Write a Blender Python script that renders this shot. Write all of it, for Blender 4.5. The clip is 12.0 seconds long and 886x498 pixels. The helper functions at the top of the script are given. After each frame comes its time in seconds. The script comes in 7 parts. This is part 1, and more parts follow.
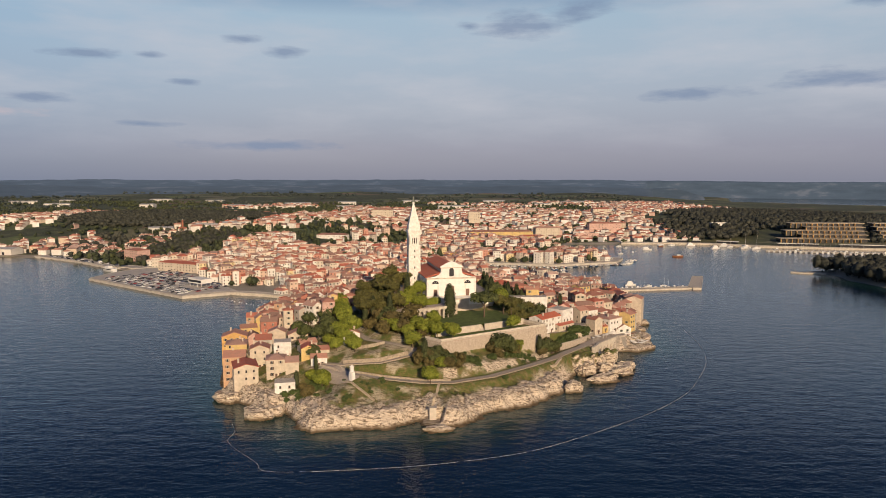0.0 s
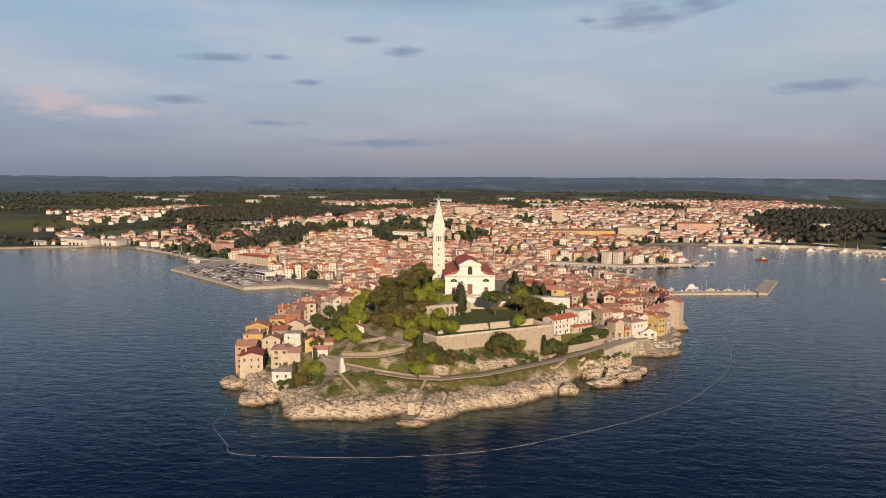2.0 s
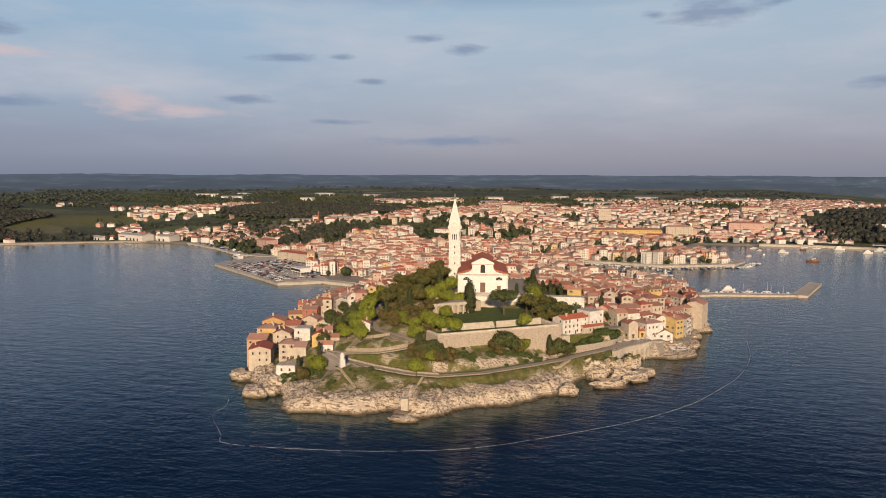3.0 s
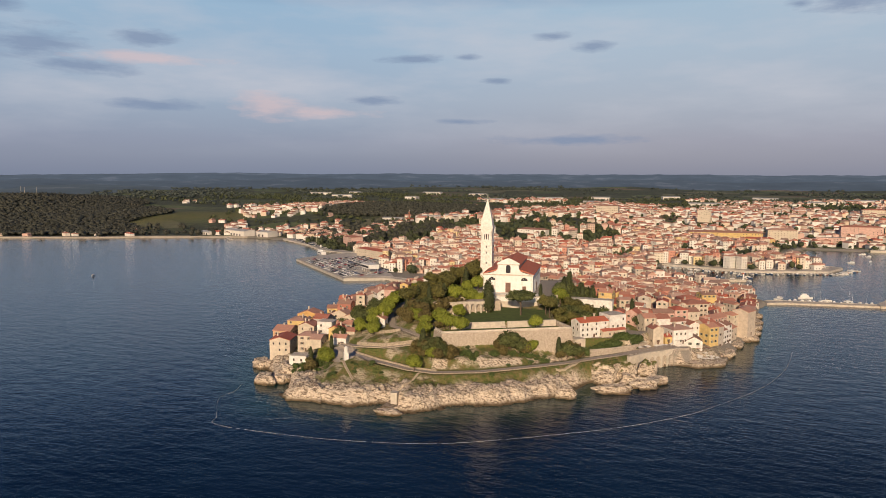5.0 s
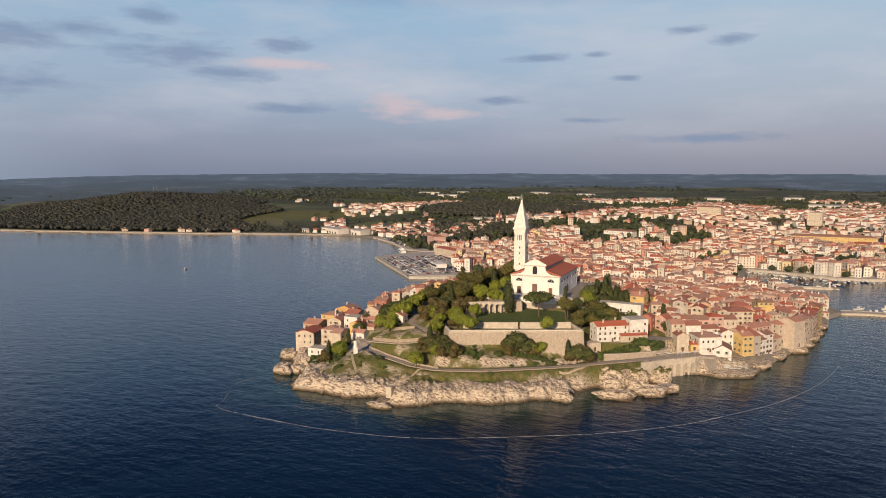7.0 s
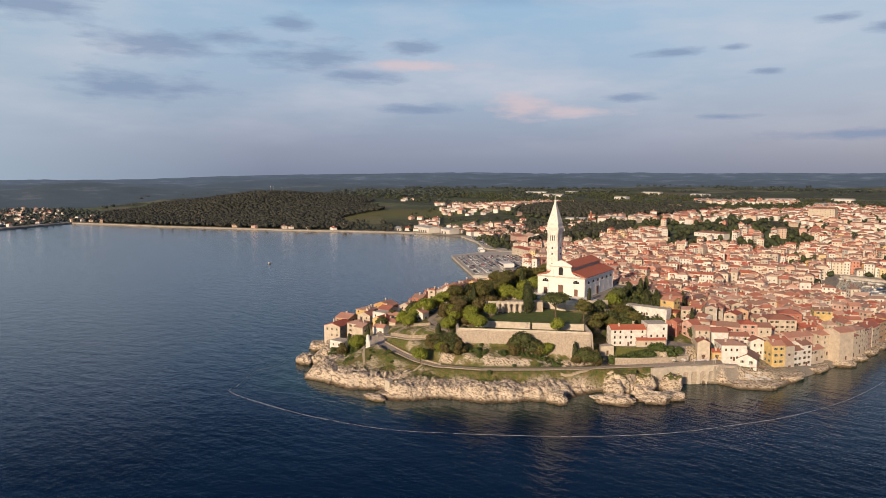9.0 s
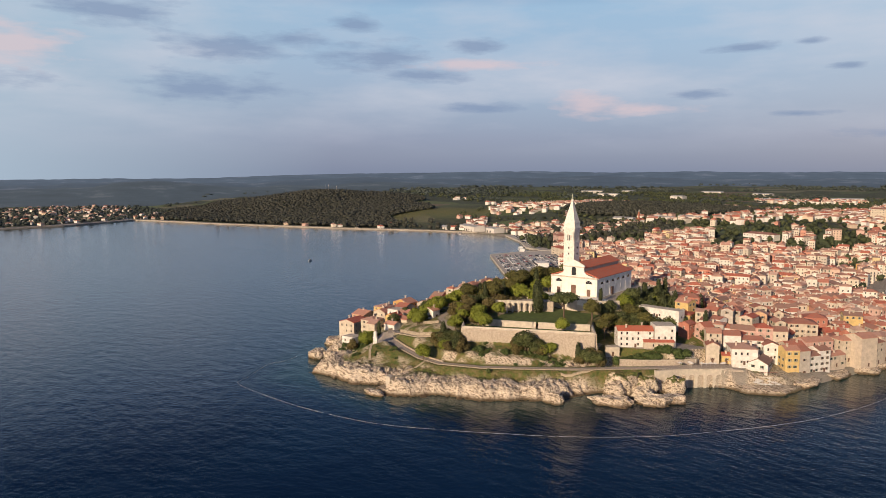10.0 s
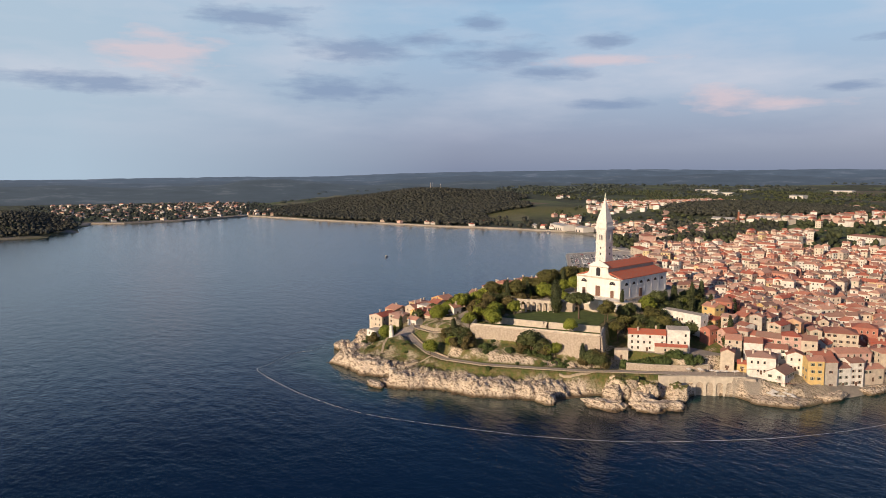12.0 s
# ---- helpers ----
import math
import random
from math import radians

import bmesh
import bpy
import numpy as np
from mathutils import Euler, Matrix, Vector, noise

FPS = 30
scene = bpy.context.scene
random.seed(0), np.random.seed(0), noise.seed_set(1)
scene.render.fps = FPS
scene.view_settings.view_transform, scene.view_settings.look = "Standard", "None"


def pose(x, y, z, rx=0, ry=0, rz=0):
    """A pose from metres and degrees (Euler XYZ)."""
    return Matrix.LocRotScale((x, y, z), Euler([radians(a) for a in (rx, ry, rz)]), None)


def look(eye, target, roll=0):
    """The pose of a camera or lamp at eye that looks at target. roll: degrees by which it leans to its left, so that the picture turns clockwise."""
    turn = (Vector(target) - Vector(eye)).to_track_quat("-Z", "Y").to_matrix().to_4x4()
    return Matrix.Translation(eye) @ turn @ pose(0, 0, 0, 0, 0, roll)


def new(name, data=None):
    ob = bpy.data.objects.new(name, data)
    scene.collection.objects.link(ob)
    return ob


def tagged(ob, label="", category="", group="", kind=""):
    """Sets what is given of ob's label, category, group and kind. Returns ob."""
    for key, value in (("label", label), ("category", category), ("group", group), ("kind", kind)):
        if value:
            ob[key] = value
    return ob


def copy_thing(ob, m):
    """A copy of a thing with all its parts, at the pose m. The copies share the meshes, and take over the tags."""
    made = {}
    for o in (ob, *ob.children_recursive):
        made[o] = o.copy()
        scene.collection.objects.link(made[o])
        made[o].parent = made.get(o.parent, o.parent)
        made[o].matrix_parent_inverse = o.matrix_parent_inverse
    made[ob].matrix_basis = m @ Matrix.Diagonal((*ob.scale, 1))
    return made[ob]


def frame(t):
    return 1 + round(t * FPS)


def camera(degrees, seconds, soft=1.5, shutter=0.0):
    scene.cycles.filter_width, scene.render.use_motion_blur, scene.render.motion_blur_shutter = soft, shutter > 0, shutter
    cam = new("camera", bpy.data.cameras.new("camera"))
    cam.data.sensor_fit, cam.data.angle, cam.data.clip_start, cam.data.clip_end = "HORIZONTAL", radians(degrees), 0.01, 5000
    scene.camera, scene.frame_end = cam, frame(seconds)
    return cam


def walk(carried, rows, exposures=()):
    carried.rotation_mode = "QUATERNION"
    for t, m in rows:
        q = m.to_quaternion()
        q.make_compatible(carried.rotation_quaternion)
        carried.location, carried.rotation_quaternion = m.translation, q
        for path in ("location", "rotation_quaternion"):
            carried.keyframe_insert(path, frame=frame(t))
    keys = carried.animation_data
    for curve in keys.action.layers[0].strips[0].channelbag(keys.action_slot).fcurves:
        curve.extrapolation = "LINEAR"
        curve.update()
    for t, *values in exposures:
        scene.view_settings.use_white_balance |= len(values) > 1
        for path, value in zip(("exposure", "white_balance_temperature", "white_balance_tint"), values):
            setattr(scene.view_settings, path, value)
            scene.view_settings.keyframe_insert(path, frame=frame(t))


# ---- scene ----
cam = camera(63.6, 12.0, soft=0.8)
METRES, EYE, TILT, LEAN, TURN = 364.0, 106.0, -5.5, 0.0, 0.0
ROWS = [
    (0.0, 0.0, 0.0, 0.0, -0.0, -0.0, 0.0),
    (0.5, 0.0395, -0.0026, 0.0005, 2.16, -0.04, -0.26),
    (1.0, 0.0783, -0.0035, 0.0013, 4.31, -0.1, -0.48),
    (1.5, 0.1191, -0.0028, 0.0021, 6.62, -0.19, -0.71),
    (2.0, 0.1605, -0.0005, 0.003, 9.0, -0.3, -0.98),
    (2.5, 0.2017, 0.0034, 0.0039, 11.44, -0.43, -1.23),
    (3.0, 0.2426, 0.0089, 0.0049, 13.88, -0.56, -1.45),
    (5.0, 0.4054, 0.0452, 0.0108, 23.68, -0.95, -2.39),
    (5.5, 0.4451, 0.0585, 0.0127, 26.15, -1.05, -2.57),
    (6.0, 0.4838, 0.0736, 0.0146, 28.62, -1.18, -2.77),
    (6.5, 0.5221, 0.0904, 0.0167, 31.1, -1.32, -2.96),
    (7.0, 0.5596, 0.1083, 0.0191, 33.56, -1.44, -3.14),
    (9.0, 0.7026, 0.1964, 0.0292, 43.45, -2.09, -3.78),
    (9.5, 0.7363, 0.2217, 0.0319, 45.93, -2.29, -3.92),
    (10.0, 0.7687, 0.2502, 0.0349, 48.46, -2.52, -4.09),
    (10.5, 0.7983, 0.2782, 0.0378, 50.88, -2.73, -4.2),
    (11.0, 0.8281, 0.3087, 0.0411, 53.38, -2.95, -4.32),
    (11.5, 0.8563, 0.3404, 0.0445, 55.84, -3.18, -4.43),
    (12.0, 0.8832, 0.3734, 0.0477, 58.3, -3.41, -4.54),
]
walk(cam, [(t, pose(0, 0, EYE, TILT, LEAN, TURN) @ pose(METRES * x, METRES * y, METRES * z, 90 + pitch, roll, yaw)) for t, x, y, z, yaw, pitch, roll in ROWS],
     exposures=((0.0, -0.10, 6650, 10), (6.0, -0.06, 6560, 10), (9.0, 0.03, 6500, 10), (12.0, 0.09, 6400, 10)))

# ---- sky, sun and exposure ----
SUN_TO = Vector((0.27, -1.0, 0.0)).normalized()
SUN_UP = radians(17.5)


def nodes_of(tree):
    tree.nodes.clear()

    def add(kind, **given):
        n = tree.nodes.new(kind)
        for key, value in given.items():
            if key in n.inputs:
                n.inputs[key].default_value = value
        return n
    return add, tree.links.new


def build_world():
    world = bpy.data.worlds.new("sky")
    scene.world = world
    world.use_nodes = True
    add, link = nodes_of(world.node_tree)
    out = add("ShaderNodeOutputWorld")
    back = add("ShaderNodeBackground", Strength=1.0)
    link(back.outputs[0], out.inputs[0])
    sky = add("ShaderNodeTexSky")
    sky.sky_type, sky.sun_disc = "NISHITA", False
    sky.sun_elevation = SUN_UP
    sky.sun_rotation = math.atan2(SUN_TO.x, SUN_TO.y)
    sky.air_density, sky.dust_density, sky.ozone_density = 1.0, 1.2, 1.5
    gain = add("ShaderNodeMix")
    gain.data_type, gain.blend_type = "RGBA", "MULTIPLY"
    gain.inputs[0].default_value = 1.0
    gain.inputs[7].default_value = (0.10, 0.10, 0.10, 1)
    link(sky.outputs[0], gain.inputs[6])
    tc = add("ShaderNodeTexCoord")
    sep = add("ShaderNodeSeparateXYZ")
    link(tc.outputs["Generated"], sep.inputs[0])

    def math_node(op, a, b=0.0):
        n = add("ShaderNodeMath")
        n.operation = op
        for i, v in enumerate((a, b)):
            if isinstance(v, (int, float)):
                n.inputs[i].default_value = v
            else:
                link(v, n.inputs[i])
        return n.outputs[0]

    def ramp(value, *stops):
        n = add("ShaderNodeValToRGB")
        while len(n.color_ramp.elements) < len(stops):
            n.color_ramp.elements.new(0.5)
        for e, (p, c) in zip(n.color_ramp.elements, stops):
            e.position, e.color = p, (*c, 1) if isinstance(c, tuple) else (c, c, c, 1)
        link(value, n.inputs[0])
        return n.outputs[0]

    def mix(fac, a, b):
        n = add("ShaderNodeMix")
        n.data_type = "RGBA"
        for i, v in ((0, fac), (6, a), (7, b)):
            if isinstance(v, tuple):
                n.inputs[i].default_value = (*v, 1)
            elif isinstance(v, (int, float)):
                n.inputs[i].default_value = v
            else:
                link(v, n.inputs[i])
        return n.outputs[2]
    up = sep.outputs[2]
    az = math_node("ARCTAN2", sep.outputs[0], sep.outputs[1])
    # high thin veil: lavender haze low down, pale blue-white higher up
    veil = ramp(up, (0.0, (0.27, 0.285, 0.39)), (0.045, (0.325, 0.325, 0.45)), (0.10, (0.415, 0.45, 0.56)), (0.16, (0.44, 0.525, 0.64)),
                (0.215, (0.42, 0.55, 0.68)), (0.27, (0.075, 0.19, 0.39)), (0.36, (0.014, 0.044, 0.15)), (1.0, (0.016, 0.045, 0.15)))
    base = mix(0.82, gain.outputs[2], veil)
    # deeper blue towards the north
    shade = add("ShaderNodeMapRange")
    shade.interpolation_type = "SMOOTHSTEP"
    link(math_node("ABSOLUTE", math_node("ADD", az, 0.92)), shade.inputs[0])
    for i, v in ((1, 0.25), (2, 0.8), (3, 1.0), (4, 0.0)):
        shade.inputs[i].default_value = v
    deeper = add("ShaderNodeMix")
    deeper.data_type, deeper.blend_type = "RGBA", "MULTIPLY"
    deeper.inputs[7].default_value = (0.84, 0.93, 1.0, 1)
    link(shade.outputs[0], deeper.inputs[0])
    link(base, deeper.inputs[6])
    base = deeper.outputs[2]
    # paler haze towards the north-west
    side = add("ShaderNodeMapRange")
    link(az, side.inputs[0])
    for i, v in ((1, -1.0), (2, -1.5), (3, 0.0), (4, 0.92)):
        side.inputs[i].default_value = v
    low = ramp(up, (0.0, 1.0), (0.20, 0.85), (0.32, 0.0))
    base = mix(math_node("MULTIPLY", side.outputs[0], low), base, (0.42, 0.53, 0.63))
    # stretched layers in azimuth and height
    flat = add("ShaderNodeCombineXYZ")
    link(math_node("MULTIPLY", az, 2.2), flat.inputs[0])
    link(math_node("MULTIPLY", up, 9.0), flat.inputs[1])
    n1 = add("ShaderNodeTexNoise", Scale=1.6, Detail=6.0, Roughness=0.55)
    link(flat.outputs[0], n1.inputs["Vector"])
    soft_layer = ramp(n1.outputs[0], (0.44, 0.0), (0.68, 1.0))
    high = ramp(up, (0.02, 0.0), (0.11, 1.0), (0.24, 0.8), (0.36, 0.0))
    base = mix(math_node("MULTIPLY", math_node("MULTIPLY", soft_layer, high), 0.62), base, (0.60, 0.61, 0.68))
    # dark blue-grey cloud banks and one pink-lit cumulus, by azimuth and height in degrees
    n2 = add("ShaderNodeTexNoise", Scale=7.0, Detail=5.0, Roughness=0.6)
    link(flat.outputs[0], n2.inputs["Vector"])
    wob = math_node("MULTIPLY", math_node("SUBTRACT", n2.outputs[0], 0.5), 2.6)
    azd = math_node("MULTIPLY", az, 57.2958)
    eld = math_node("MULTIPLY", math_node("ARCSINE", up), 57.2958)

    def bank(a, e, wa, we):
        u = math_node("DIVIDE", math_node("SUBTRACT", azd, a), wa)
        v = math_node("DIVIDE", math_node("SUBTRACT", eld, e), we)
        r = math_node("SQRT", math_node("ADD", math_node("MULTIPLY", u, u), math_node("MULTIPLY", v, v)))
        n = add("ShaderNodeMapRange")
        link(math_node("ADD", r, wob), n.inputs[0])
        for i, v in ((1, 1.15), (2, 0.25), (3, 0.0), (4, 1.0)):
            n.inputs[i].default_value = v
        return n.outputs[0]
    dark = None
    for spot in DARK_CLOUDS:
        b = bank(*spot)
        dark = b if dark is None else math_node("MAXIMUM", dark, b)
    base = mix(math_node("MULTIPLY", dark, 0.72), base, (0.215, 0.29, 0.44))
    pink = None
    for spot in PINK_CLOUDS:
        b = bank(*spot)
        pink = b if pink is None else math_node("MAXIMUM", pink, b)
    base = mix(math_node("MULTIPLY", pink, 0.62), base, (0.72, 0.56, 0.57))
    link(base, back.inputs[0])


# azimuth to the right of +y, height, half width and half height, in degrees
DARK_CLOUDS = [(-26.1, 8.9, 2.6, 0.32), (-22.0, 9.0, 1.4, 0.25), (-12.2, 9.7, 1.7, 0.45), (-15.3, 10.5, 1.6, 0.35), (6.2, 11.8, 3.3, 1.0), (10.2, 12.8, 2.3, 0.9), (2.0, 11.8, 1.0, 0.35),
               (-29.6, 5.7, 2.6, 0.4), (-13.9, 2.7, 5.2, 0.42), (-22.6, 4.1, 2.6, 0.25), (28.5, 7.0, 4.2, 0.65), (19.2, 6.4, 3.6, 0.5), (30.5, 12.0, 1.6, 0.6)]
DARK_BANKS = [(-53.6, 8.9, 3.8, 1.2), (-50.0, 7.5, 3.6, 0.6), (-45.8, 9.7, 2.4, 0.55), (-45.8, 5.0, 3.4, 0.42), (-55.6, 11.2, 1.8, 0.7), (-60.5, 10.0, 3.0, 0.7), (-64.8, 9.2, 4.6, 1.0),
              (-72.5, 11.2, 4.5, 1.1), (-66.0, 6.3, 5.0, 1.1), (-84.0, 6.3, 7.0, 0.8), (-19.4, 7.2, 1.2, 0.22)]
PINK_CLOUDS = [(-37.3, 5.2, 2.5, 1.0), (-33.0, 4.7, 3.2, 0.5), (-46.0, 8.2, 5.0, 0.45), (-79.5, 8.6, 4.0, 1.5)]
DARK_CLOUDS += DARK_BANKS
build_world()
sun = new("sun", bpy.data.lights.new("sun", "SUN"))
sun.data.energy, sun.data.angle, sun.data.color = 4.9, radians(0.6), (1.0, 0.755, 0.505)
sun_dir = Vector((SUN_TO.x * math.cos(SUN_UP), SUN_TO.y * math.cos(SUN_UP), math.sin(SUN_UP)))
sun.matrix_world = look(sun_dir * 500, (0, 0, 0))

# ---- materials ----
def material(name, rough=0.8, metal=0.0):
    m = bpy.data.materials.new(name)
    m.use_nodes = True
    add, link = nodes_of(m.node_tree)
    out = add("ShaderNodeOutputMaterial")
    bsdf = add("ShaderNodeBsdfPrincipled", Roughness=rough, Metallic=metal)
    link(bsdf.outputs[0], out.inputs[0])
    return m, add, link, bsdf


def rampnode(add, link, value, stops, constant=False):
    n = add("ShaderNodeValToRGB")
    if constant:
        n.color_ramp.interpolation = "CONSTANT"
    while len(n.color_ramp.elements) < len(stops):
        n.color_ramp.elements.new(0.5)
    for e, (p, c) in zip(n.color_ramp.elements, stops):
        e.position, e.color = p, (*c, 1) if isinstance(c, tuple) else (c, c, c, 1)
    link(value, n.inputs[0])
    return n.outputs[0]


def blend(add, link, fac, a, b, mode="MIX"):
    n = add("ShaderNodeMix")
    n.data_type, n.blend_type = "RGBA", mode
    for i, v in ((0, fac), (6, a), (7, b)):
        if isinstance(v, tuple):
            n.inputs[i].default_value = (*v, 1)
        elif isinstance(v, (int, float)):
            n.inputs[i].default_value = v
        else:
            link(v, n.inputs[i])
    return n.outputs[2]


def noise_out(add, link, scale, detail=4.0, rough=0.6, stretch=None, coord="Object"):
    tc = add("ShaderNodeTexCoord")
    n = add("ShaderNodeTexNoise", Scale=scale, Detail=detail, Roughness=rough)
    if stretch:
        mp = add("ShaderNodeMapping")
        mp.inputs["Scale"].default_value = stretch
        link(tc.outputs[coord], mp.inputs[0])
        link(mp.outputs[0], n.inputs["Vector"])
    else:
        link(tc.outputs[coord], n.inputs["Vector"])
    return n.outputs[0]


def bump(add, link, bsdf, value, strength, dist):
    b = add("ShaderNodeBump", Strength=strength, Distance=dist)
    link(value, b.inputs["Height"])
    link(b.outputs[0], bsdf.inputs["Normal"])


def surface(name, stops, by="island", rough=0.85, grain=0.6, dirt=0.35, dirt_scale=0.35, relief=0.25, dist=0.05):
    """A matt surface whose tint differs from piece to piece, with grain and stains."""
    m, add, link, bsdf = material(name, rough)
    if by == "island":
        rnd = add("ShaderNodeNewGeometry").outputs["Random Per Island"]
    else:
        rnd = add("ShaderNodeObjectInfo").outputs["Random"]
    tint = rampnode(add, link, rnd, stops, constant=len(stops) > 3)
    stain = noise_out(add, link, dirt_scale, 5.0, 0.65, (1, 1, 0.45))
    fine = noise_out(add, link, grain * 4, 3.0)
    c = blend(add, link, rampnode(add, link, stain, [(0.35, 0.0), (0.75, dirt)]), tint, (0.16, 0.13, 0.10))
    c = blend(add, link, rampnode(add, link, fine, [(0.3, 0.0), (0.8, 0.22)]), c, (0.62, 0.58, 0.52))
    link(c, bsdf.inputs["Base Color"])
    bump(add, link, bsdf, fine, relief, dist)
    return m


PLASTERS = [(0.0, (0.68, 0.61, 0.51)), (0.15, (0.74, 0.71, 0.66)), (0.33, (0.64, 0.47, 0.38)), (0.40, (0.62, 0.55, 0.47)), (0.52, (0.70, 0.56, 0.30)), (0.56, (0.75, 0.73, 0.69)),
            (0.74, (0.64, 0.42, 0.36)), (0.79, (0.72, 0.64, 0.55)), (0.88, (0.52, 0.46, 0.40)), (0.95, (0.58, 0.25, 0.18))]
TILES = [(0.0, (0.43, 0.20, 0.15)), (0.14, (0.50, 0.255, 0.195)), (0.29, (0.35, 0.205, 0.165)), (0.42, (0.55, 0.39, 0.33)), (0.55, (0.50, 0.19, 0.135)), (0.66, (0.31, 0.215, 0.185)),
         (0.77, (0.61, 0.36, 0.28)), (0.91, (0.50, 0.13, 0.085))]


def tile_material(name, stops, by="island"):
    m, add, link, bsdf = material(name, 0.85)
    rnd = add("ShaderNodeNewGeometry").outputs["Random Per Island"] if by == "island" else add("ShaderNodeObjectInfo").outputs["Random"]
    tint = rampnode(add, link, rnd, stops, constant=len(stops) > 3)
    lichen = noise_out(add, link, 0.5, 6.0, 0.7)
    fine = noise_out(add, link, 3.0, 3.0, 0.7)
    c = blend(add, link, rampnode(add, link, lichen, [(0.4, 0.0), (0.72, 0.5)]), tint, (0.30, 0.24, 0.19))
    c = blend(add, link, rampnode(add, link, fine, [(0.35, 0.0), (0.75, 0.35)]), c, (0.22, 0.10, 0.065))
    link(c, bsdf.inputs["Base Color"])
    bump(add, link, bsdf, fine, 0.5, 0.12)
    return m


def ground_material():
    """Bare limestone where it is steep or by the water, grass and dry scrub above it, woods and fields far off."""
    m, add, link, bsdf = material("ground_rock_and_grass", 0.95)
    geo = add("ShaderNodeNewGeometry")
    sp = add("ShaderNodeSeparateXYZ")
    link(geo.outputs["Position"], sp.inputs[0])
    sn = add("ShaderNodeSeparateXYZ")
    link(geo.outputs["Normal"], sn.inputs[0])
    att = add("ShaderNodeAttribute")
    att.attribute_name = "cover"
    sc = add("ShaderNodeSeparateColor")
    link(att.outputs["Color"], sc.inputs[0])
    n_big = noise_out(add, link, 0.05, 6.0, 0.6)
    n_mid = noise_out(add, link, 0.35, 6.0, 0.65)
    n_fine = noise_out(add, link, 1.6, 5.0, 0.7)
    grass = rampnode(add, link, n_mid, [(0.28, (0.058, 0.088, 0.016)), (0.43, (0.10, 0.125, 0.026)), (0.54, (0.15, 0.135, 0.042)), (0.70, (0.24, 0.18, 0.095))])
    tilt = add("ShaderNodeMapping")
    tilt.inputs["Rotation"].default_value = (0.5, 0.25, 0.7)
    tilt.inputs["Scale"].default_value = (0.35, 1.6, 1.6)
    link(geo.outputs["Position"], tilt.inputs[0])
    n_seam = add("ShaderNodeTexNoise", Scale=0.75, Detail=5.0, Roughness=0.65)
    link(tilt.outputs[0], n_seam.inputs["Vector"])
    rock = rampnode(add, link, n_fine, [(0.25, (0.28, 0.205, 0.145)), (0.42, (0.60, 0.49, 0.375)), (0.65, (0.82, 0.73, 0.61))])
    rock = blend(add, link, rampnode(add, link, n_seam.outputs[0], [(0.40, 0.9), (0.52, 0.0)]), rock, (0.12, 0.08, 0.05))
    wet = add("ShaderNodeMapRange")
    link(blend(add, link, 0.35, sp.outputs[2], n_mid), wet.inputs[0])
    for i, v in ((1, 0.45), (2, 1.35), (3, 1.0), (4, 0.0)):
        wet.inputs[i].default_value = v
    rock = blend(add, link, wet.outputs[0], rock, (0.13, 0.09, 0.05))
    c = blend(add, link, sc.outputs[0], rock, grass)
    wood = rampnode(add, link, n_big, [(0.3, (0.04, 0.052, 0.033)), (0.50, (0.065, 0.078, 0.045)), (0.57, (0.11, 0.14, 0.055)), (0.64, (0.19, 0.18, 0.11)), (0.69, (0.15, 0.11, 0.08)), (0.76, (0.06, 0.075, 0.045))])
    cells = add("ShaderNodeTexVoronoi", Scale=0.0055)
    cells.inputs["Randomness"].default_value = 0.9
    warp = add("ShaderNodeMapping")
    warp.inputs["Rotation"].default_value = (0, 0, 0.5)
    warp.inputs["Scale"].default_value = (1.0, 1.7, 0.0)
    link(geo.outputs["Position"], warp.inputs[0])
    link(warp.outputs[0], cells.inputs["Vector"])
    sv = add("ShaderNodeSeparateColor")
    link(cells.outputs["Color"], sv.inputs[0])
    fields = rampnode(add, link, sv.outputs[0], [(0.0, (0.035, 0.048, 0.032)), (0.45, (0.055, 0.07, 0.042)), (0.62, (0.12, 0.16, 0.06)), (0.76, (0.20, 0.19, 0.12)), (0.84, (0.08, 0.11, 0.05)), (0.93, (0.22, 0.15, 0.11))], constant=True)
    wood = blend(add, link, 0.6, wood, fields)
    c = blend(add, link, sc.outputs[1], c, wood)
    paving = rampnode(add, link, n_fine, [(0.3, (0.27, 0.24, 0.21)), (0.7, (0.40, 0.36, 0.31))])
    c = blend(add, link, sc.outputs[2], c, paving)
    link(c, bsdf.inputs["Base Color"])
    bump(add, link, bsdf, blend(add, link, 0.55, n_fine, n_seam.outputs[0]), 1.0, 1.1)
    return m


def sea_material():
    m, add, link, bsdf = material("sea_water", 0.10)
    bsdf.inputs["IOR"].default_value = 1.33
    att = add("ShaderNodeAttribute")
    att.attribute_name = "depth"
    patch = noise_out(add, link, 0.012, 4.0, 0.6)
    deep = rampnode(add, link, patch, [(0.3, (0.0008, 0.008, 0.025)), (0.7, (0.0012, 0.013, 0.038))])
    c = blend(add, link, att.outputs["Fac"], (0.016, 0.056, 0.052), deep)
    link(c, bsdf.inputs["Base Color"])
    w1 = noise_out(add, link, 0.15, 5.0, 0.62, (0.55, 1.0, 1.0))
    w2 = noise_out(add, link, 0.55, 3.0, 0.6, (0.7, 1.0, 1.0))
    both = blend(add, link, 0.22, w1, w2)
    bump(add, link, bsdf, both, 1.0, 0.48)
    return m


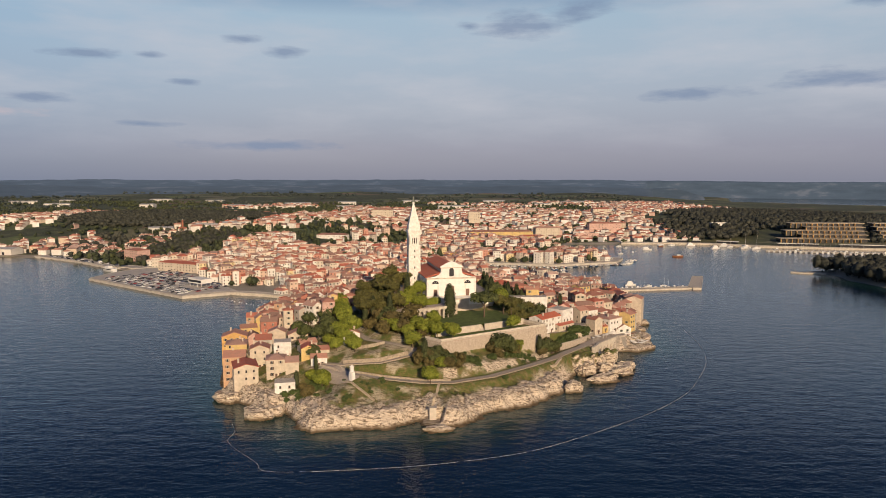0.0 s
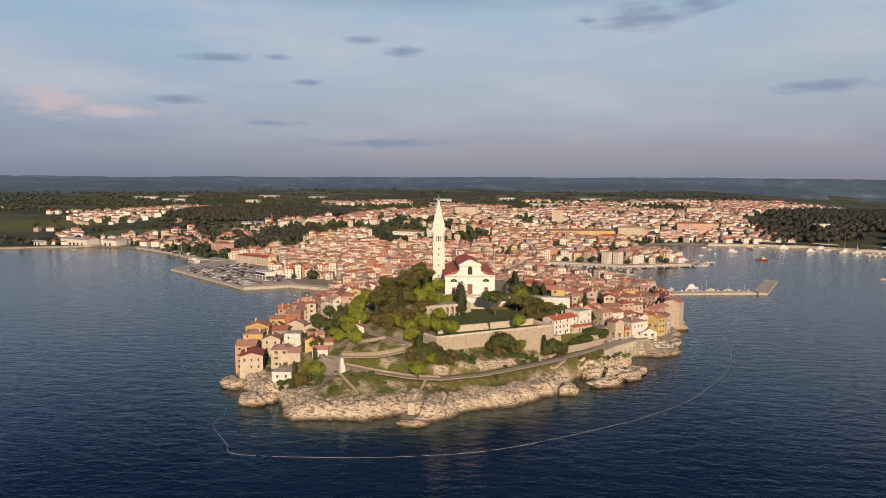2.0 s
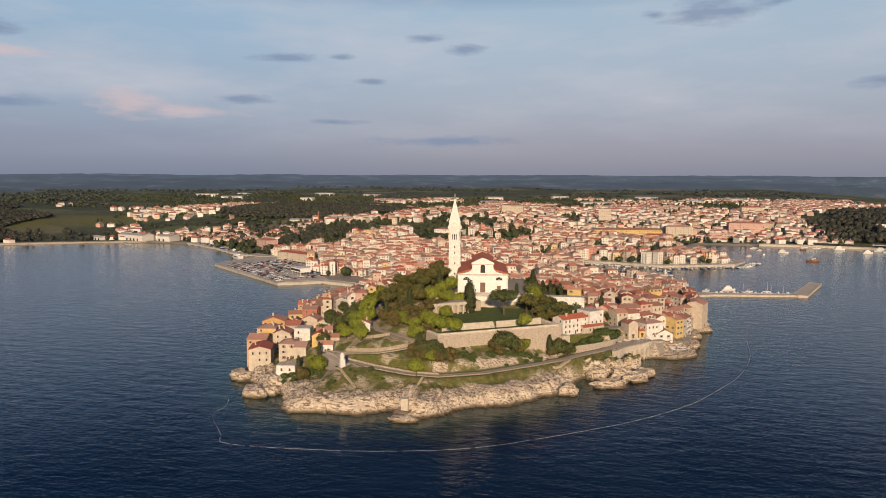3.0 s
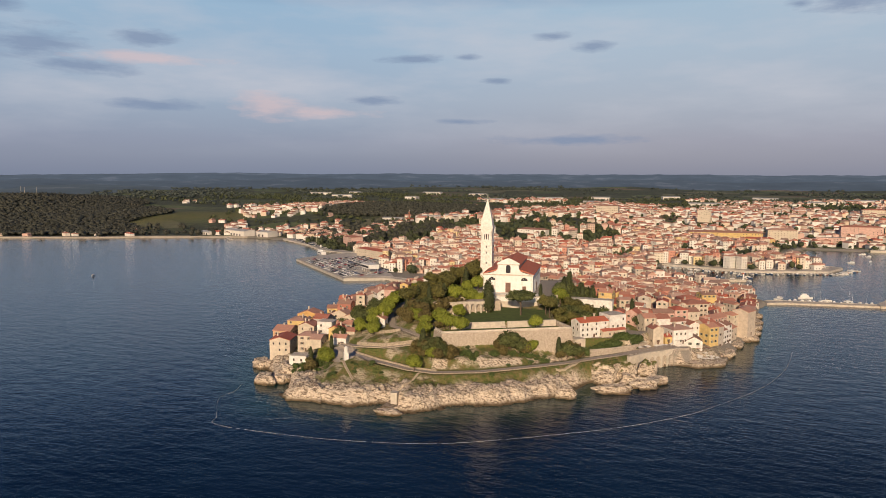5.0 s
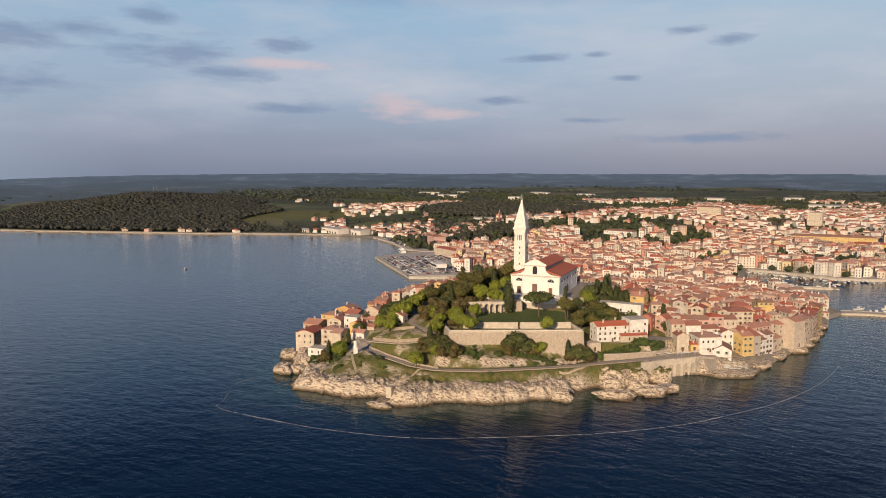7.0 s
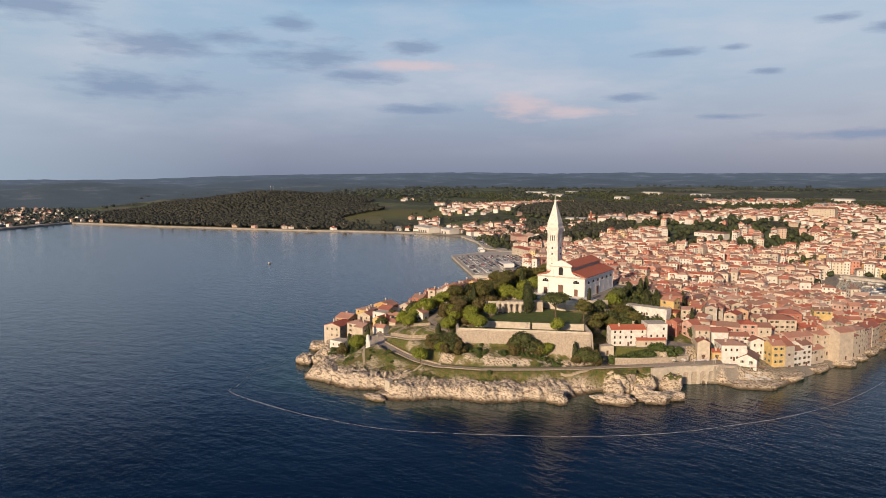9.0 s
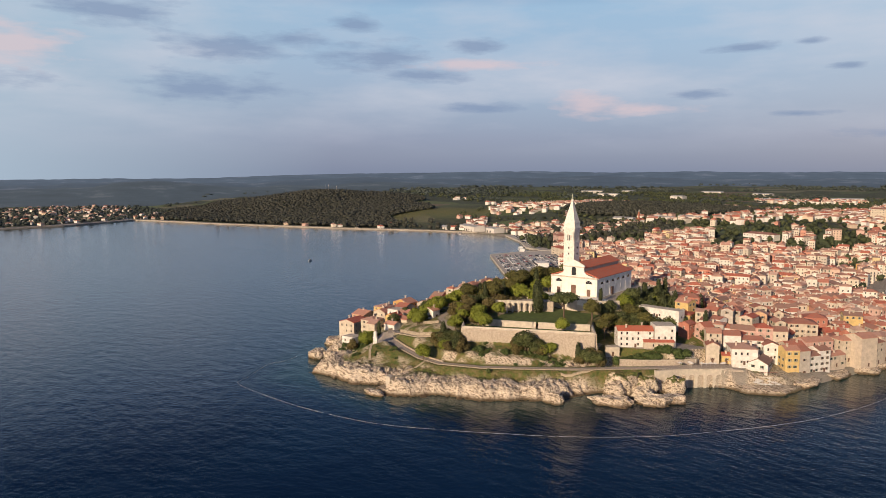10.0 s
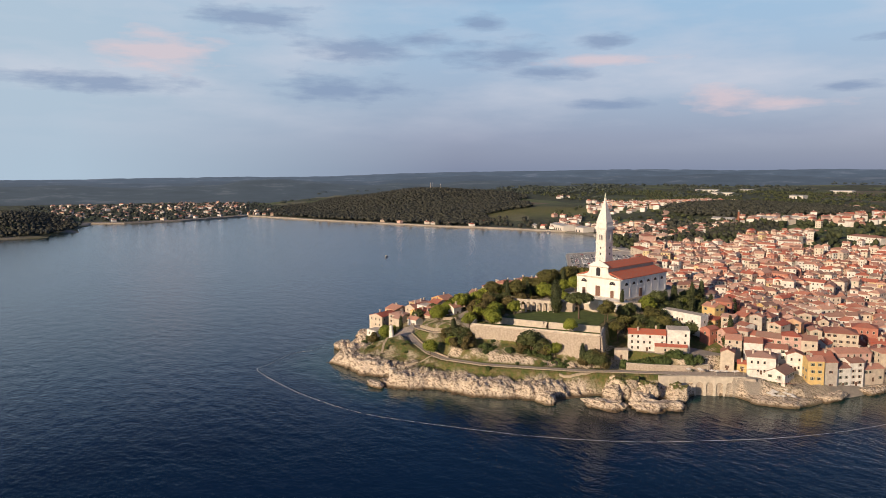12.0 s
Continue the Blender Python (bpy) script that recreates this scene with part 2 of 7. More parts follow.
def plain(name, colour, rough=0.8, metal=0.0, vary=0.25, scale=1.5, relief=0.0):
    m, add, link, bsdf = material(name, rough, metal)
    n = noise_out(add, link, scale, 4.0, 0.6)
    low = tuple(v * (1 - vary) for v in colour)
    high = tuple(min(0.95, v * (1 + vary * 0.6)) for v in colour)
    link(rampnode(add, link, n, [(0.3, low), (0.7, high)]), bsdf.inputs["Base Color"])
    if relief:
        bump(add, link, bsdf, n, relief, 0.1)
    return m


def leaf_material(name, dark, light):
    m, add, link, bsdf = material(name, 0.75)
    isl = add("ShaderNodeNewGeometry").outputs["Random Per Island"]
    obj = add("ShaderNodeObjectInfo").outputs["Random"]
    c = rampnode(add, link, isl, [(0.0, dark), (1.0, light)])
    c = blend(add, link, rampnode(add, link, obj, [(0.0, 0.0), (1.0, 0.35)]), c, tuple(v * 0.6 for v in dark))
    link(c, bsdf.inputs["Base Color"])
    return m


M_GROUND = ground_material()
M_SEA = sea_material()
M_PLASTER = surface("town_plaster", PLASTERS)
M_TILE = tile_material("town_roof_tiles", TILES)
M_TILE_OB = tile_material("house_roof_tiles", [(p, (c[0] * 0.94, c[1] * 0.80, c[2] * 0.76)) for p, c in TILES], by="object")
M_GLASS_DARK = plain("window_dark", (0.035, 0.035, 0.04), 0.25)
M_WHITE = plain("white_limewash", (0.74, 0.72, 0.69), 0.85, vary=0.12, scale=0.6, relief=0.1)
M_STONE = plain("pale_limestone", (0.56, 0.50, 0.42), 0.9, vary=0.3, scale=0.5, relief=0.3)
M_CHURCH_TILE = tile_material("church_roof_tiles", [(0.0, (0.56, 0.13, 0.065)), (1.0, (0.60, 0.15, 0.075))], by="object")
M_LEAF_DARK = leaf_material("leaf_pine", (0.058, 0.062, 0.014), (0.165, 0.148, 0.034))
M_LEAF_GREEN = leaf_material("leaf_evergreen", (0.042, 0.058, 0.016), (0.115, 0.130, 0.038))
M_LEAF_WOOD = leaf_material("leaf_far_pine", (0.030, 0.034, 0.026), (0.060, 0.063, 0.046))
M_LEAF_BRIGHT = leaf_material("leaf_spring", (0.11, 0.15, 0.014), (0.28, 0.30, 0.034))
M_LEAF_CYPRESS = leaf_material("leaf_cypress", (0.028, 0.042, 0.014), (0.070, 0.080, 0.026))
M_LEAF_OLIVE = leaf_material("leaf_scrub", (0.068, 0.059, 0.018), (0.160, 0.124, 0.038))
M_BARK = plain("bark", (0.12, 0.085, 0.06), 0.95, scale=3.0)

# ---- plan of the coast, in metres ----
COAST_WEST = [(-4900, -900), (-1800, -260), (-1040, 60), (-1020, 190), (-1150, 262), (-1330, 290), (-1300, 350), (-1312, 470), (-1400, 640), (-1280, 688),
              (-1166, 726), (-1077, 768), (-967, 818), (-870, 862), (-790, 915), (-720, 950), (-640, 985), (-560, 972), (-478, 918), (-404, 852), (-368, 834), (-376, 797),
              (-386, 768), (-376, 752), (-234, 633), (-198, 656), (-165, 648), (-122, 623)]
COAST_HEAD = [(-132, 596), (-142, 564), (-140, 486), (-128, 412), (-117, 365), (-108, 345), (-104, 336), (-95, 328), (-88, 318), (-81, 308), (-74, 317),
              (-66, 300), (-57, 288), (-46, 291), (-31, 292), (-19, 297), (-11, 303), (-3, 296), (5, 297), (13, 303), (22, 314), (37, 323), (46, 329),
              (54, 339), (63, 353), (67, 364), (70, 379), (80, 390), (90, 400), (96, 413), (95, 425)]
COAST_SOUTH = [(109, 436), (121, 434), (134, 443), (135, 462), (141, 500), (147, 530), (149, 563), (152, 645), (160, 672), (152, 690), (110, 740), (66, 784),
               (58, 840), (46, 897), (85, 890), (139, 873), (222, 906), (240, 948), (193, 986), (178, 1024), (210, 1170), (296, 1181), (380, 1178),
               (440, 1165), (500, 1122), (600, 1090), (740, 1055), (900, 1000), (1600, 800), (4900, 500)]
COAST = COAST_WEST + COAST_HEAD + COAST_SOUTH + [(4900, 2700), (1820, 2930), (1420, 3500), (1720, 4300), (3300, 4400), (3000, 4900), (-4900, 4900)]
ISLAND = [(404, 815), (436, 800), (424, 750), (430, 715), (437, 668), (520, 600), (640, 640), (640, 800), (520, 850), (440, 828)]
ROAD = [(-60, 350, 13.5), (-46, 338, 13.2), (-30, 335, 11.6), (-10, 332, 10.4), (4, 333, 10.0), (24, 344, 10.0), (46, 365, 10.0), (59, 379, 9.9), (70, 395, 9.7),
        (80, 408, 9.5), (94, 428, 9.5), (114, 442, 9.6)]
UPPER_PATH = [(-62, 353, 14.3), (-50, 347, 15.0), (-31, 346, 16.2), (-17, 353, 18.0), (-14, 361, 19.6), (-26, 365, 21.5), (-40, 372, 22.0), (-53, 395, 24.0), (-58, 420, 26.0), (-50, 450, 30.0)]
TERRACE_LOW = [(-1, 354), (57, 394), (47, 405.5), (-4, 370.5)]
TERRACE_HIGH = [(-5, 374), (45, 408), (40, 416), (36, 436), (-14, 434), (-9, 400)]
CHURCH_YARD = [(-34, 436), (34, 442), (22, 512), (-40, 505)]
HOTEL_YARD = [(52, 412), (82, 426), (92, 450), (60, 444)]
POINT = [(110, 431), (121, 429), (138, 443), (138, 462), (129, 456), (121.5, 449), (114.5, 440.5)]
QUAY_PARK = [(-376, 752), (-234, 633), (-190, 660), (-260, 760), (-336, 850), (-358, 836), (-372, 797)]


def seg_dist(px, py, line, closed):
    """Distance from points to a polyline, and how far along it the nearest place lies."""
    best = np.full(px.shape, 1e9)
    pos = np.zeros(px.shape)
    n = len(line)
    for i in range(n if closed else n - 1):
        ax, ay = line[i][:2]
        bx, by = line[(i + 1) % n][:2]
        dx, dy = bx - ax, by - ay
        t = np.clip(((px - ax) * dx + (py - ay) * dy) / (dx * dx + dy * dy), 0, 1)
        d = np.hypot(px - ax - t * dx, py - ay - t * dy)
        near = d < best
        best = np.where(near, d, best)
        pos = np.where(near, i + t, pos)
    return best, pos


def inside(px, py, poly):
    res = np.zeros(px.shape, bool)
    n = len(poly)
    for i in range(n):
        ax, ay = poly[i][:2]
        bx, by = poly[(i + 1) % n][:2]
        if ay == by:
            continue
        res ^= ((ay > py) != (by > py)) & (px < (bx - ax) * (py - ay) / (by - ay) + ax)
    return res


def sstep(a, b, v):
    t = np.clip((v - a) / (b - a), 0, 1)
    return t * t * (3 - 2 * t)


def hash2(i, j, s=0):
    v = np.sin(i * 127.1 + j * 311.7 + s * 74.7) * 43758.5453
    return v - np.floor(v)


def vnoise(x, y, s=0):
    i, j = np.floor(x), np.floor(y)
    u, v = x - i, y - j
    u, v = u * u * (3 - 2 * u), v * v * (3 - 2 * v)
    return ((hash2(i, j, s) * (1 - u) + hash2(i + 1, j, s) * u) * (1 - v) + (hash2(i, j + 1, s) * (1 - u) + hash2(i + 1, j + 1, s) * u) * v)


def fbm(x, y, s=0, octaves=4):
    v, a, tot = 0, 1.0, 0
    for k in range(octaves):
        v = v + a * vnoise(x * 2 ** k, y * 2 ** k, s + k)
        tot += a
        a *= 0.5
    return v / tot


def coast_dist(x, y):
    d, _ = seg_dist(x, y, COAST, True)
    e, _ = seg_dist(x, y, ISLAND, True)
    return np.maximum(np.where(inside(x, y, COAST), d, -d), np.where(inside(x, y, ISLAND), e, -e))


def flatten(h, x, y, poly, z, soft):
    d, _ = seg_dist(x, y, poly, True)
    d = np.where(inside(x, y, poly), 0, d)
    w = 1 - sstep(0, soft, d)
    return h * (1 - w) + z * w


def track(h, x, y, line, half, soft):
    d, pos = seg_dist(x, y, line, False)
    z = np.interp(pos, range(len(line)), [p[2] for p in line])
    w = 1 - sstep(half, half + soft, d)
    return h * (1 - w) + z * w


def bank_mask(x, y):
    """The rocky bank on the uphill side of the lane."""
    d, pos = seg_dist(x, y, ROAD, False)
    up = y > np.interp(x, [p[0] for p in ROAD], [p[1] for p in ROAD])
    w = sstep(3.6, 5.0, d) * (1 - sstep(7.5, 11, d + 4 * (vnoise(x / 4, y / 4, 91) - 0.5)))
    return np.where(up & (x > 0) & (x < 58), w, 0)


def height(x, y, rough=True):
    """Height of the ground over the sea."""
    x, y = np.asarray(x, float), np.asarray(y, float)
    d = coast_dist(x, y)
    front = (1 - sstep(430, 520, y)) * (np.abs(x) < 240)
    dd = np.maximum(d, 0)
    crest = 34 * np.exp(-(np.maximum(0, y - 450) / 105.0) ** 2)
    near = (np.abs(x) < 420) * crest * (1 - np.exp(-(dd / 60.0) ** 1.1))
    plain = 2.2 * sstep(0, 3, dd)
    r = np.hypot(x - 150, y - 60)
    east = 0.25 + 0.75 * sstep(-3000, -1300, x)
    inland = (3 + 23 * east) * sstep(30, 420, dd) * sstep(700, 1100, r) + 22 * east * sstep(1700, 4500, r) * sstep(0, 700, dd)
    inland = inland * (1 - 0.8 * sstep(700, 1300, x))
    inland = inland * (1 - 0.8 * (1 - sstep(800, 1250, y)) * (1 - sstep(-1400, -1150, x)))
    inland = inland * (0.75 + 0.5 * fbm(x / 420, y / 420, 3))
    hills = 0
    for cx, cy, wx, wy, a in HILLS:
        hills = hills + a * np.exp(-((x - cx) / wx) ** 2 - ((y - cy) / wy) ** 2)
    h = np.maximum(near, plain) + (inland + hills) * sstep(0, 120, dd)
    # stepped limestone shore of the headland
    shore = front * sstep(-2, 3, d) * (1 - sstep(24, 36, d))
    if rough:
        band = fbm(x / 9 + 0.35 * y / 9, y / 9, 11, 4)
        crag = np.abs(fbm(x / 5.0, y / 5.0, 17, 4) - 0.5) * 2
        ledge = 6.2 * sstep(0.5, 7, d + 6 * (band - 0.5)) + 0.10 * dd
        fiss = np.abs(fbm(x / 3.2 - y / 9, y / 3.2 + x / 9, 29, 3) - 0.5) * 2
        ledge = ledge + sstep(-1, 4, d) * (2.6 * (band - 0.5) + 1.5 * (crag - 0.35) - 1.6 * (1 - sstep(0.0, 0.16, fiss)) * sstep(0, 2, d))
        sa, sb = (x * 0.8 + y * 0.6) / 1.7, (y * 0.8 - x * 0.6) / 7.0
        strata = np.abs(fbm(sa, sb, 61, 3) - 0.5) * 2
        ledge = ledge + sstep(0, 3, d) * (2.0 * (strata - 0.4) + 0.8 * (fbm(x / 1.3, y / 1.3, 67, 2) - 0.5))
        ledge = np.floor(ledge / 1.3) * 1.3 * 0.45 + ledge * 0.55
        k = shore * (1 - sstep(14, 26, d + 10 * (fbm(x / 14, y / 14, 5) - 0.5)))
        h = h * (1 - k) + np.maximum(ledge, -1) * k
        bank = bank_mask(x, y)
        h = h + bank * (1.8 * (crag - 0.3) + 1.2 * (strata - 0.4) + 1.2)
        h = h + front * sstep(20, 30, d) * 1.0 * (fbm(x / 7, y / 7, 23) - 0.5)
    h = h + 4.5 * np.exp(-((x - 50) / 15) ** 2 - ((y - 389) / 9) ** 2)
    h = flatten(h, x, y, TERRACE_LOW, 23.6, 2.0)
    h = flatten(h, x, y, TERRACE_HIGH, 26.6, 2.0)
    h = flatten(h, x, y, CHURCH_YARD, 33.2, 9.0)
    h = flatten(h, x, y, HOTEL_YARD, 15.5, 5.0)
    h = flatten(h, x, y, [(-8, 301), (-1, 301), (-1, 306.5), (-8, 306.5)], 1.2, 2.5)
    h = track(h, x, y, ROAD, 3.0, 5.0)
    h = track(h, x, y, UPPER_PATH, 1.8, 4.0)
    h = flatten(h, x, y, POINT, 2.0, 2.5) + 0.6 * inside(x, y, POINT) * (fbm(x / 2.5, y / 2.5, 71) - 0.5)
    return np.where(d < 0, np.maximum(-6, 0.5 * d) + np.where((front > 0.5) & (d > -3), 0.3 * (fbm(x / 3, y / 3, 2) - 0.3), 0), h)


HILLS = [(900, 1420, 420, 160, 3), (-1575, 1255, 230, 240, 30), (-1450, 1120, 620, 420, -13), (-1320, 130, 230, 110, 20), (-2000, 2100, 900, 500, 12), (-3300, 1700, 700, 600, 6), (-600, 3600, 1200, 500, 8), (700, 4100, 900, 500, 8), (-1900, 3800, 700, 500, 6),
         (-548, 1370, 260, 200, 12)]


NEAR_X, NEAR_Y = np.arange(-160, 180, 1.0), np.arange(280, 560, 1.0)
NEAR_Z = height(*np.meshgrid(NEAR_X, NEAR_Y))


def hgt(x, y):
    """Height at one place, from a metre grid near the headland."""
    i, j = x - NEAR_X[0], y - NEAR_Y[0]
    if 0 <= i < len(NEAR_X) - 1 and 0 <= j < len(NEAR_Y) - 1:
        a, b = int(i), int(j)
        u, v = i - a, j - b
        q = NEAR_Z[b:b + 2, a:a + 2]
        return float((q[0, 0] * (1 - u) + q[0, 1] * u) * (1 - v) + (q[1, 0] * (1 - u) + q[1, 1] * u) * v)
    return float(height(np.array([x]), np.array([y]))[0])


def steps(*runs):
    out = []
    for a, b, s in runs:
        out += list(np.arange(a, b, s))
    return np.array(out + [runs[-1][1]])


def grid_mesh(name, xs, ys, zfun, keep):
    gx, gy = np.meshgrid(xs, ys)
    z = zfun(gx, gy)
    n, m = len(xs), len(ys)
    idx = np.arange(n * m).reshape(m, n)
    quads = np.stack([idx[:-1, :-1], idx[:-1, 1:], idx[1:, 1:], idx[1:, :-1]], -1).reshape(-1, 4)
    quads = quads[keep(gx, gy, z).ravel()[quads].any(1)]
    used, inv = np.unique(quads, return_inverse=True)
    co = np.stack([gx.ravel(), gy.ravel(), z.ravel()], -1)[used]
    me = bpy.data.meshes.new(name)
    me.from_pydata(co.tolist(), [], inv.reshape(-1, 4).tolist())
    me.shade_smooth()
    return me, co


XS = steps((-4600, -1600, 75), (-1600, -400, 20), (-400, -145, 8), (-145, -112, 1.5), (-112, 112, 0.75), (112, 165, 1.5), (165, 400, 8), (400, 1300, 22), (1300, 4900, 80))
YS = steps((-1200, 280, 60), (280, 284, 2), (284, 424, 0.75), (424, 460, 1.5), (460, 700, 4), (700, 1300, 12), (1300, 2200, 30), (2200, 4790, 70))

# ---- mesh helpers ----
def part(name, bm, mat, parent=None, label=""):
    me = bpy.data.meshes.new(name)
    if isinstance(bm, bmesh.types.BMesh):
        bm.to_mesh(me)
        bm.free()
    else:
        me = bm
    ob = new(name, me)
    if mat and not me.materials:
        me.materials.append(mat)
    ob.parent = parent
    return tagged(ob, label)


def raw(name, verts, faces, mats=(), index=None, smooth=False):
    me = bpy.data.meshes.new(name)
    me.from_pydata([tuple(v) for v in verts], [], [tuple(f) for f in faces])
    for m in mats:
        me.materials.append(m)
    if index is not None:
        me.polygons.foreach_set("material_index", np.asarray(index, dtype=np.int32))
    if smooth:
        me.shade_smooth()
    me.update()
    return me


BOX_F = [(0, 3, 2, 1), (4, 5, 6, 7), (0, 1, 5, 4), (1, 2, 6, 5), (2, 3, 7, 6), (3, 0, 4, 7)]


def box(bm, x0, x1, y0, y1, z0, z1):
    vs = [bm.verts.new(p) for p in ((x0, y0, z0), (x1, y0, z0), (x1, y1, z0), (x0, y1, z0), (x0, y0, z1), (x1, y0, z1), (x1, y1, z1), (x0, y1, z1))]
    for f in BOX_F:
        bm.faces.new([vs[i] for i in f])
    return vs


def prism(bm, outline, y0, y1):
    """Extrudes an outline given in x and z along y."""
    a = [bm.verts.new((x, y0, z)) for x, z in outline]
    b = [bm.verts.new((x, y1, z)) for x, z in outline]
    n = len(outline)
    bm.faces.new(a)
    bm.faces.new(b[::-1])
    for i in range(n):
        bm.faces.new((a[i], b[i], b[(i + 1) % n], a[(i + 1) % n]))


def slab(bm, outline, z0, z1):
    """Extrudes an outline given in x and y upwards."""
    a = [bm.verts.new((x, y, z0)) for x, y in outline]
    b = [bm.verts.new((x, y, z1)) for x, y in outline]
    n = len(outline)
    bm.faces.new(a[::-1])
    bm.faces.new(b)
    for i in range(n):
        bm.faces.new((a[i], a[(i + 1) % n], b[(i + 1) % n], b[i]))


def tube(bm, x, y, z0, z1, r0, r1, n=8):
    a = [bm.verts.new((x + r0 * math.cos(i * math.tau / n), y + r0 * math.sin(i * math.tau / n), z0)) for i in range(n)]
    b = [bm.verts.new((x + r1 * math.cos(i * math.tau / n), y + r1 * math.sin(i * math.tau / n), z1)) for i in range(n)]
    bm.faces.new(a[::-1])
    bm.faces.new(b)
    for i in range(n):
        bm.faces.new((a[i], a[(i + 1) % n], b[(i + 1) % n], b[i]))


def empty(name, m, label, category, group="", kind=""):
    ob = new(name)
    ob.matrix_basis = m
    return tagged(ob, label, category, group, kind)


# ---- ground and sea ----
def cover_of(co):
    """Red: grass over rock; green: woods and fields; blue: paving."""
    x, y, z = co.T
    d = coast_dist(x, y)
    front = (1 - sstep(430, 520, y)) * (np.abs(x) < 240)
    g = sstep(13, 19, d + 12 * (fbm(x / 11, y / 11, 41) - 0.5))
    g = g * (0.45 + 0.55 * sstep(0.36, 0.52, fbm(x / 6, y / 6, 43)))
    rd, _ = seg_dist(x, y, ROAD[3:10], False)
    g = np.maximum(g, (1 - sstep(5, 8.5, rd + 4 * (fbm(x / 5, y / 5, 47) - 0.5))))
    g = g * (1 - 0.95 * bank_mask(x, y) * sstep(0.35, 0.45, fbm(x / 4, y / 4, 53)))
    g = np.where(inside(x, y, TERRACE_LOW) | inside(x, y, TERRACE_HIGH), 0.95, g)
    r = np.hypot(x - 150, y - 60)
    w = sstep(880, 1020, r) * sstep(14, 30, d)
    meadow = np.exp(-((x + 1010) / 90) ** 2 - ((y - 1120) / 120) ** 2) + np.exp(-((x + 900) / 70) ** 2 - ((y - 1230) / 60) ** 2) + np.exp(-((x - 485) / 40) ** 2 - ((y - 1215) / 40) ** 2)
    w = w * (1 - 0.9 * np.clip(meadow * 1.6 * (0.4 + fbm(x / 60, y / 60, 19)), 0, 1))
    pave = np.zeros_like(x)
    for line, half in ((ROAD, 2.0), (UPPER_PATH, 1.5)):
        dd, _ = seg_dist(x, y, line, False)
        pave = np.maximum(pave, 1 - sstep(half, half + 1.2, dd))
    pave = np.maximum(pave, np.where(inside(x, y, CHURCH_YARD) | inside(x, y, HOTEL_YARD), 1.0, 0))
    town = sstep(500, 530, y + 0.35 * x) * (1 - sstep(880, 1000, r))
    pave = np.maximum(pave, town * 0.9)
    pave = np.maximum(pave, sstep(700, 900, r) * (1 - sstep(10, 25, d)) * sstep(-1, 1, d))
    return np.stack([g * front + (1 - front), w, pave, np.ones_like(x)], -1)


me, co = grid_mesh("ground", XS, YS, height, lambda x, y, z: (z > -4) & (np.hypot(x - 160, y - 60) < 4690))
att = me.color_attributes.new("cover", "FLOAT_COLOR", "POINT")
att.data.foreach_set("color", cover_of(co).astype(np.float32).ravel())
tagged(part("ground", me, M_GROUND), "pale limestone headland with grass, woods and fields behind", "ground", kind="structure")
SX = steps((-4600, -400, 60), (-400, -150, 10), (-150, 170, 3), (170, 420, 10), (420, 4700, 60))
SY = steps((-1500, 230, 60), (230, 460, 3), (460, 1300, 12), (1300, 4740, 120))
me, co = grid_mesh("water", SX, SY, lambda x, y: np.zeros_like(x), lambda x, y, z: (np.hypot(x - 160, y - 60) < 4690) & (coast_dist(x, y) < 40))
att = me.attributes.new("depth", "FLOAT", "POINT")
att.data.foreach_set("value", sstep(0, 34, -coast_dist(co[:, 0], co[:, 1])).astype(np.float32))
tagged(part("water", me, M_SEA), "dark blue rippled sea water", "sea", kind="structure")

# ---- trees ----
def tri_mesh(name, verts, faces, mats, smooth=False):
    """A mesh of triangles from arrays."""
    me = bpy.data.meshes.new(name)
    verts, faces = np.asarray(verts, np.float32), np.asarray(faces, np.int32)
    me.vertices.add(len(verts))
    me.vertices.foreach_set("co", verts.ravel())
    me.loops.add(len(faces) * 3)
    me.loops.foreach_set("vertex_index", faces.ravel())
    me.polygons.add(len(faces))
    me.polygons.foreach_set("loop_start", np.arange(0, len(faces) * 3, 3, dtype=np.int32))
    for m in mats:
        me.materials.append(m)
    me.update(calc_edges=True)
    if smooth:
        me.shade_smooth()
    return me


def icosphere(level):
    bm = bmesh.new()
    bmesh.ops.create_icosphere(bm, subdivisions=level, radius=1.0)
    v = np.array([x.co[:] for x in bm.verts])
    f = np.array([[x.index for x in p.verts] for p in bm.faces])
    bm.free()
    return v, f


ICO1, ICO2 = icosphere(1), icosphere(2)


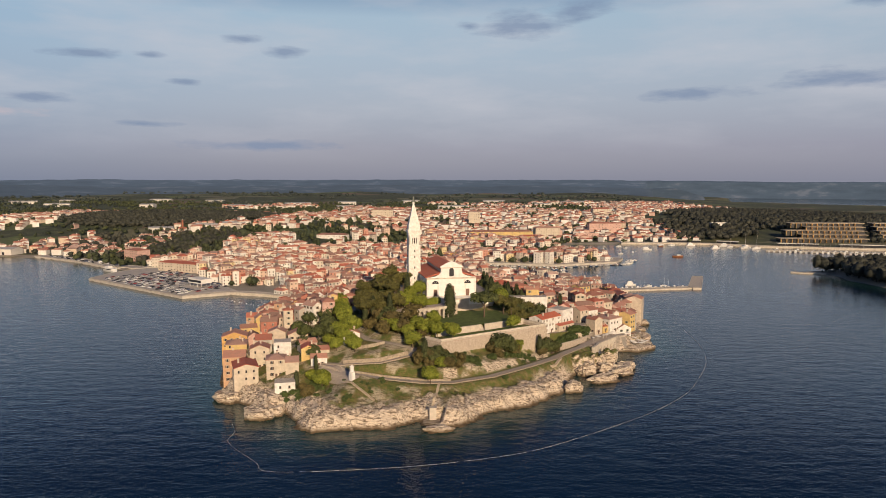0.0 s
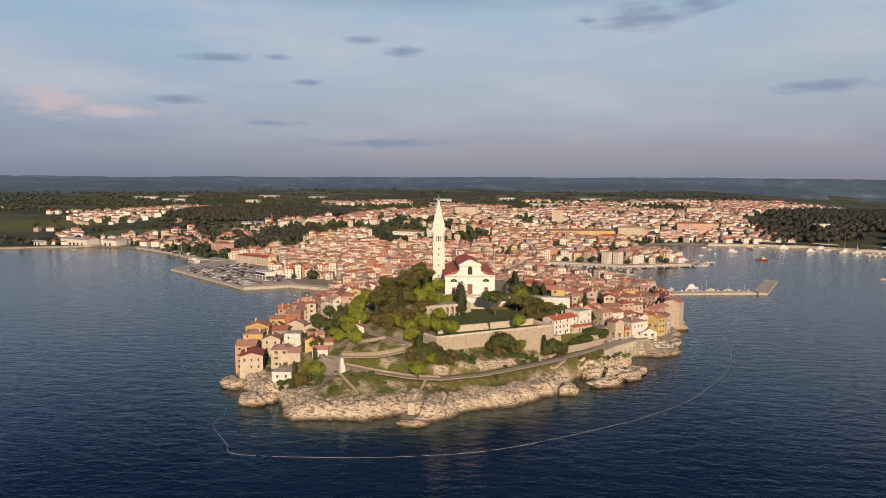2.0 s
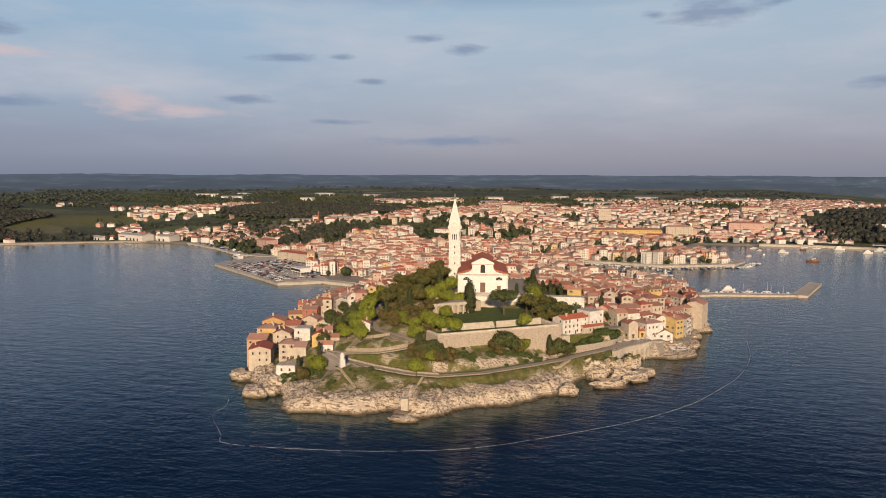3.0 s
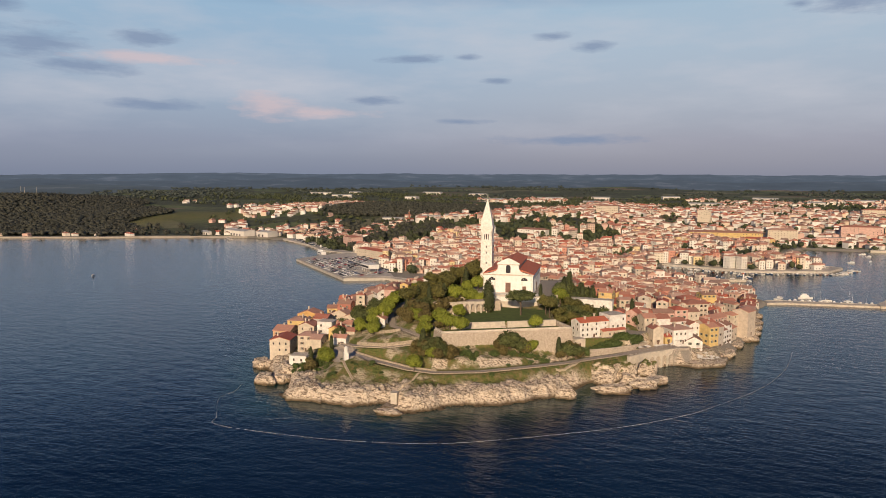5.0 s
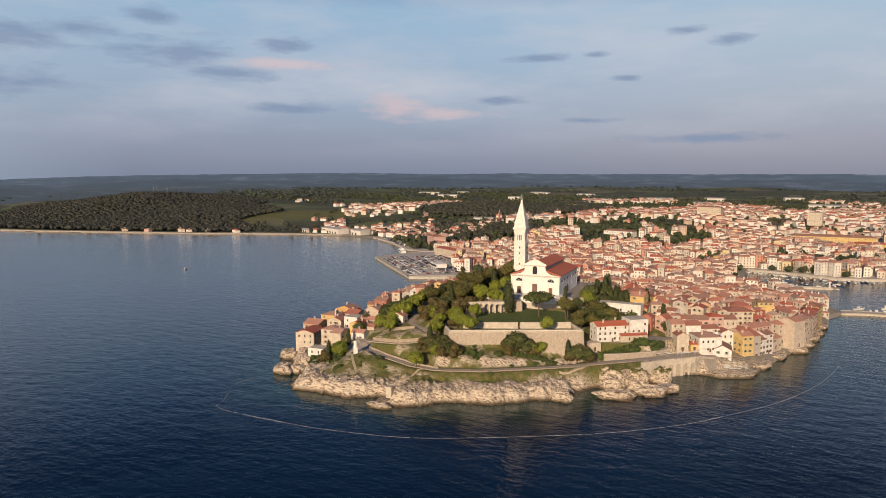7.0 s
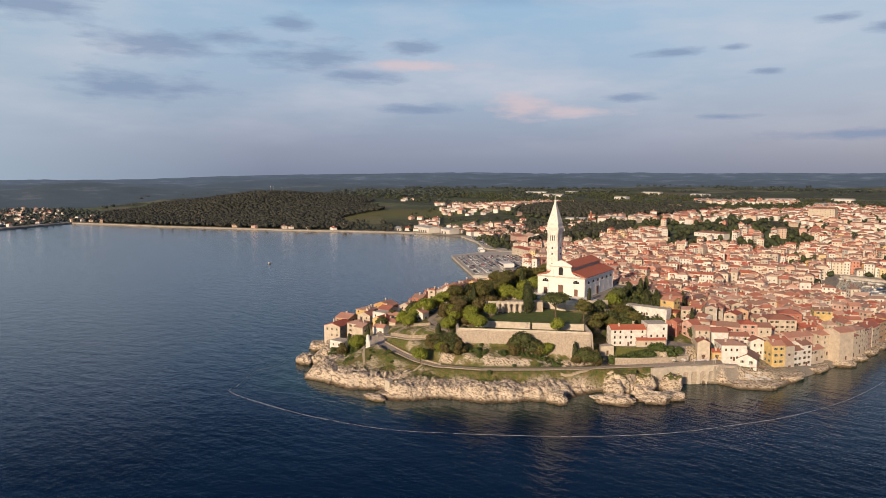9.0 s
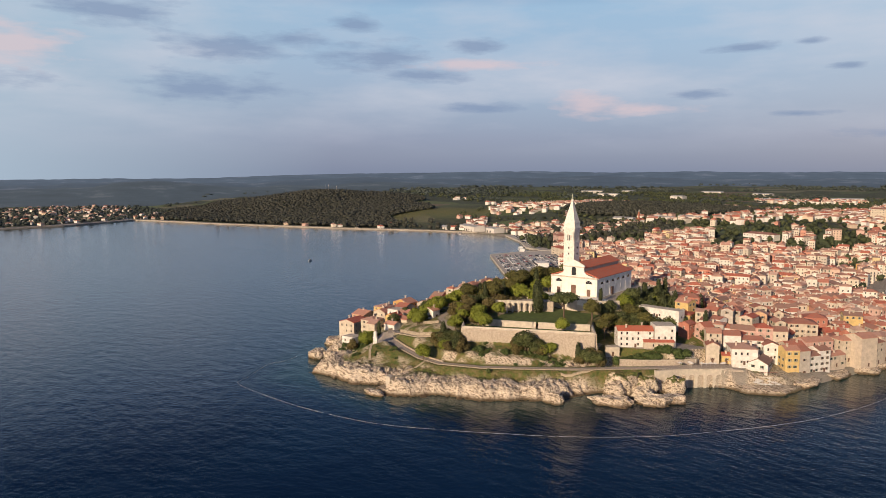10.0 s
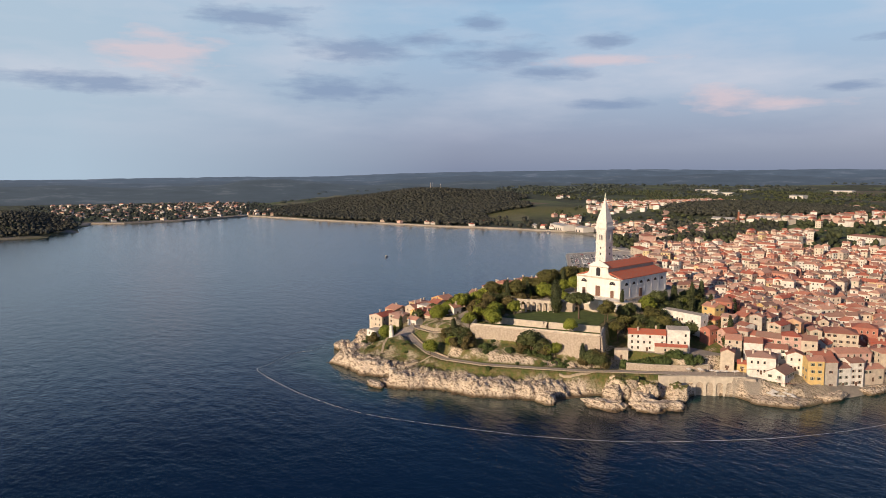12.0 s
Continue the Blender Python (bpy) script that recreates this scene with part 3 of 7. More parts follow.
def leaf_crown(name, lobes, count, size, mat, seed, core=0.78):
    """Clumps of leaves over lobes (x, y, z, rx, ry, rz), with a rough dark heart."""
    rs = np.random.RandomState(seed)
    V, F, k = [], [], 0
    area = np.array([l[3] * l[5] for l in lobes])
    for l, share in zip(lobes, area / area.sum()):
        c, r = np.array(l[:3]), np.array(l[3:])
        v = ICO1[0] * (1 + 0.2 * (rs.rand(len(ICO1[0]), 1) - 0.5)) * r * core + c
        V.append(v)
        F.append(ICO1[1] + k)
        k += len(v)
        n = int(count * share)
        d = rs.normal(size=(n, 3))
        d /= np.linalg.norm(d, axis=1)[:, None]
        p = c + d * r * (0.8 + 0.32 * rs.rand(n, 1))
        a = np.cross(d, rs.normal(size=(n, 3))) + 0.35 * rs.normal(size=(n, 3))
        a = a / (np.linalg.norm(a, axis=1)[:, None] + 1e-6)
        b = np.cross(d + 0.4 * rs.normal(size=(n, 3)), a)
        b /= np.linalg.norm(b, axis=1)[:, None] + 1e-6
        s = size * (0.6 + 0.8 * rs.rand(n, 1))
        q = np.stack([p - a * s, p + b * s * 0.8, p + a * s, p - b * s * 0.8 + d * s * 0.4], 1).reshape(-1, 3)
        i = k + 4 * np.arange(n)[:, None]
        V.append(q)
        F.append(np.concatenate([i + [0, 1, 2], i + [0, 2, 3]]))
        k += 4 * n
    return tri_mesh(name, np.concatenate(V), np.concatenate(F), [mat])


def trunk_mesh(h, r, limbs, seed):
    rs = random.Random(seed)
    bm = bmesh.new()
    tube(bm, 0, 0, -1.5, h, r, r * 0.6, 7)
    for i in range(limbs):
        a = i * math.tau / limbs + rs.uniform(-0.4, 0.4)
        n0 = len(bm.verts)
        tube(bm, 0, 0, 0, h * 0.7, r * 0.5, r * 0.15, 5)
        bm.verts.ensure_lookup_table()
        m = Matrix.Translation((0, 0, h * rs.uniform(0.6, 0.95))) @ Matrix.Rotation(a, 4, "Z") @ Matrix.Rotation(rs.uniform(0.6, 1.0), 4, "Y")
        for v in bm.verts[n0:]:
            v.co = m @ v.co
    return bm


def tree_kind(kind, seed):
    rs = random.Random(seed)
    if kind == "broadleaf":
        lobes = [(0, 0, 4.6, 2.7, 2.7, 2.4)] + [(2.0 * math.cos(a), 2.0 * math.sin(a), rs.uniform(3.4, 5.6), rs.uniform(1.3, 2.0), rs.uniform(1.3, 2.0), rs.uniform(1.2, 1.8)) for a in (0.3, 1.5, 2.6, 3.9, 5.2)]
        return trunk_mesh(3.4, 0.28, 4, seed), leaf_crown("crown", lobes, 2300, 0.27, M_LEAF_BRIGHT, seed), "bright spring-green broadleaf tree", "tree"
    if kind == "dark_broadleaf":
        lobes = [(0, 0, 4.8, 3.0, 3.0, 2.6)] + [(2.4 * math.cos(a), 2.4 * math.sin(a), rs.uniform(3.2, 6.0), rs.uniform(1.4, 2.2), rs.uniform(1.4, 2.2), rs.uniform(1.2, 1.9)) for a in (0.1, 1.4, 2.9, 4.0, 5.4)]
        return trunk_mesh(3.4, 0.3, 4, seed), leaf_crown("crown", lobes, 2200, 0.32, M_LEAF_GREEN, seed), "dense dark-green evergreen tree", "tree"
    if kind == "pine":
        lobes = [(rs.uniform(-2.4, 2.4), rs.uniform(-2.4, 2.4), rs.uniform(7.0, 9.4), rs.uniform(1.8, 2.8), rs.uniform(1.8, 2.8), rs.uniform(1.0, 1.7)) for _ in range(7)]
        lobes += [(0, 0, 8.0, 3.4, 3.4, 1.5)]
        return trunk_mesh(7.4, 0.34, 5, seed), leaf_crown("crown", lobes, 2300, 0.30, M_LEAF_DARK, seed), "tall dark pine with a spreading crown", "tree"
    if kind == "cypress":
        lobes = [(0, 0, 5.5, 1.45, 1.45, 5.2), (0.35, 0.1, 3.2, 1.35, 1.35, 2.8), (-0.2, 0.2, 7.4, 1.0, 1.0, 3.4)]
        return trunk_mesh(2.0, 0.22, 0, seed), leaf_crown("crown", lobes, 1800, 0.25, M_LEAF_CYPRESS, seed, 0.85), "slender dark-green cypress tree", "cypress"
    if kind == "umbrella_pine":
        lobes = [(2.9 * math.cos(a), 2.9 * math.sin(a), rs.uniform(6.8, 7.6), 2.0, 2.0, 1.1) for a in (0, 1.05, 2.1, 3.1, 4.2, 5.2)] + [(0, 0, 7.6, 3.2, 3.2, 1.2)]
        return trunk_mesh(6.3, 0.35, 6, seed), leaf_crown("crown", lobes, 2300, 0.30, M_LEAF_GREEN, seed), "umbrella pine with a flat crown and bare trunk", "tree"
    if kind == "scrub_tree":
        lobes = [(rs.uniform(-1.8, 1.8), rs.uniform(-1.8, 1.8), rs.uniform(1.6, 4.2), rs.uniform(1.2, 2.0), rs.uniform(1.2, 2.0), rs.uniform(1.1, 1.7)) for _ in range(7)]
        return trunk_mesh(2.2, 0.2, 4, seed), leaf_crown("crown", lobes, 1900, 0.28, M_LEAF_OLIVE, seed), "brown-green evergreen oak scrub", "tree"
    lobes = [(rs.uniform(-1.2, 1.2), rs.uniform(-1.0, 1.0), rs.uniform(0.5, 1.1), rs.uniform(0.8, 1.3), rs.uniform(0.8, 1.3), rs.uniform(0.7, 1.1)) for _ in range(5)]
    return trunk_mesh(0.6, 0.1, 3, seed), leaf_crown("crown", lobes, 600, 0.22, M_LEAF_BUSH, seed), "low dense green bush", "bush"


M_LEAF_BUSH = leaf_material("leaf_bush", (0.04, 0.07, 0.015), (0.09, 0.12, 0.03))
STOCK = {}


def tree(kind, x, y, size=1.0, tall=1.0, z=None):
    variant = rnd_t.randrange(3)
    z = hgt(x, y) if z is None else z
    m = pose(x, y, z - 0.2, 0, 0, rnd_t.uniform(0, 360))
    s = Matrix.Diagonal((size, size, size * tall, 1))
    if (kind, variant) not in STOCK:
        trunk, crown, label, category = tree_kind(kind, 10 * variant + len(kind))
        top = empty("cypress" if kind == "cypress" else "bush" if kind == "bush" else "tree", Matrix.Identity(4), label, category, group=kind.replace("_", " ") + " trees")
        part("trunk", trunk, M_BARK, top)
        part("crown", crown, None, top)
        STOCK[kind, variant] = top
        top.matrix_basis = m @ s
        return top
    return copy_thing(STOCK[kind, variant], m @ s @ Matrix.Diagonal((*(1 / v for v in STOCK[kind, variant].scale), 1)))


rnd_t = random.Random(12)


def grove(name, spots, mat, label, seed, leaves=36, base=None):
    """Many far crowns in one mesh: x, y, z, radius, height."""
    rs = np.random.RandomState(seed)
    V, F, k = [], [], 0
    base, tris = base or ICO2
    for x, y, z, r, h in spots:
        v = base * (0.90 + 0.5 * (rs.rand(len(base), 1) - 0.5)) * (r, r, h * 0.42) + (x, y, z + h * 0.56)
        V.append(v)
        F.append(tris + k)
        k += len(v)
        d = rs.normal(size=(leaves, 3))
        d /= np.linalg.norm(d, axis=1)[:, None]
        p = d * (r, r, h * 0.44) * (0.88 + 0.22 * rs.rand(leaves, 1)) + (x, y, z + h * 0.56)
        q = (p[:, None, :] + rs.normal(size=(leaves, 3, 3)) * r * 0.2).reshape(-1, 3)
        V.append(q)
        F.append(k + np.arange(leaves * 3).reshape(-1, 3))
        k += leaves * 3
    return tagged(part(name, tri_mesh(name, np.concatenate(V), np.concatenate(F), [mat]), None), label, "trees", kind="stuff")

# ---- the mass of the town ----
def bulk_houses(name, spots, label, windows=True, plaster=None):
    """Joined small houses: x, y, base, turn, width, depth, eaves, rise, hipped."""
    V, F, I = [], [], []

    def put(vs, fs, mat):
        k = len(V)
        V.extend(vs)
        F.extend([tuple(k + i for i in f) for f in fs])
        I.extend([mat] * len(fs))
    for x, y, z, a, w, d, h, rise, hip in spots:
        ca, sa = math.cos(a), math.sin(a)

        def at(u, v, zz):
            return (x + u * ca - v * sa, y + u * sa + v * ca, z + zz)
        hw, hd, o = w / 2, d / 2, 0.3
        put([at(-hw, -hd, -4), at(hw, -hd, -4), at(hw, hd, -4), at(-hw, hd, -4), at(-hw, -hd, h), at(hw, -hd, h), at(hw, hd, h), at(-hw, hd, h),
             at(-hw, 0, h + (0 if hip else rise)), at(hw, 0, h + (0 if hip else rise))],
            [(0, 1, 5, 4), (2, 3, 7, 6), (1, 2, 6, 9, 5), (3, 0, 4, 8, 7)], 0)
        k = min(hw * 0.9, hd) if hip else -o
        e = h - 0.15
        put([at(-hw - o, -hd - o, e), at(hw + o, -hd - o, e), at(hw + o, hd + o, e), at(-hw - o, hd + o, e), at(-hw + k, 0, h + rise + 0.12), at(hw - k, 0, h + rise + 0.12),
             at(-hw - o, -hd - o, e + 0.25), at(hw + o, -hd - o, e + 0.25), at(hw + o, hd + o, e + 0.25), at(-hw - o, hd + o, e + 0.25)],
            [(0, 1, 7, 6), (1, 2, 8, 7), (2, 3, 9, 8), (3, 0, 6, 9), (6, 7, 5, 4), (8, 9, 4, 5), (7, 8, 5), (9, 6, 4)], 1)
        if random.random() < 0.7:
            cu, cv, cw = random.uniform(-0.7, 0.7) * hw, random.uniform(-0.4, 0.4) * hd, 0.35
            put([at(cu + p * cw, cv + q * cw, h + rise * 0.3 + (rise + 0.6) * s) for s in (0, 1) for p, q in ((-1, -1), (1, -1), (1, 1), (-1, 1))], BOX_F, 0)
        if windows:
            n = max(1, int(w / 3.2))
            for st in range(max(1, int(h / 3.0))):
                for i in range(n):
                    u = (i + 0.5) / n * w - hw
                    zb = 1.0 + st * (h / max(1, int(h / 3.0)))
                    for sgn in (-1, 1):
                        v = sgn * (hd + 0.03)
                        q = [at(u - 0.5 * sgn, v, zb), at(u + 0.5 * sgn, v, zb), at(u + 0.5 * sgn, v, zb + 1.45), at(u - 0.5 * sgn, v, zb + 1.45)]
                        put(q, [(0, 1, 2, 3)], 2 if random.random() < 0.8 else 3)
                for v in ((-0.22, 0.22) if d > 6 else (0,)):
                    zb = 1.0 + st * 3.0
                    for sgn in (-1, 1):
                        u = sgn * (hw + 0.03)
                        q = [at(u, d * v + 0.5 * sgn, zb), at(u, d * v - 0.5 * sgn, zb), at(u, d * v - 0.5 * sgn, zb + 1.45), at(u, d * v + 0.5 * sgn, zb + 1.45)][::-1]
                        put(q, [(0, 1, 2, 3)], 2)
    me = raw(name, V, F, (plaster or M_PLASTER, M_TILE, M_GLASS_DARK, M_SHUTTER), I)
    return tagged(part(name, me, None), label, "houses", kind="stuff")


M_PALE = surface("pale_plaster", [(0.0, (0.80, 0.77, 0.73)), (0.3, (0.68, 0.61, 0.53)), (0.50, (0.79, 0.77, 0.74)), (0.8, (0.64, 0.51, 0.39)), (0.93, (0.58, 0.38, 0.32))])
M_SHUTTER = plain("painted_shutters", (0.09, 0.13, 0.09), 0.6)


def field(x0, x1, y0, y1, cell, jitter):
    """Staggered places over a rectangle."""
    out = []
    ny = int((y1 - y0) / cell)
    for j in range(ny):
        for i in range(int((x1 - x0) / cell)):
            out.append((x0 + (i + 0.5 * (j % 2) + random.uniform(-jitter, jitter)) * cell, y0 + (j + random.uniform(-jitter, jitter)) * cell))
    return out


def arr(points):
    p = np.array(points)
    return p[:, 0], p[:, 1]


rnd = random.Random(4)
OLD, CENTRE, SUBURB = [], [], []


def in_old_town(x, y):
    if y > 700:
        return False
    north = x < -68 + max(0, y - 430) * 0.25 and y > 352
    south = x > 62 - max(0, y - 470) * 0.9 and y > 446 + max(0, 100 - x) * 0.25
    east = y > 516 + max(0, -x) * 0.25
    return north or south or east


pts = field(-150, 165, 340, 700, 8.8, 0.30)
px_, py_ = arr(pts)
dc, hh = coast_dist(px_, py_), height(px_, py_, False)
for (x, y), d, z in zip(pts, dc, hh):
    if d < 7 or not in_old_town(x, y) or (x > 95 and y < 448):
        continue
    a = math.atan2(y - 470, x - 0) + math.pi / 2 + rnd.uniform(-0.35, 0.35) + (math.pi / 2 if rnd.random() < 0.45 else 0)
    OLD.append((x, y, z, a, rnd.uniform(5.5, 10.5) * (1.4 if rnd.random() < 0.07 else 1), rnd.uniform(5.5, 8.5), rnd.uniform(5, 13.5) - (2 if d < 12 else 0), rnd.uniform(1.0, 2.3), rnd.random() < 0.25))
BIG = [(-300, 815, 36), (-398, 925, 24), (65, 1232, 26), (105, 1242, 26), (145, 1250, 26), (185, 1268, 28), (150, 1208, 24), (-290, 1126, 24), (-250, 1130, 24), (-165, 1068, 28), (-310, 1120, 20), (-235, 1132, 20)]
pts = field(-480, 230, 640, 1180, 10.6, 0.36)
px_, py_ = arr(pts)
dc, hh, nn = coast_dist(px_, py_), height(px_, py_, False), fbm(px_ / 60, py_ / 60, 51)
for (x, y), d, z, n in zip(pts, dc, hh, nn):
    if d < 14 or (y < 700 and in_old_town(x, y)) or y < 632 or bool(inside(np.array([x]), np.array([y]), QUAY_PARK)[0]) or x < -350 + (y - 900) * 0.25 or n < 0.33 or any(math.hypot(x - bx, y - by) < br for bx, by, br in BIG):
        continue
    if y > 960 and n < 0.46 + (0.06 if x < -150 else 0):
        continue
    a = 0.35 + rnd.choice((0, math.pi / 2)) + rnd.uniform(-0.45, 0.45) + 0.4 * (n - 0.5)
    CENTRE.append((x, y, z, a, rnd.uniform(5.5, 11.5) * (1.8 if rnd.random() < 0.08 else 1), rnd.uniform(5.5, 9.5), rnd.uniform(4, 14.5), rnd.uniform(1.3, 2.5), rnd.random() < 0.35))
VILLAGE = []
for x, y in field(-2050, -1290, 250, 800, 27, 0.4):
    if rnd.random() < 0.42 and float(coast_dist(np.array([x]), np.array([y]))[0]) > 18:
        VILLAGE.append((x, y, hgt(x, y), rnd.uniform(0, 3), rnd.uniform(8, 14), rnd.uniform(7, 9), rnd.uniform(4, 6.5), 1.7, True))
for x, y in field(-1250, -700, 780, 1010, 30, 0.4):
    d = float(coast_dist(np.array([x]), np.array([y]))[0])
    if 14 < d < 40 and rnd.random() < 0.55:
        VILLAGE.append((x, y, hgt(x, y), rnd.uniform(-0.5, 0.1), rnd.uniform(9, 22), rnd.uniform(7, 9), rnd.uniform(4, 6), 1.6, True))
WOODS = [(-520, 1390, 215, 180), (870, 1500, 420, 290), (-1430, 1120, 540, 420), (-1320, 130, 330, 140), (-360, 1090, 60, 40)]


def wooded(x, y):
    return any(((x - cx) / wx) ** 2 + ((y - cy) / wy) ** 2 < 1 for cx, cy, wx, wy in WOODS)


pts = field(-1500, 1500, 980, 2300, 19.5, 0.4)
px_, py_ = arr(pts)
dc, hh, nn = coast_dist(px_, py_), height(px_, py_, False), fbm(px_ / 170, py_ / 170, 77)
for (x, y), d, z, n in zip(pts, dc, hh, nn):
    far = math.hypot(x - 100, y - 1000)
    villas = ((x + 800) / 130) ** 2 + ((y - 1420) / 210) ** 2 < 1 and rnd.random() < 0.7
    if villas and not wooded(x, y):
        n = 0.9
    if d < 25 or x > 720 or (x > 430 and y < 1540 + 0.3 * (x - 430)) or wooded(x, y) or n < 0.40 + 0.10 * (y - 1000) / 1300 + (0.06 if x < -500 else 0) + (0.07 if x < -250 else 0) or (x < 230 and y < 1180 and x > -420) or far > 1500 or any(math.hypot(x - bx, y - by) < br for bx, by, br in BIG):
        continue
    a = rnd.uniform(0, 3.14)
    SUBURB.append((x, y, z, a, rnd.uniform(8, 14.5), rnd.uniform(7, 10), rnd.uniform(4, 9), rnd.uniform(1.6, 2.6), rnd.random() < 0.5))


# ---- houses built one by one ----
def window_mesh(kind):
    """A window in one piece: stone surround, sunk pane and, but for the plain kind, shutters folded back."""
    xs = [-0.94, -0.54, -0.44, 0.44, 0.54, 0.94] if kind else [-0.56, -0.45, 0.45, 0.56]
    zs = [-0.12, 0.0, 1.35, 1.46]
    bm = bmesh.new()
    g = [[bm.verts.new((x, -0.07, z)) for x in xs] for z in zs]
    mid = len(xs) // 2 - 1
    pane = None
    for j in range(3):
        for i in range(len(xs) - 1):
            f = bm.faces.new((g[j][i], g[j][i + 1], g[j + 1][i + 1], g[j + 1][i]))
            f.material_index = 2 if kind and i in (0, 4) and j == 1 else 1
            if i == mid and j == 1:
                pane = f
    edges = [e for e in bm.edges if e.is_boundary]
    back = bmesh.ops.extrude_edge_only(bm, edges=edges)["geom"]
    for v in back:
        if isinstance(v, bmesh.types.BMVert):
            v.co.y = 0.06
    bmesh.ops.inset_region(bm, faces=[pane], thickness=0.05, depth=-0.05)
    pane.material_index = 0
    bmesh.ops.recalc_face_normals(bm, faces=bm.faces)
    me = bpy.data.meshes.new("window")
    bm.to_mesh(me)
    bm.free()
    for m in (M_GLASS_DARK, M_STONE, (M_SHUTTER, M_SHUTTER, M_SHUTTER_BROWN)[kind]):
        me.materials.append(m)
    return me


M_SHUTTER_BROWN = plain("brown_shutters", (0.13, 0.07, 0.045), 0.6)
M_RED_PLASTER = plain("red_plaster", (0.50, 0.17, 0.11), 0.9, vary=0.25, scale=0.5)
TINTS = {k: plain(k + "_plaster", c, 0.9, vary=0.22, scale=0.45, relief=0.15) for k, c in dict(
    white=(0.71, 0.69, 0.655), cream=(0.55, 0.48, 0.39), yellow=(0.60, 0.44, 0.19), ochre=(0.56, 0.345, 0.13), pink=(0.55, 0.365, 0.315), grey=(0.45, 0.41, 0.365), stone=(0.55, 0.47, 0.385),
    red=(0.42, 0.17, 0.125), orange=(0.52, 0.335, 0.215)).items()}
WINDOWS = [window_mesh(k) for k in range(3)]
M_CHIMNEY = plain("chimney_render", (0.55, 0.46, 0.38), 0.9)


def sea_fronts(turn):
    """Those of the four faces that look out over the open water."""
    out = []
    for f in range(4):
        a = radians(turn + 90 * f)
        if max(math.sin(a) * u - math.cos(a) * v for u, v in ((-0.2, -0.98), (0.55, -0.83), (0.85, -0.5))) > 0.1:
            out.append(f)
    return out


def house(x, y, turn, w, d, h, rise=2.0, roof="gable", tint="cream", z=None, style=None, group="houses of the old town", fronts=None, label="", gap=2.9, tile=None):
    """A plastered house; its front faces local -y; the ridge runs along x, or along y for gable_front."""
    z = hgt(x, y) if z is None else z
    style = rnd.randrange(3) if style is None else style
    fronts = sea_fronts(turn) if fronts is None else fronts
    text = label or f"{tint} plastered house with a {'flat' if roof == 'flat' else 'red tile'} roof"
    top = empty("house", pose(x, y, z, 0, 0, turn), text, "house", group)
    hw, hd, o = w / 2, d / 2, 0.35
    mat = TINTS[tint]
    cross = roof == "gable_front"
    bm = bmesh.new()
    if roof == "gable":
        a = [bm.verts.new(p) for p in ((-hw, -hd, -6), (-hw, hd, -6), (-hw, hd, h), (-hw, 0, h + rise), (-hw, -hd, h))]
        b = [bm.verts.new((-v.co.x, v.co.y, v.co.z)) for v in a]
        bm.faces.new(a[::-1])
        bm.faces.new(b)
        for i in range(5):
            bm.faces.new((a[i], a[(i + 1) % 5], b[(i + 1) % 5], b[i]))
    elif cross:
        prism(bm, [(-hw, -6), (hw, -6), (hw, h), (0, h + rise), (-hw, h)], -hd, hd)
    else:
        box(bm, -hw, hw, -hd, hd, -6, h + (0.6 if roof == "flat" else 0))
    bmesh.ops.recalc_face_normals(bm, faces=bm.faces)
    part("wall", bm, mat, top)
    bm = bmesh.new()
    if roof in ("gable", "gable_front"):
        A, B = (hd, hw) if roof == "gable" else (hw, hd)
        sl = rise / A
        for s in (-1, 1):
            pr = [(s * (A + o), h - sl * o + 0.02), (s * (A + o), h - sl * o + 0.24), (0, h + rise + 0.28), (0, h + rise + 0.04)]
            prism(bm, pr, -B - o * 0.7, B + o * 0.7)
        if roof == "gable":
            bmesh.ops.rotate(bm, verts=bm.verts, cent=(0, 0, 0), matrix=Matrix.Rotation(math.pi / 2, 3, "Z"))
    elif roof == "hip":
        k = min(hw * 0.92, hd)
        lo = [bm.verts.new(p) for p in ((-hw - o, -hd - o, h), (hw + o, -hd - o, h), (hw + o, hd + o, h), (-hw - o, hd + o, h))]
        mi = [bm.verts.new((v.co.x, v.co.y, h + 0.2)) for v in lo]
        r0, r1 = bm.verts.new((-hw + k, 0, h + rise + 0.2)), bm.verts.new((hw - k, 0, h + rise + 0.2))
        bm.faces.new(lo[::-1])
        for i in range(4):
            bm.faces.new((lo[i], lo[(i + 1) % 4], mi[(i + 1) % 4], mi[i]))
        bm.faces.new((mi[0], mi[1], r1, r0))
        bm.faces.new((mi[2], mi[3], r0, r1))
        bm.faces.new((mi[1], mi[2], r1))
        bm.faces.new((mi[3], mi[0], r0))
    else:
        box(bm, -hw + 0.3, hw - 0.3, -hd + 0.3, hd - 0.3, h, h + 0.62)
    bmesh.ops.recalc_face_normals(bm, faces=bm.faces)
    part("roof", bm, M_STONE if roof == "flat" else tile or M_TILE_OB, top)
    for i in range(0 if roof == "flat" else rnd.choice((0, 1, 1, 2))):
        cu, cv = rnd.uniform(-0.7, 0.7) * hw, rnd.uniform(-0.6, 0.6) * hd
        bm = bmesh.new()
        box(bm, cu - 0.4, cu + 0.4, cv - 0.4, cv + 0.4, h + 0.1, h + rise + 1.0)
        box(bm, cu - 0.55, cu + 0.55, cv - 0.55, cv + 0.55, h + rise + 1.0, h + rise + 1.35)
        part("chimney", bm, M_CHIMNEY, top)
    storeys = max(1, int(h / 2.9))
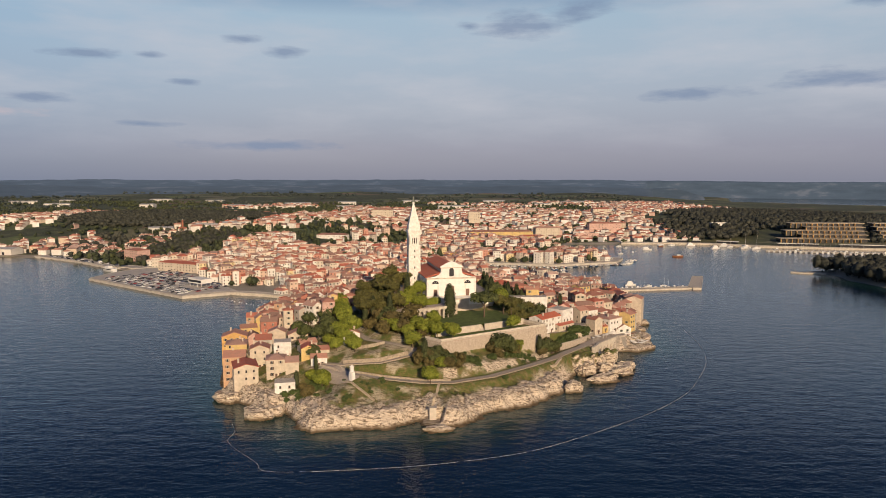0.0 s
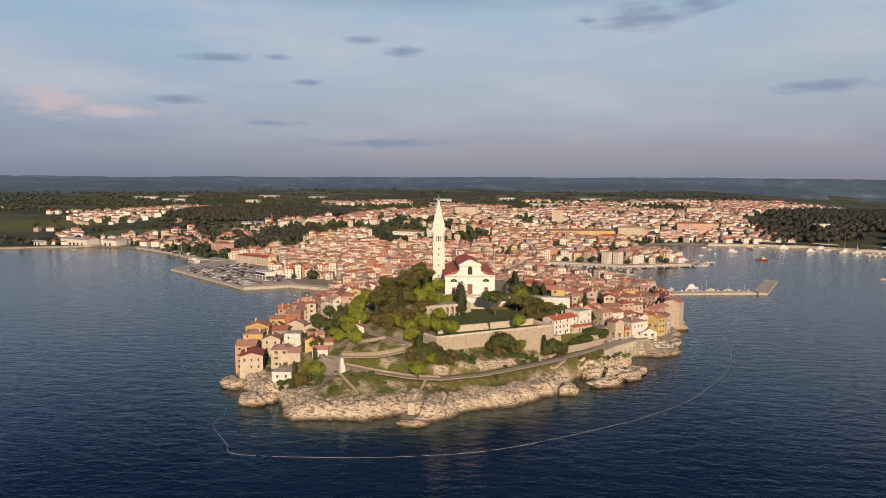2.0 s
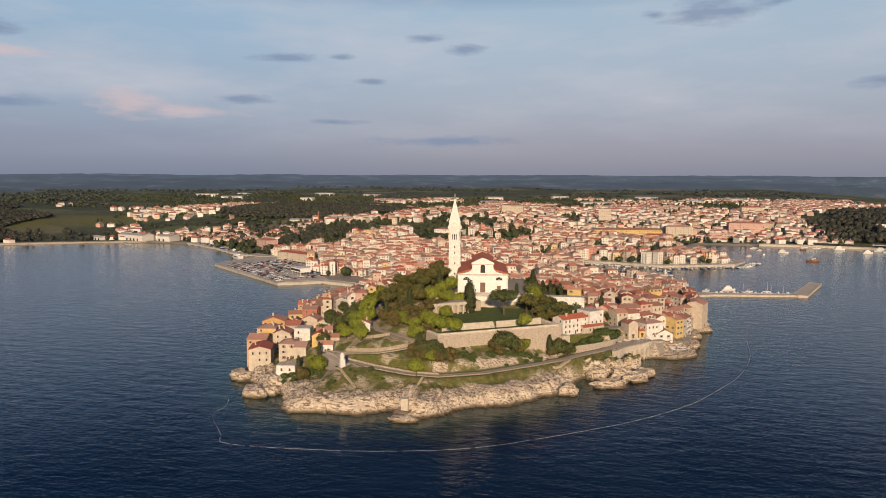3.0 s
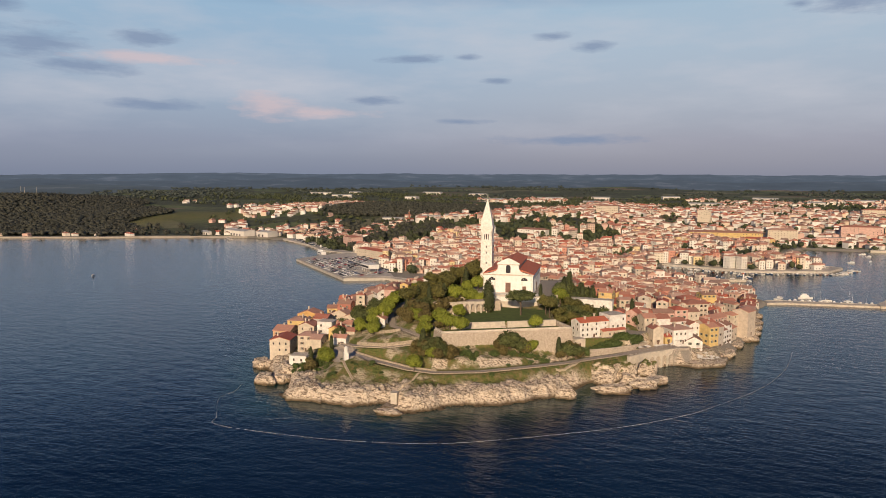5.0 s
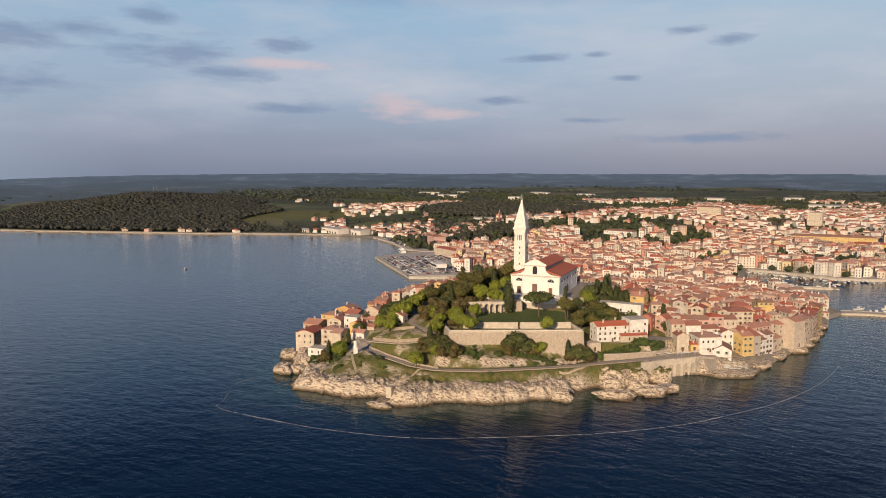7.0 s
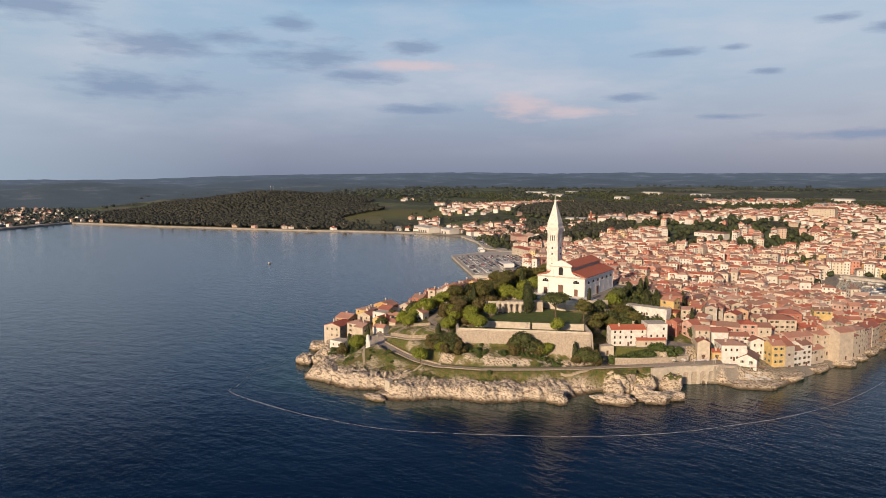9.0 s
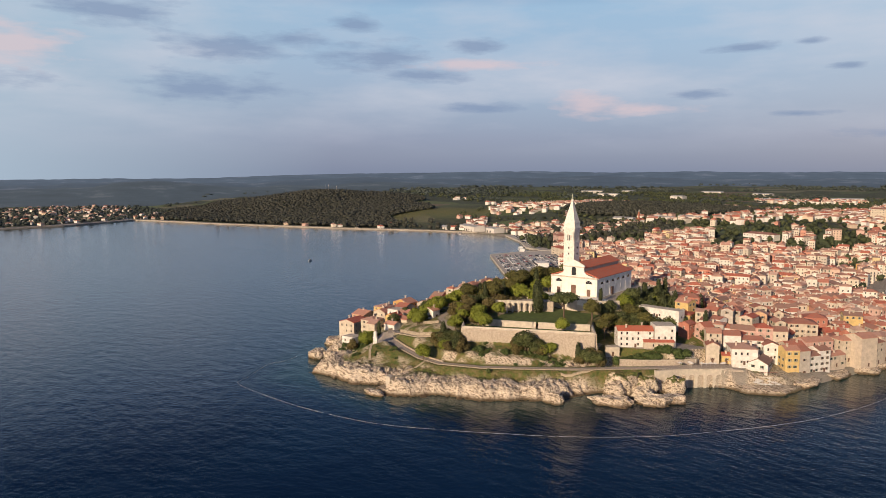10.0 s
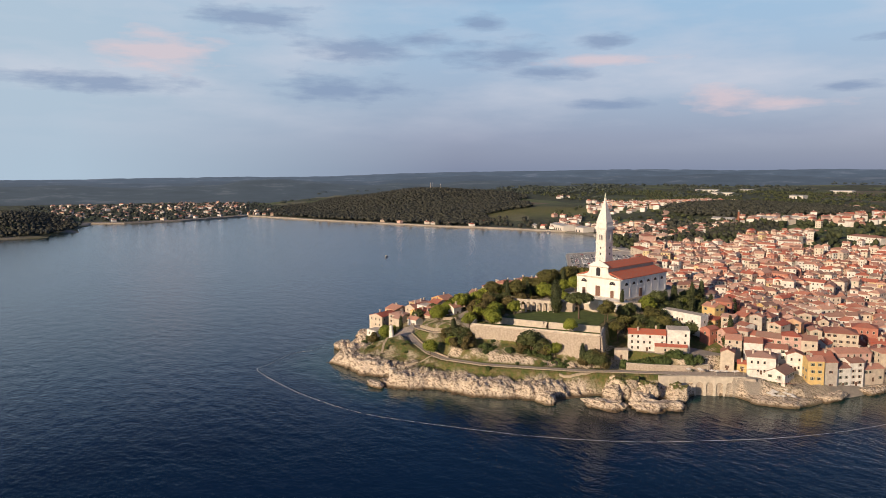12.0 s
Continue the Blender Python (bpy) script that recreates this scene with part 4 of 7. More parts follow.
    for face in fronts:
        wide, out = (w, hd) if face in (0, 2) else (d, hw)
        n = max(1, int((wide - 1.4) / gap))
        for st in range(storeys):
            for i in range(n):
                if rnd.random() < 0.24:
                    continue
                u = ((i + 0.5) / n - 0.5) * (wide - 1.0) + rnd.uniform(-0.15, 0.15)
                ob = new("window", WINDOWS[style])
                ob.parent = top
                ob.matrix_basis = pose(0, 0, 0, 0, 0, 90 * face) @ pose(u, -out - 0.02, 1.1 + st * (h / storeys))
    bm = bmesh.new()
    box(bm, -0.55, 0.55, -hd - 0.1, -hd + 0.1, 0, 2.1)
    part("door", bm, M_SHUTTER_BROWN, top)
    return top


# the cluster over the north-west rocks
house(-98.6, 348.5, 20, 11.5, 15, 10.8, 1.7, "gable_front", "cream", z=4.0, style=0)
house(-75, 331.5, 12, 9.5, 8, 6.6, 0, "flat", "white", z=4.2, style=0, fronts=(0,))
house(-84, 353, 12, 9.5, 11, 9.0, 1.8, "hip", "cream", z=8.2)
house(-75.3, 349.5, 12, 6.5, 10, 8.2, 1.8, "gable", "cream", z=8.6)
house(-69, 359, 12, 7, 9, 8.6, 1.6, "gable_front", "yellow", z=12.6)
house(-62.5, 352.5, 12, 8, 6, 4.6, 1.4, "gable", "white", z=13.2)
house(-63, 363, 12, 8, 7, 5.5, 1.4, "gable", "cream", z=14.0)
house(-85.5, 374, 12, 9, 9, 10.5, 0, "flat", "white", z=10.0)
house(-97, 372, 12, 10, 10, 10.5, 2.0, "gable_front", "cream", z=7.5)
house(-108, 364, 12, 11, 13, 13.0, 2.2, "gable", "orange", z=3.0)
house(-113, 385, 12, 11, 12, 14.5, 1.6, "hip", "yellow", z=3.0)
house(-121, 409, 12, 14, 11, 13.5, 2.4, "gable_front", "ochre", z=3.0)
house(-100, 392, 12, 9, 11, 11.5, 2.0, "gable", "grey", z=7.0)
house(-96, 408, 6, 10, 9, 10, 2.2, "gable_front", "stone", z=9.0)
house(-83, 402, 12, 11, 9, 7, 2.2, "gable_front", "cream", z=12.0)
house(-72, 372, 26, 9, 7, 5, 1.6, "gable", "cream", z=16.0)
house(-48.5, 371.5, 12, 8.5, 6.5, 5.0, 1.8, "gable_front", "white", z=21.0)
house(-86, 419, 12, 9, 8, 6.5, 2.0, "gable_front", "pink", z=13.0)
# the hotel below the bastion
house(61.3, 423.5, 46, 19, 9.5, 9.0, 1.8, "gable", "white", z=15.5, group="hotel buildings", label="long white hotel wing with a red tile roof", style=0, tile=M_CHURCH_TILE)
house(72.3, 434.6, 46, 11, 11, 11.5, 0, "flat", "white", z=15.5, group="hotel buildings", label="white flat-roofed hotel block", style=0)
house(73.5, 428.3, 46, 16, 4, 3.6, 0.9, "gable", "cream", z=15.5, group="hotel buildings", label="low hotel loggia with a tile roof", style=0)
house(58, 408.5, 46, 7, 5, 4.2, 0, "flat", "cream", z=12.0, label="low pale gatehouse with a flat roof", style=0)
house(54, 461, 4, 27, 7, 5.0, 0, "flat", "white", z=25.0, label="long low white building with a flat roof", style=0)
house(52, 500, 12, 13, 11, 9.5, 2.0, "hip", "red", z=23.0)
# houses along the south shore
house(115.2, 459.0, 14, 9.5, 13, 6.6, 2.4, "gable_front", "white", z=4.6, style=1, label="white gabled house on the rocks by the sea")
house(106.5, 455.5, 40, 13, 13, 8.4, 1.8, "hip", "white", z=9.6, style=0)
house(95.5, 445.0, 34, 6.5, 8, 9.0, 1.6, "gable_front", "cream", z=10.0)
house(101.3, 448.6, 38, 4.6, 6, 3.8, 1.2, "gable", "yellow", z=10.0, style=1)
house(88.5, 458.5, 38, 8, 9, 9.0, 1.9, "gable", "cream", z=13.5)
house(95.5, 465.0, 38, 9, 9, 8.5, 1.8, "gable", "white", z=13.0)
house(104.0, 485.0, 35, 9, 9, 9.5, 1.8, "hip", "pink", z=14.5, style=1)
house(111.0, 489.5, 35, 7.5, 9, 8.6, 1.8, "gable", "cream", z=14.0)
house(103.5, 472.5, 38, 11, 8, 6.0, 1.5, "gable", "white", z=13.0)
house(113.0, 474.0, 40, 8, 8, 8.0, 1.6, "gable_front", "white", z=9.5)
house(109.5, 521.0, 35, 16, 14, 9.0, 2.2, "hip", "cream", z=13.5)
house(104.0, 556.0, 30, 13, 11, 8.0, 2.0, "hip", "red", z=12.0)
house(114.5, 588.0, 30, 11, 10, 9.0, 1.8, "gable", "yellow", z=9.5)
house(124.0, 504.0, 62, 18, 9, 9.0, 1.8, "gable", "pink", z=8.0)
house(120.5, 484.0, 52, 10, 9, 9.0, 1.8, "gable", "stone", z=8.0)
house(123.2, 473.6, 50, 7.5, 9, 14.0, 1.7, "gable", "yellow", z=3.0, style=1)
house(126.2, 480.0, 60, 6.5, 9, 13.2, 1.6, "gable", "grey", z=3.0)
house(127.8, 487.2, 68, 8, 9, 9.6, 1.6, "gable", "white", z=3.0, style=1)
house(130.2, 494.8, 66, 7.5, 9, 11.8, 1.6, "gable", "white", z=3.0)
house(132.6, 505.5, 72, 13, 8, 6.5, 1.4, "gable", "stone", z=4.0)
house(142.0, 522.5, 66, 11, 11, 16.0, 1.8, "gable", "stone", z=3.5, fronts=(1,), label="tall pale stone house with blank sea walls")
house(134.0, 519.0, 62, 9, 9, 12.0, 1.8, "hip", "cream", z=5.0)
house(143.5, 534.0, 78, 10, 9, 12.0, 1.6, "gable", "cream", z=3.0, fronts=(0,))
house(144.0, 544.0, 80, 11, 9, 14.5, 1.7, "hip", "stone", z=3.0, fronts=(0, 3))
house(144.0, 555.0, 85, 11, 9, 12.0, 1.7, "gable", "cream", z=3.0)
house(143.5, 565.0, 85, 12, 9, 12.5, 1.7, "gable", "pink", z=3.0)
house(144.0, 579.0, 86, 13, 10, 11.0, 1.7, "gable", "stone", z=3.0)
house(144.0, 594.0, 86, 13, 10, 11.5, 1.7, "hip", "orange", z=3.0)
house(144.0, 612.0, 86, 16, 10, 12.0, 1.7, "hip", "yellow", z=3.0, label="broad yellow house with many windows by the harbour")
PLACED = [(o.location.x, o.location.y) for o in bpy.data.objects if o.name.split(".")[0] == "house"]
OLD = [o for o in OLD if min(math.hypot(o[0] - a, o[1] - b) for a, b in PLACED) > 8.0 and not (o[0] < -60 and o[1] < 425) and not (o[0] > 40 and o[1] < 458) and not (o[0] > 118 and o[1] < 520) and not (24 < o[0] < 60 and o[1] < 512)]
OLD.sort(key=lambda o: o[1] + (0 if o[0] > 0 else 40))
NEAR_COUNT = 215
names = ("cream", "white", "stone", "pink", "cream", "white", "grey", "white", "yellow", "stone", "orange", "red", "pink")
for x, y, z, a, w, d, h, rise, hip in OLD[:NEAR_COUNT]:
    house(x, y, math.degrees(a), w, d, h, rise, "hip" if hip else "gable", rnd.choice(names), z=z - 0.5)
OLD = OLD[NEAR_COUNT:]

# ---- the church and its bell tower ----
M_FACADE = plain("white_istrian_stone", (0.78, 0.765, 0.74), 0.8, vary=0.13, scale=0.35, relief=0.1)
M_TOWER = plain("weathered_white_stone", (0.75, 0.725, 0.68), 0.85, vary=0.2, scale=0.7, relief=0.2)
M_DOOR = plain("brown_wooden_door", (0.16, 0.085, 0.06), 0.6)
M_COPPER = plain("aged_copper", (0.25, 0.27, 0.22), 0.5, 0.6)
M_LEAD = plain("grey_stone_band", (0.42, 0.38, 0.33), 0.85)


def arc(cx, cz, r, a0, a1, n=10):
    return [(cx + r * math.cos(a0 + (a1 - a0) * i / n), cz + r * math.sin(a0 + (a1 - a0) * i / n)) for i in range(n + 1)]


def church():
    turn = math.degrees(math.atan2(6, 30.5))
    top = empty("church", pose(5.3, 441.8, 33.2, 0, 0, turn), "white baroque church with red tile roofs on the hilltop", "church")
    W, L = 15.6, 52.0
    bm = bmesh.new()
    box(bm, -W, W, 1.0, L, -6, 12.2)
    part("aisle_wall", bm, M_FACADE, top)
    bm = bmesh.new()
    box(bm, -6.4, 6.4, 1.0, L - 0.4, 12.0, 18.0)
    part("nave_wall", bm, M_LEAD, top, "grey clerestory wall between the two roofs")
    bm = bmesh.new()
    prism(bm, [(-7.1, 17.8), (7.1, 17.8), (7.1, 18.1), (0, 21.0), (-7.1, 18.1)], 1.1, L + 0.3)
    part("nave_roof", bm, M_CHURCH_TILE, top, "red tile nave roof")
    for s in (-1, 1):
        bm = bmesh.new()
        prism(bm, [(s * 16.3, 12.2), (s * 16.3, 12.6), (s * 6.35, 15.8), (s * 6.35, 14.8)][:: s], 1.1, L + 0.3)
        part("aisle_roof", bm, M_CHURCH_TILE, top, "red tile aisle roof")
        bm = bmesh.new()
        prism(bm, [(s * 15.7, 11.5), (s * 16.2, 11.7), (s * 16.2, 12.15), (s * 15.7, 12.15)], 1.05, L + 0.2)
        part("eaves_cornice", bm, M_FACADE, top)
    # curved baroque front
    right = [(15.7, 12.4), (12.6, 12.8), (9.6, 13.5), (7.8, 14.4), (6.9, 15.5), (6.6, 17.0), (6.5, 18.6), (7.1, 18.9), (7.1, 19.4), (3.6, 21.2), (0.9, 22.4)]
    outline = [(-15.7, -6), (15.7, -6)] + right + [(0, 22.6)] + [(-x, z) for x, z in right[::-1]]
    bm = bmesh.new()
    prism(bm, outline, 0, 1.0)
    part("facade", bm, M_FACADE, top, "white stone front with a curved gable")
    for z0, z1, half in ((11.6, 12.4, 15.9), (-0.2, 0.9, 15.95), (18.3, 18.8, 7.1)):
        bm = bmesh.new()
        box(bm, -half, half, -0.5, 0.0, z0, z1)
        part("cornice", bm, M_STONE, top)
    for x in (-15.0, -8.6, 8.6, 15.0):
        bm = bmesh.new()
        box(bm, x - 0.55, x + 0.55, -0.22, 0.0, 0.9, 11.6)
        part("pilaster", bm, M_TOWER, top)
    for x in (-5.6, 5.6):
        bm = bmesh.new()
        box(bm, x - 0.5, x + 0.5, -0.2, 0.0, 12.4, 18.2)
        part("pilaster", bm, M_FACADE, top)
    for x, w, h in ((-10.2, 1.15, 4.2), (0, 1.6, 6.2), (10.2, 1.15, 4.2)):
        bm = bmesh.new()
        box(bm, x - w - 0.35, x + w + 0.35, -0.3, 0.0, 0.9, 0.9 + h + 0.5)
        surround = part("door_surround", bm, M_TOWER, top)
        bm = bmesh.new()
        box(bm, x - w, x + w, -0.36, -0.3, 0.9, 0.9 + h)
        part("door", bm, M_DOOR, surround, "brown wooden door")
    for x in (-10.2, 10.2):
        bm = bmesh.new()
        prism(bm, arc(x, 8.4, 2.5, 0, math.pi), -0.2, 0.0)
        s = part("window_surround", bm, M_TOWER, top)
        bm = bmesh.new()
        for a0, a1 in ((0.06, 1.0), (1.1, 2.04), (2.14, 3.08)):
            prism(bm, [(x, 8.6)] + arc(x, 8.5, 2.1, a0, a1, 5), -0.26, -0.2)
        part("half_round_window", bm, M_GLASS_DARK, s, "half-round thermal window")
    bm = bmesh.new()
    prism(bm, [(-1.9, 12.9), (1.9, 12.9)] + arc(0, 17.0, 1.9, 0, math.pi), -0.2, 0.0)
    s = part("window_surround", bm, M_TOWER, top)
    bm = bmesh.new()
    prism(bm, [(-1.45, 13.2), (1.45, 13.2)] + arc(0, 17.0, 1.45, 0, math.pi), -0.26, -0.2)
    part("arched_window", bm, M_GLASS_DARK, s, "tall arched window")
    # south and north flanks: half-round windows, strips, a side door
    for s in (-1, 1):
        for i in range(6):
            yc = 6.5 + i * 8.0
            bm = bmesh.new()
            a = arc(0, 0, 1.7, 0, math.pi, 8)
            v0 = [bm.verts.new((s * 15.72, yc + u, 8.2 + v)) for u, v in a]
            bm.faces.new(v0 if s > 0 else v0[::-1])
            part("flank_window", bm, M_GLASS_DARK, top)
            bm = bmesh.new()
            box(bm, *sorted((s * 15.6, s * 15.72)), yc + 3.6, yc + 4.4, -4, 11.5)
            part("pilaster", bm, M_FACADE, top)
        for z0, z1 in ((7.2, 7.5), (-0.1, 0.5)):
            bm = bmesh.new()
            box(bm, *sorted((s * 15.6, s * 15.8)), 1.2, L, z0, z1)
            part("string_course", bm, M_FACADE, top)
        bm = bmesh.new()
        box(bm, *sorted((s * 15.6, s * 15.95)), 20.5, 23.5, -1, 5.0)
        part("side_door", bm, M_DOOR, top, "brown side door")
    bm = bmesh.new()
    box(bm, -6, 6, L, L + 7, -6, 13)
    part("apse", bm, M_FACADE, top)
    bm = bmesh.new()
    prism(bm, [(-6.4, 12.9), (6.4, 12.9), (0, 16)], L, L + 7.4)
    part("apse_roof", bm, M_CHURCH_TILE, top)
    # stone forecourt with low steps
    for k, (e, z) in enumerate(((7.5, 0.15), (5.5, 0.42), (3.5, 0.70))):
        st = empty("church_step", pose(5.3, 441.8, 33.2, 0, 0, turn), "broad pale stone step before the church front", "step", group="church steps")
        bm = bmesh.new()
        box(bm, -16 - e, 16 + e, -e - 4, 0.9, z - 3, z)
        part("slab", bm, M_TOWER, st)

    tw = empty("bell_tower", pose(-19.4, 470.3, 33.2, 0, 0, turn), "tall white stone campanile with a pyramid spire and statue", "bell tower")

    SLIM = 0.94

    def block(name, half0, half1, z0, z1, mat=M_TOWER, label="", parent=None):
        bm = bmesh.new()
        tube(bm, 0, 0, z0, z1, half0 * SLIM * math.sqrt(2), half1 * SLIM * math.sqrt(2), 4)
        bmesh.ops.rotate(bm, verts=bm.verts, cent=(0, 0, 0), matrix=Matrix.Rotation(math.pi / 4, 3, "Z"))
        return part(name, bm, mat, parent or tw, label)
    block("plinth", 4.7, 4.6, -6, 4)
    block("shaft", 4.3, 4.05, 4, 29.9)
    for z, e in ((9.6, 4.42), (20.5, 4.32), (29.8, 4.6)):
        block("string_course", e, e, z, z + 0.6)
    # belfry: corner piers, three arches a side
    # Solid dark block imitates the shade inside the open bell chamber.
    block("belfry_core", 2.9, 2.9, 30.4, 37.0, M_GLASS_DARK, "solid dark block in place of the shaded bell chamber")
    for a in range(4):
        rot = Matrix.Rotation(a * math.pi / 2, 3, "Z")
        bm = bmesh.new()
        for x in (-2.9, 2.9):
            box(bm, x - 1.2, x + 1.2, -4.1, -3.2, 32.0, 38.6)
        for x in (-0.8, 0.8):
            box(bm, x - 0.38, x + 0.38, -3.98, -3.35, 32.0, 36.4)
        box(bm, -2.4, 2.4, -4.05, -3.2, 32.0, 33.0)
        for x in (-1.6, 0.0, 1.6):
            prism(bm, [(x + 0.8, 38.6), (x - 0.8, 38.6), (x - 0.8, 36.4)] + arc(x, 36.4, 0.42, math.pi, 0, 6) + [(x + 0.8, 36.4)], -4.0, -3.3)
        bmesh.ops.rotate(bm, verts=bm.verts, cent=(0, 0, 0), matrix=rot)
        bmesh.ops.scale(bm, verts=bm.verts, vec=(SLIM, SLIM, 1))
        bmesh.ops.translate(bm, verts=bm.verts, vec=(0, 0, -1.6))
        part("belfry_arcade", bm, M_TOWER, tw)
    block("attic", 4.15, 4.15, 37.0, 38.6)
    block("attic_band", 4.4, 4.4, 37.0, 37.4)
    block("belfry_cornice", 4.8, 5.0, 38.6, 39.6)
    block("balcony", 4.9, 4.9, 39.6, 40.4)
    block("drum", 4.1, 4.0, 40.4, 43.0)
    block("drum_cornice", 4.25, 4.25, 43.0, 43.5)
    block("spire", 3.95, 0.45, 43.5, 57.4, M_TOWER, "steep white pyramid spire")
    bm = bmesh.new()
    tube(bm, 0, 0, 57.4, 58.6, 0.9, 0.7, 8)
    part("statue_pedestal", bm, M_TOWER, tw)
    bm = bmesh.new()
    tube(bm, 0, 0, 58.6, 61.2, 0.8, 0.5, 8)
    tube(bm, 0, 0, 61.2, 62.3, 0.5, 0.25, 8)
    part("statue", bm, M_COPPER, tw, "weathered copper statue")
    for a in range(4):
        for z in (8.0, 15.0, 22.0, 26.0):
            bm = bmesh.new()
            box(bm, -0.35, 0.35, -4.35, -3.6, z, z + 1.3)
            bmesh.ops.rotate(bm, verts=bm.verts, cent=(0, 0, 0), matrix=Matrix.Rotation(a * math.pi / 2, 3, "Z"))
            part("slit_window", bm, M_GLASS_DARK, tw)


church()

# ---- walls, terraces and paths of the headland ----
M_WALL = plain("coursed_rubble_wall", (0.44, 0.372, 0.305), 0.95, vary=0.28, scale=1.1, relief=0.6)
M_LANE_WALL = plain("weathered_rubble", (0.37, 0.31, 0.24), 0.95, vary=0.4, scale=1.0, relief=0.6)
M_RENDERED = plain("pale_lime_render", (0.56, 0.50, 0.42), 0.9, vary=0.2, scale=0.5, relief=0.15)
M_TRAIL = plain("trodden_earth", (0.46, 0.38, 0.28), 0.95, vary=0.25, scale=1.0)
M_ASPHALT = plain("worn_road_surface", (0.43, 0.37, 0.31), 0.9, vary=0.2, scale=0.8)


def ribbon(bm, line, half, lift=0.12, every=1.6):
    """A path laid on the ground along a line."""
    p = [Vector(q) for q in line]
    run = []
    for a, b in zip(p, p[1:]):
        n = max(1, int((b - a).length / every))
        run += [a.lerp(b, i / n) for i in range(n)]
    run.append(p[-1])
    prev = None
    for i, q in enumerate(run):
        d = (run[min(i + 1, len(run) - 1)] - run[max(i - 1, 0)])
        s = Vector((-d.y, d.x, 0)).normalized() * half
        z = max(hgt(q.x + s.x, q.y + s.y), hgt(q.x, q.y), hgt(q.x - s.x, q.y - s.y)) + lift
        cur = [bm.verts.new((q.x + s.x, q.y + s.y, z)), bm.verts.new((q.x - s.x, q.y - s.y, z)), bm.verts.new((q.x - s.x, q.y - s.y, z - 1.2)), bm.verts.new((q.x + s.x, q.y + s.y, z - 1.2))]
        if prev:
            for k in range(4):
                bm.faces.new((prev[k], prev[(k + 1) % 4], cur[(k + 1) % 4], cur[k]))
        prev = cur


def wall_run(name, line, thick, label, mat=None, z_top=None, rise=1.0, deep=4.0, category="wall", coping=True, every=3.0, bat=0.0):
    """A wall along a line: its top level, or a rise over the ground; each stretch has its own slab and coping."""
    top = empty(name, Matrix.Identity(4), label, category, kind="structure")
    bm, cp = bmesh.new(), bmesh.new()
    p = [Vector((q[0], q[1], 0)) for q in line]
    run = []
    for a, b in zip(p, p[1:]):
        n = max(1, int((b - a).length / every))
        run += [a.lerp(b, i / n) for i in range(n)]
    run.append(p[-1])

    def sweep(b_, half, zs, shift=0.0):
        prev = None
        for i, q in enumerate(run):
            d = run[min(i + 1, len(run) - 1)] - run[max(i - 1, 0)]
            s = Vector((-d.y, d.x, 0)).normalized()
            z0, z1 = zs(q)
            lo = -s * (half + bat)
            cur = [b_.verts.new((q + s * half).to_tuple()[:2] + (z0,)), b_.verts.new((q + lo).to_tuple()[:2] + (z0,)),
                   b_.verts.new((q - s * half).to_tuple()[:2] + (z1,)), b_.verts.new((q + s * half).to_tuple()[:2] + (z1,))]
            if prev:
                for k in range(4):
                    b_.faces.new((prev[k], prev[(k + 1) % 4], cur[(k + 1) % 4], cur[k]))
            else:
                b_.faces.new(cur[::-1])
            prev = cur
        b_.faces.new(prev)
        bmesh.ops.recalc_face_normals(b_, faces=b_.faces)

    def level(q):
        return z_top if z_top is not None else hgt(q.x, q.y) + rise
    sweep(bm, thick / 2, lambda q: (level(q) - deep - rise, level(q)))
    part("masonry", bm, mat or M_WALL, top)
    if coping:
        keep, bat = bat, 0.0
        sweep(cp, thick / 2 + 0.12, lambda q: (level(q), level(q) + 0.22))
        part("coping", cp, M_RENDERED, top)
        bat = keep
    return top


bm = bmesh.new()
ribbon(bm, ROAD, 1.8)
tagged(part("road", bm, M_ASPHALT), "pale worn asphalt lane round the headland", "road", kind="structure")
bm = bmesh.new()
ribbon(bm, UPPER_PATH, 1.4)
tagged(part("footpath", bm, M_ASPHALT), "grey footpath climbing to the church", "path", kind="structure")
STAIR_PATH = [(-1.5, 330, 9), (-3, 321, 8), (-4.2, 313, 6), (-4.6, 309, 6)]
WEST_PATH = [(-46, 326, 13), (-38, 318, 11), (-30, 312, 9)]
CLIFF_PATH = [(66, 390, 9), (64, 380, 8), (60, 372, 8), (56, 368, 7)]
for line in (STAIR_PATH, WEST_PATH, CLIFF_PATH):
    bm = bmesh.new()
    ribbon(bm, line, 0.6, 0.28, 1.0)
    tagged(part("footpath", bm, M_TRAIL), "narrow trodden path over the grass", "path", kind="structure")
wall_run("bastion_wall", [(-9, 362), (-1, 353.5), (28, 373.8), (57.5, 394)], 1.4, "tall pale bastion wall holding up the terraced garden", M_WALL, z_top=25.0, rise=0, deep=15, bat=1.2)
wall_run("bastion_wall", [(57.5, 394), (49, 403.5), (40, 414)], 1.4, "tall pale bastion wall beside the hotel", M_WALL, z_top=25.0, rise=0, deep=15, bat=1.2)
for line in ([(-9, 362), (-1, 353.9), (28, 374.2), (57.1, 394)], [(57.1, 394.3), (48.7, 403.5), (40, 414)]):
    wall_run("parapet", line, 0.5, "pale stone parapet on the edge of the bastion", M_RENDERED, z_top=26.0, rise=0, deep=1.2)
wall_run("garden_wall", [(-4, 372), (8, 379), (20.4, 386.8)], 0.8, "low pale wall between the garden terraces", M_RENDERED, z_top=26.9, rise=0, deep=5)
wall_run("garden_wall", [(23.0, 388.6), (33.2, 395.6), (46, 405)], 0.8, "low pale wall between the garden terraces", M_RENDERED, z_top=26.9, rise=0, deep=5)
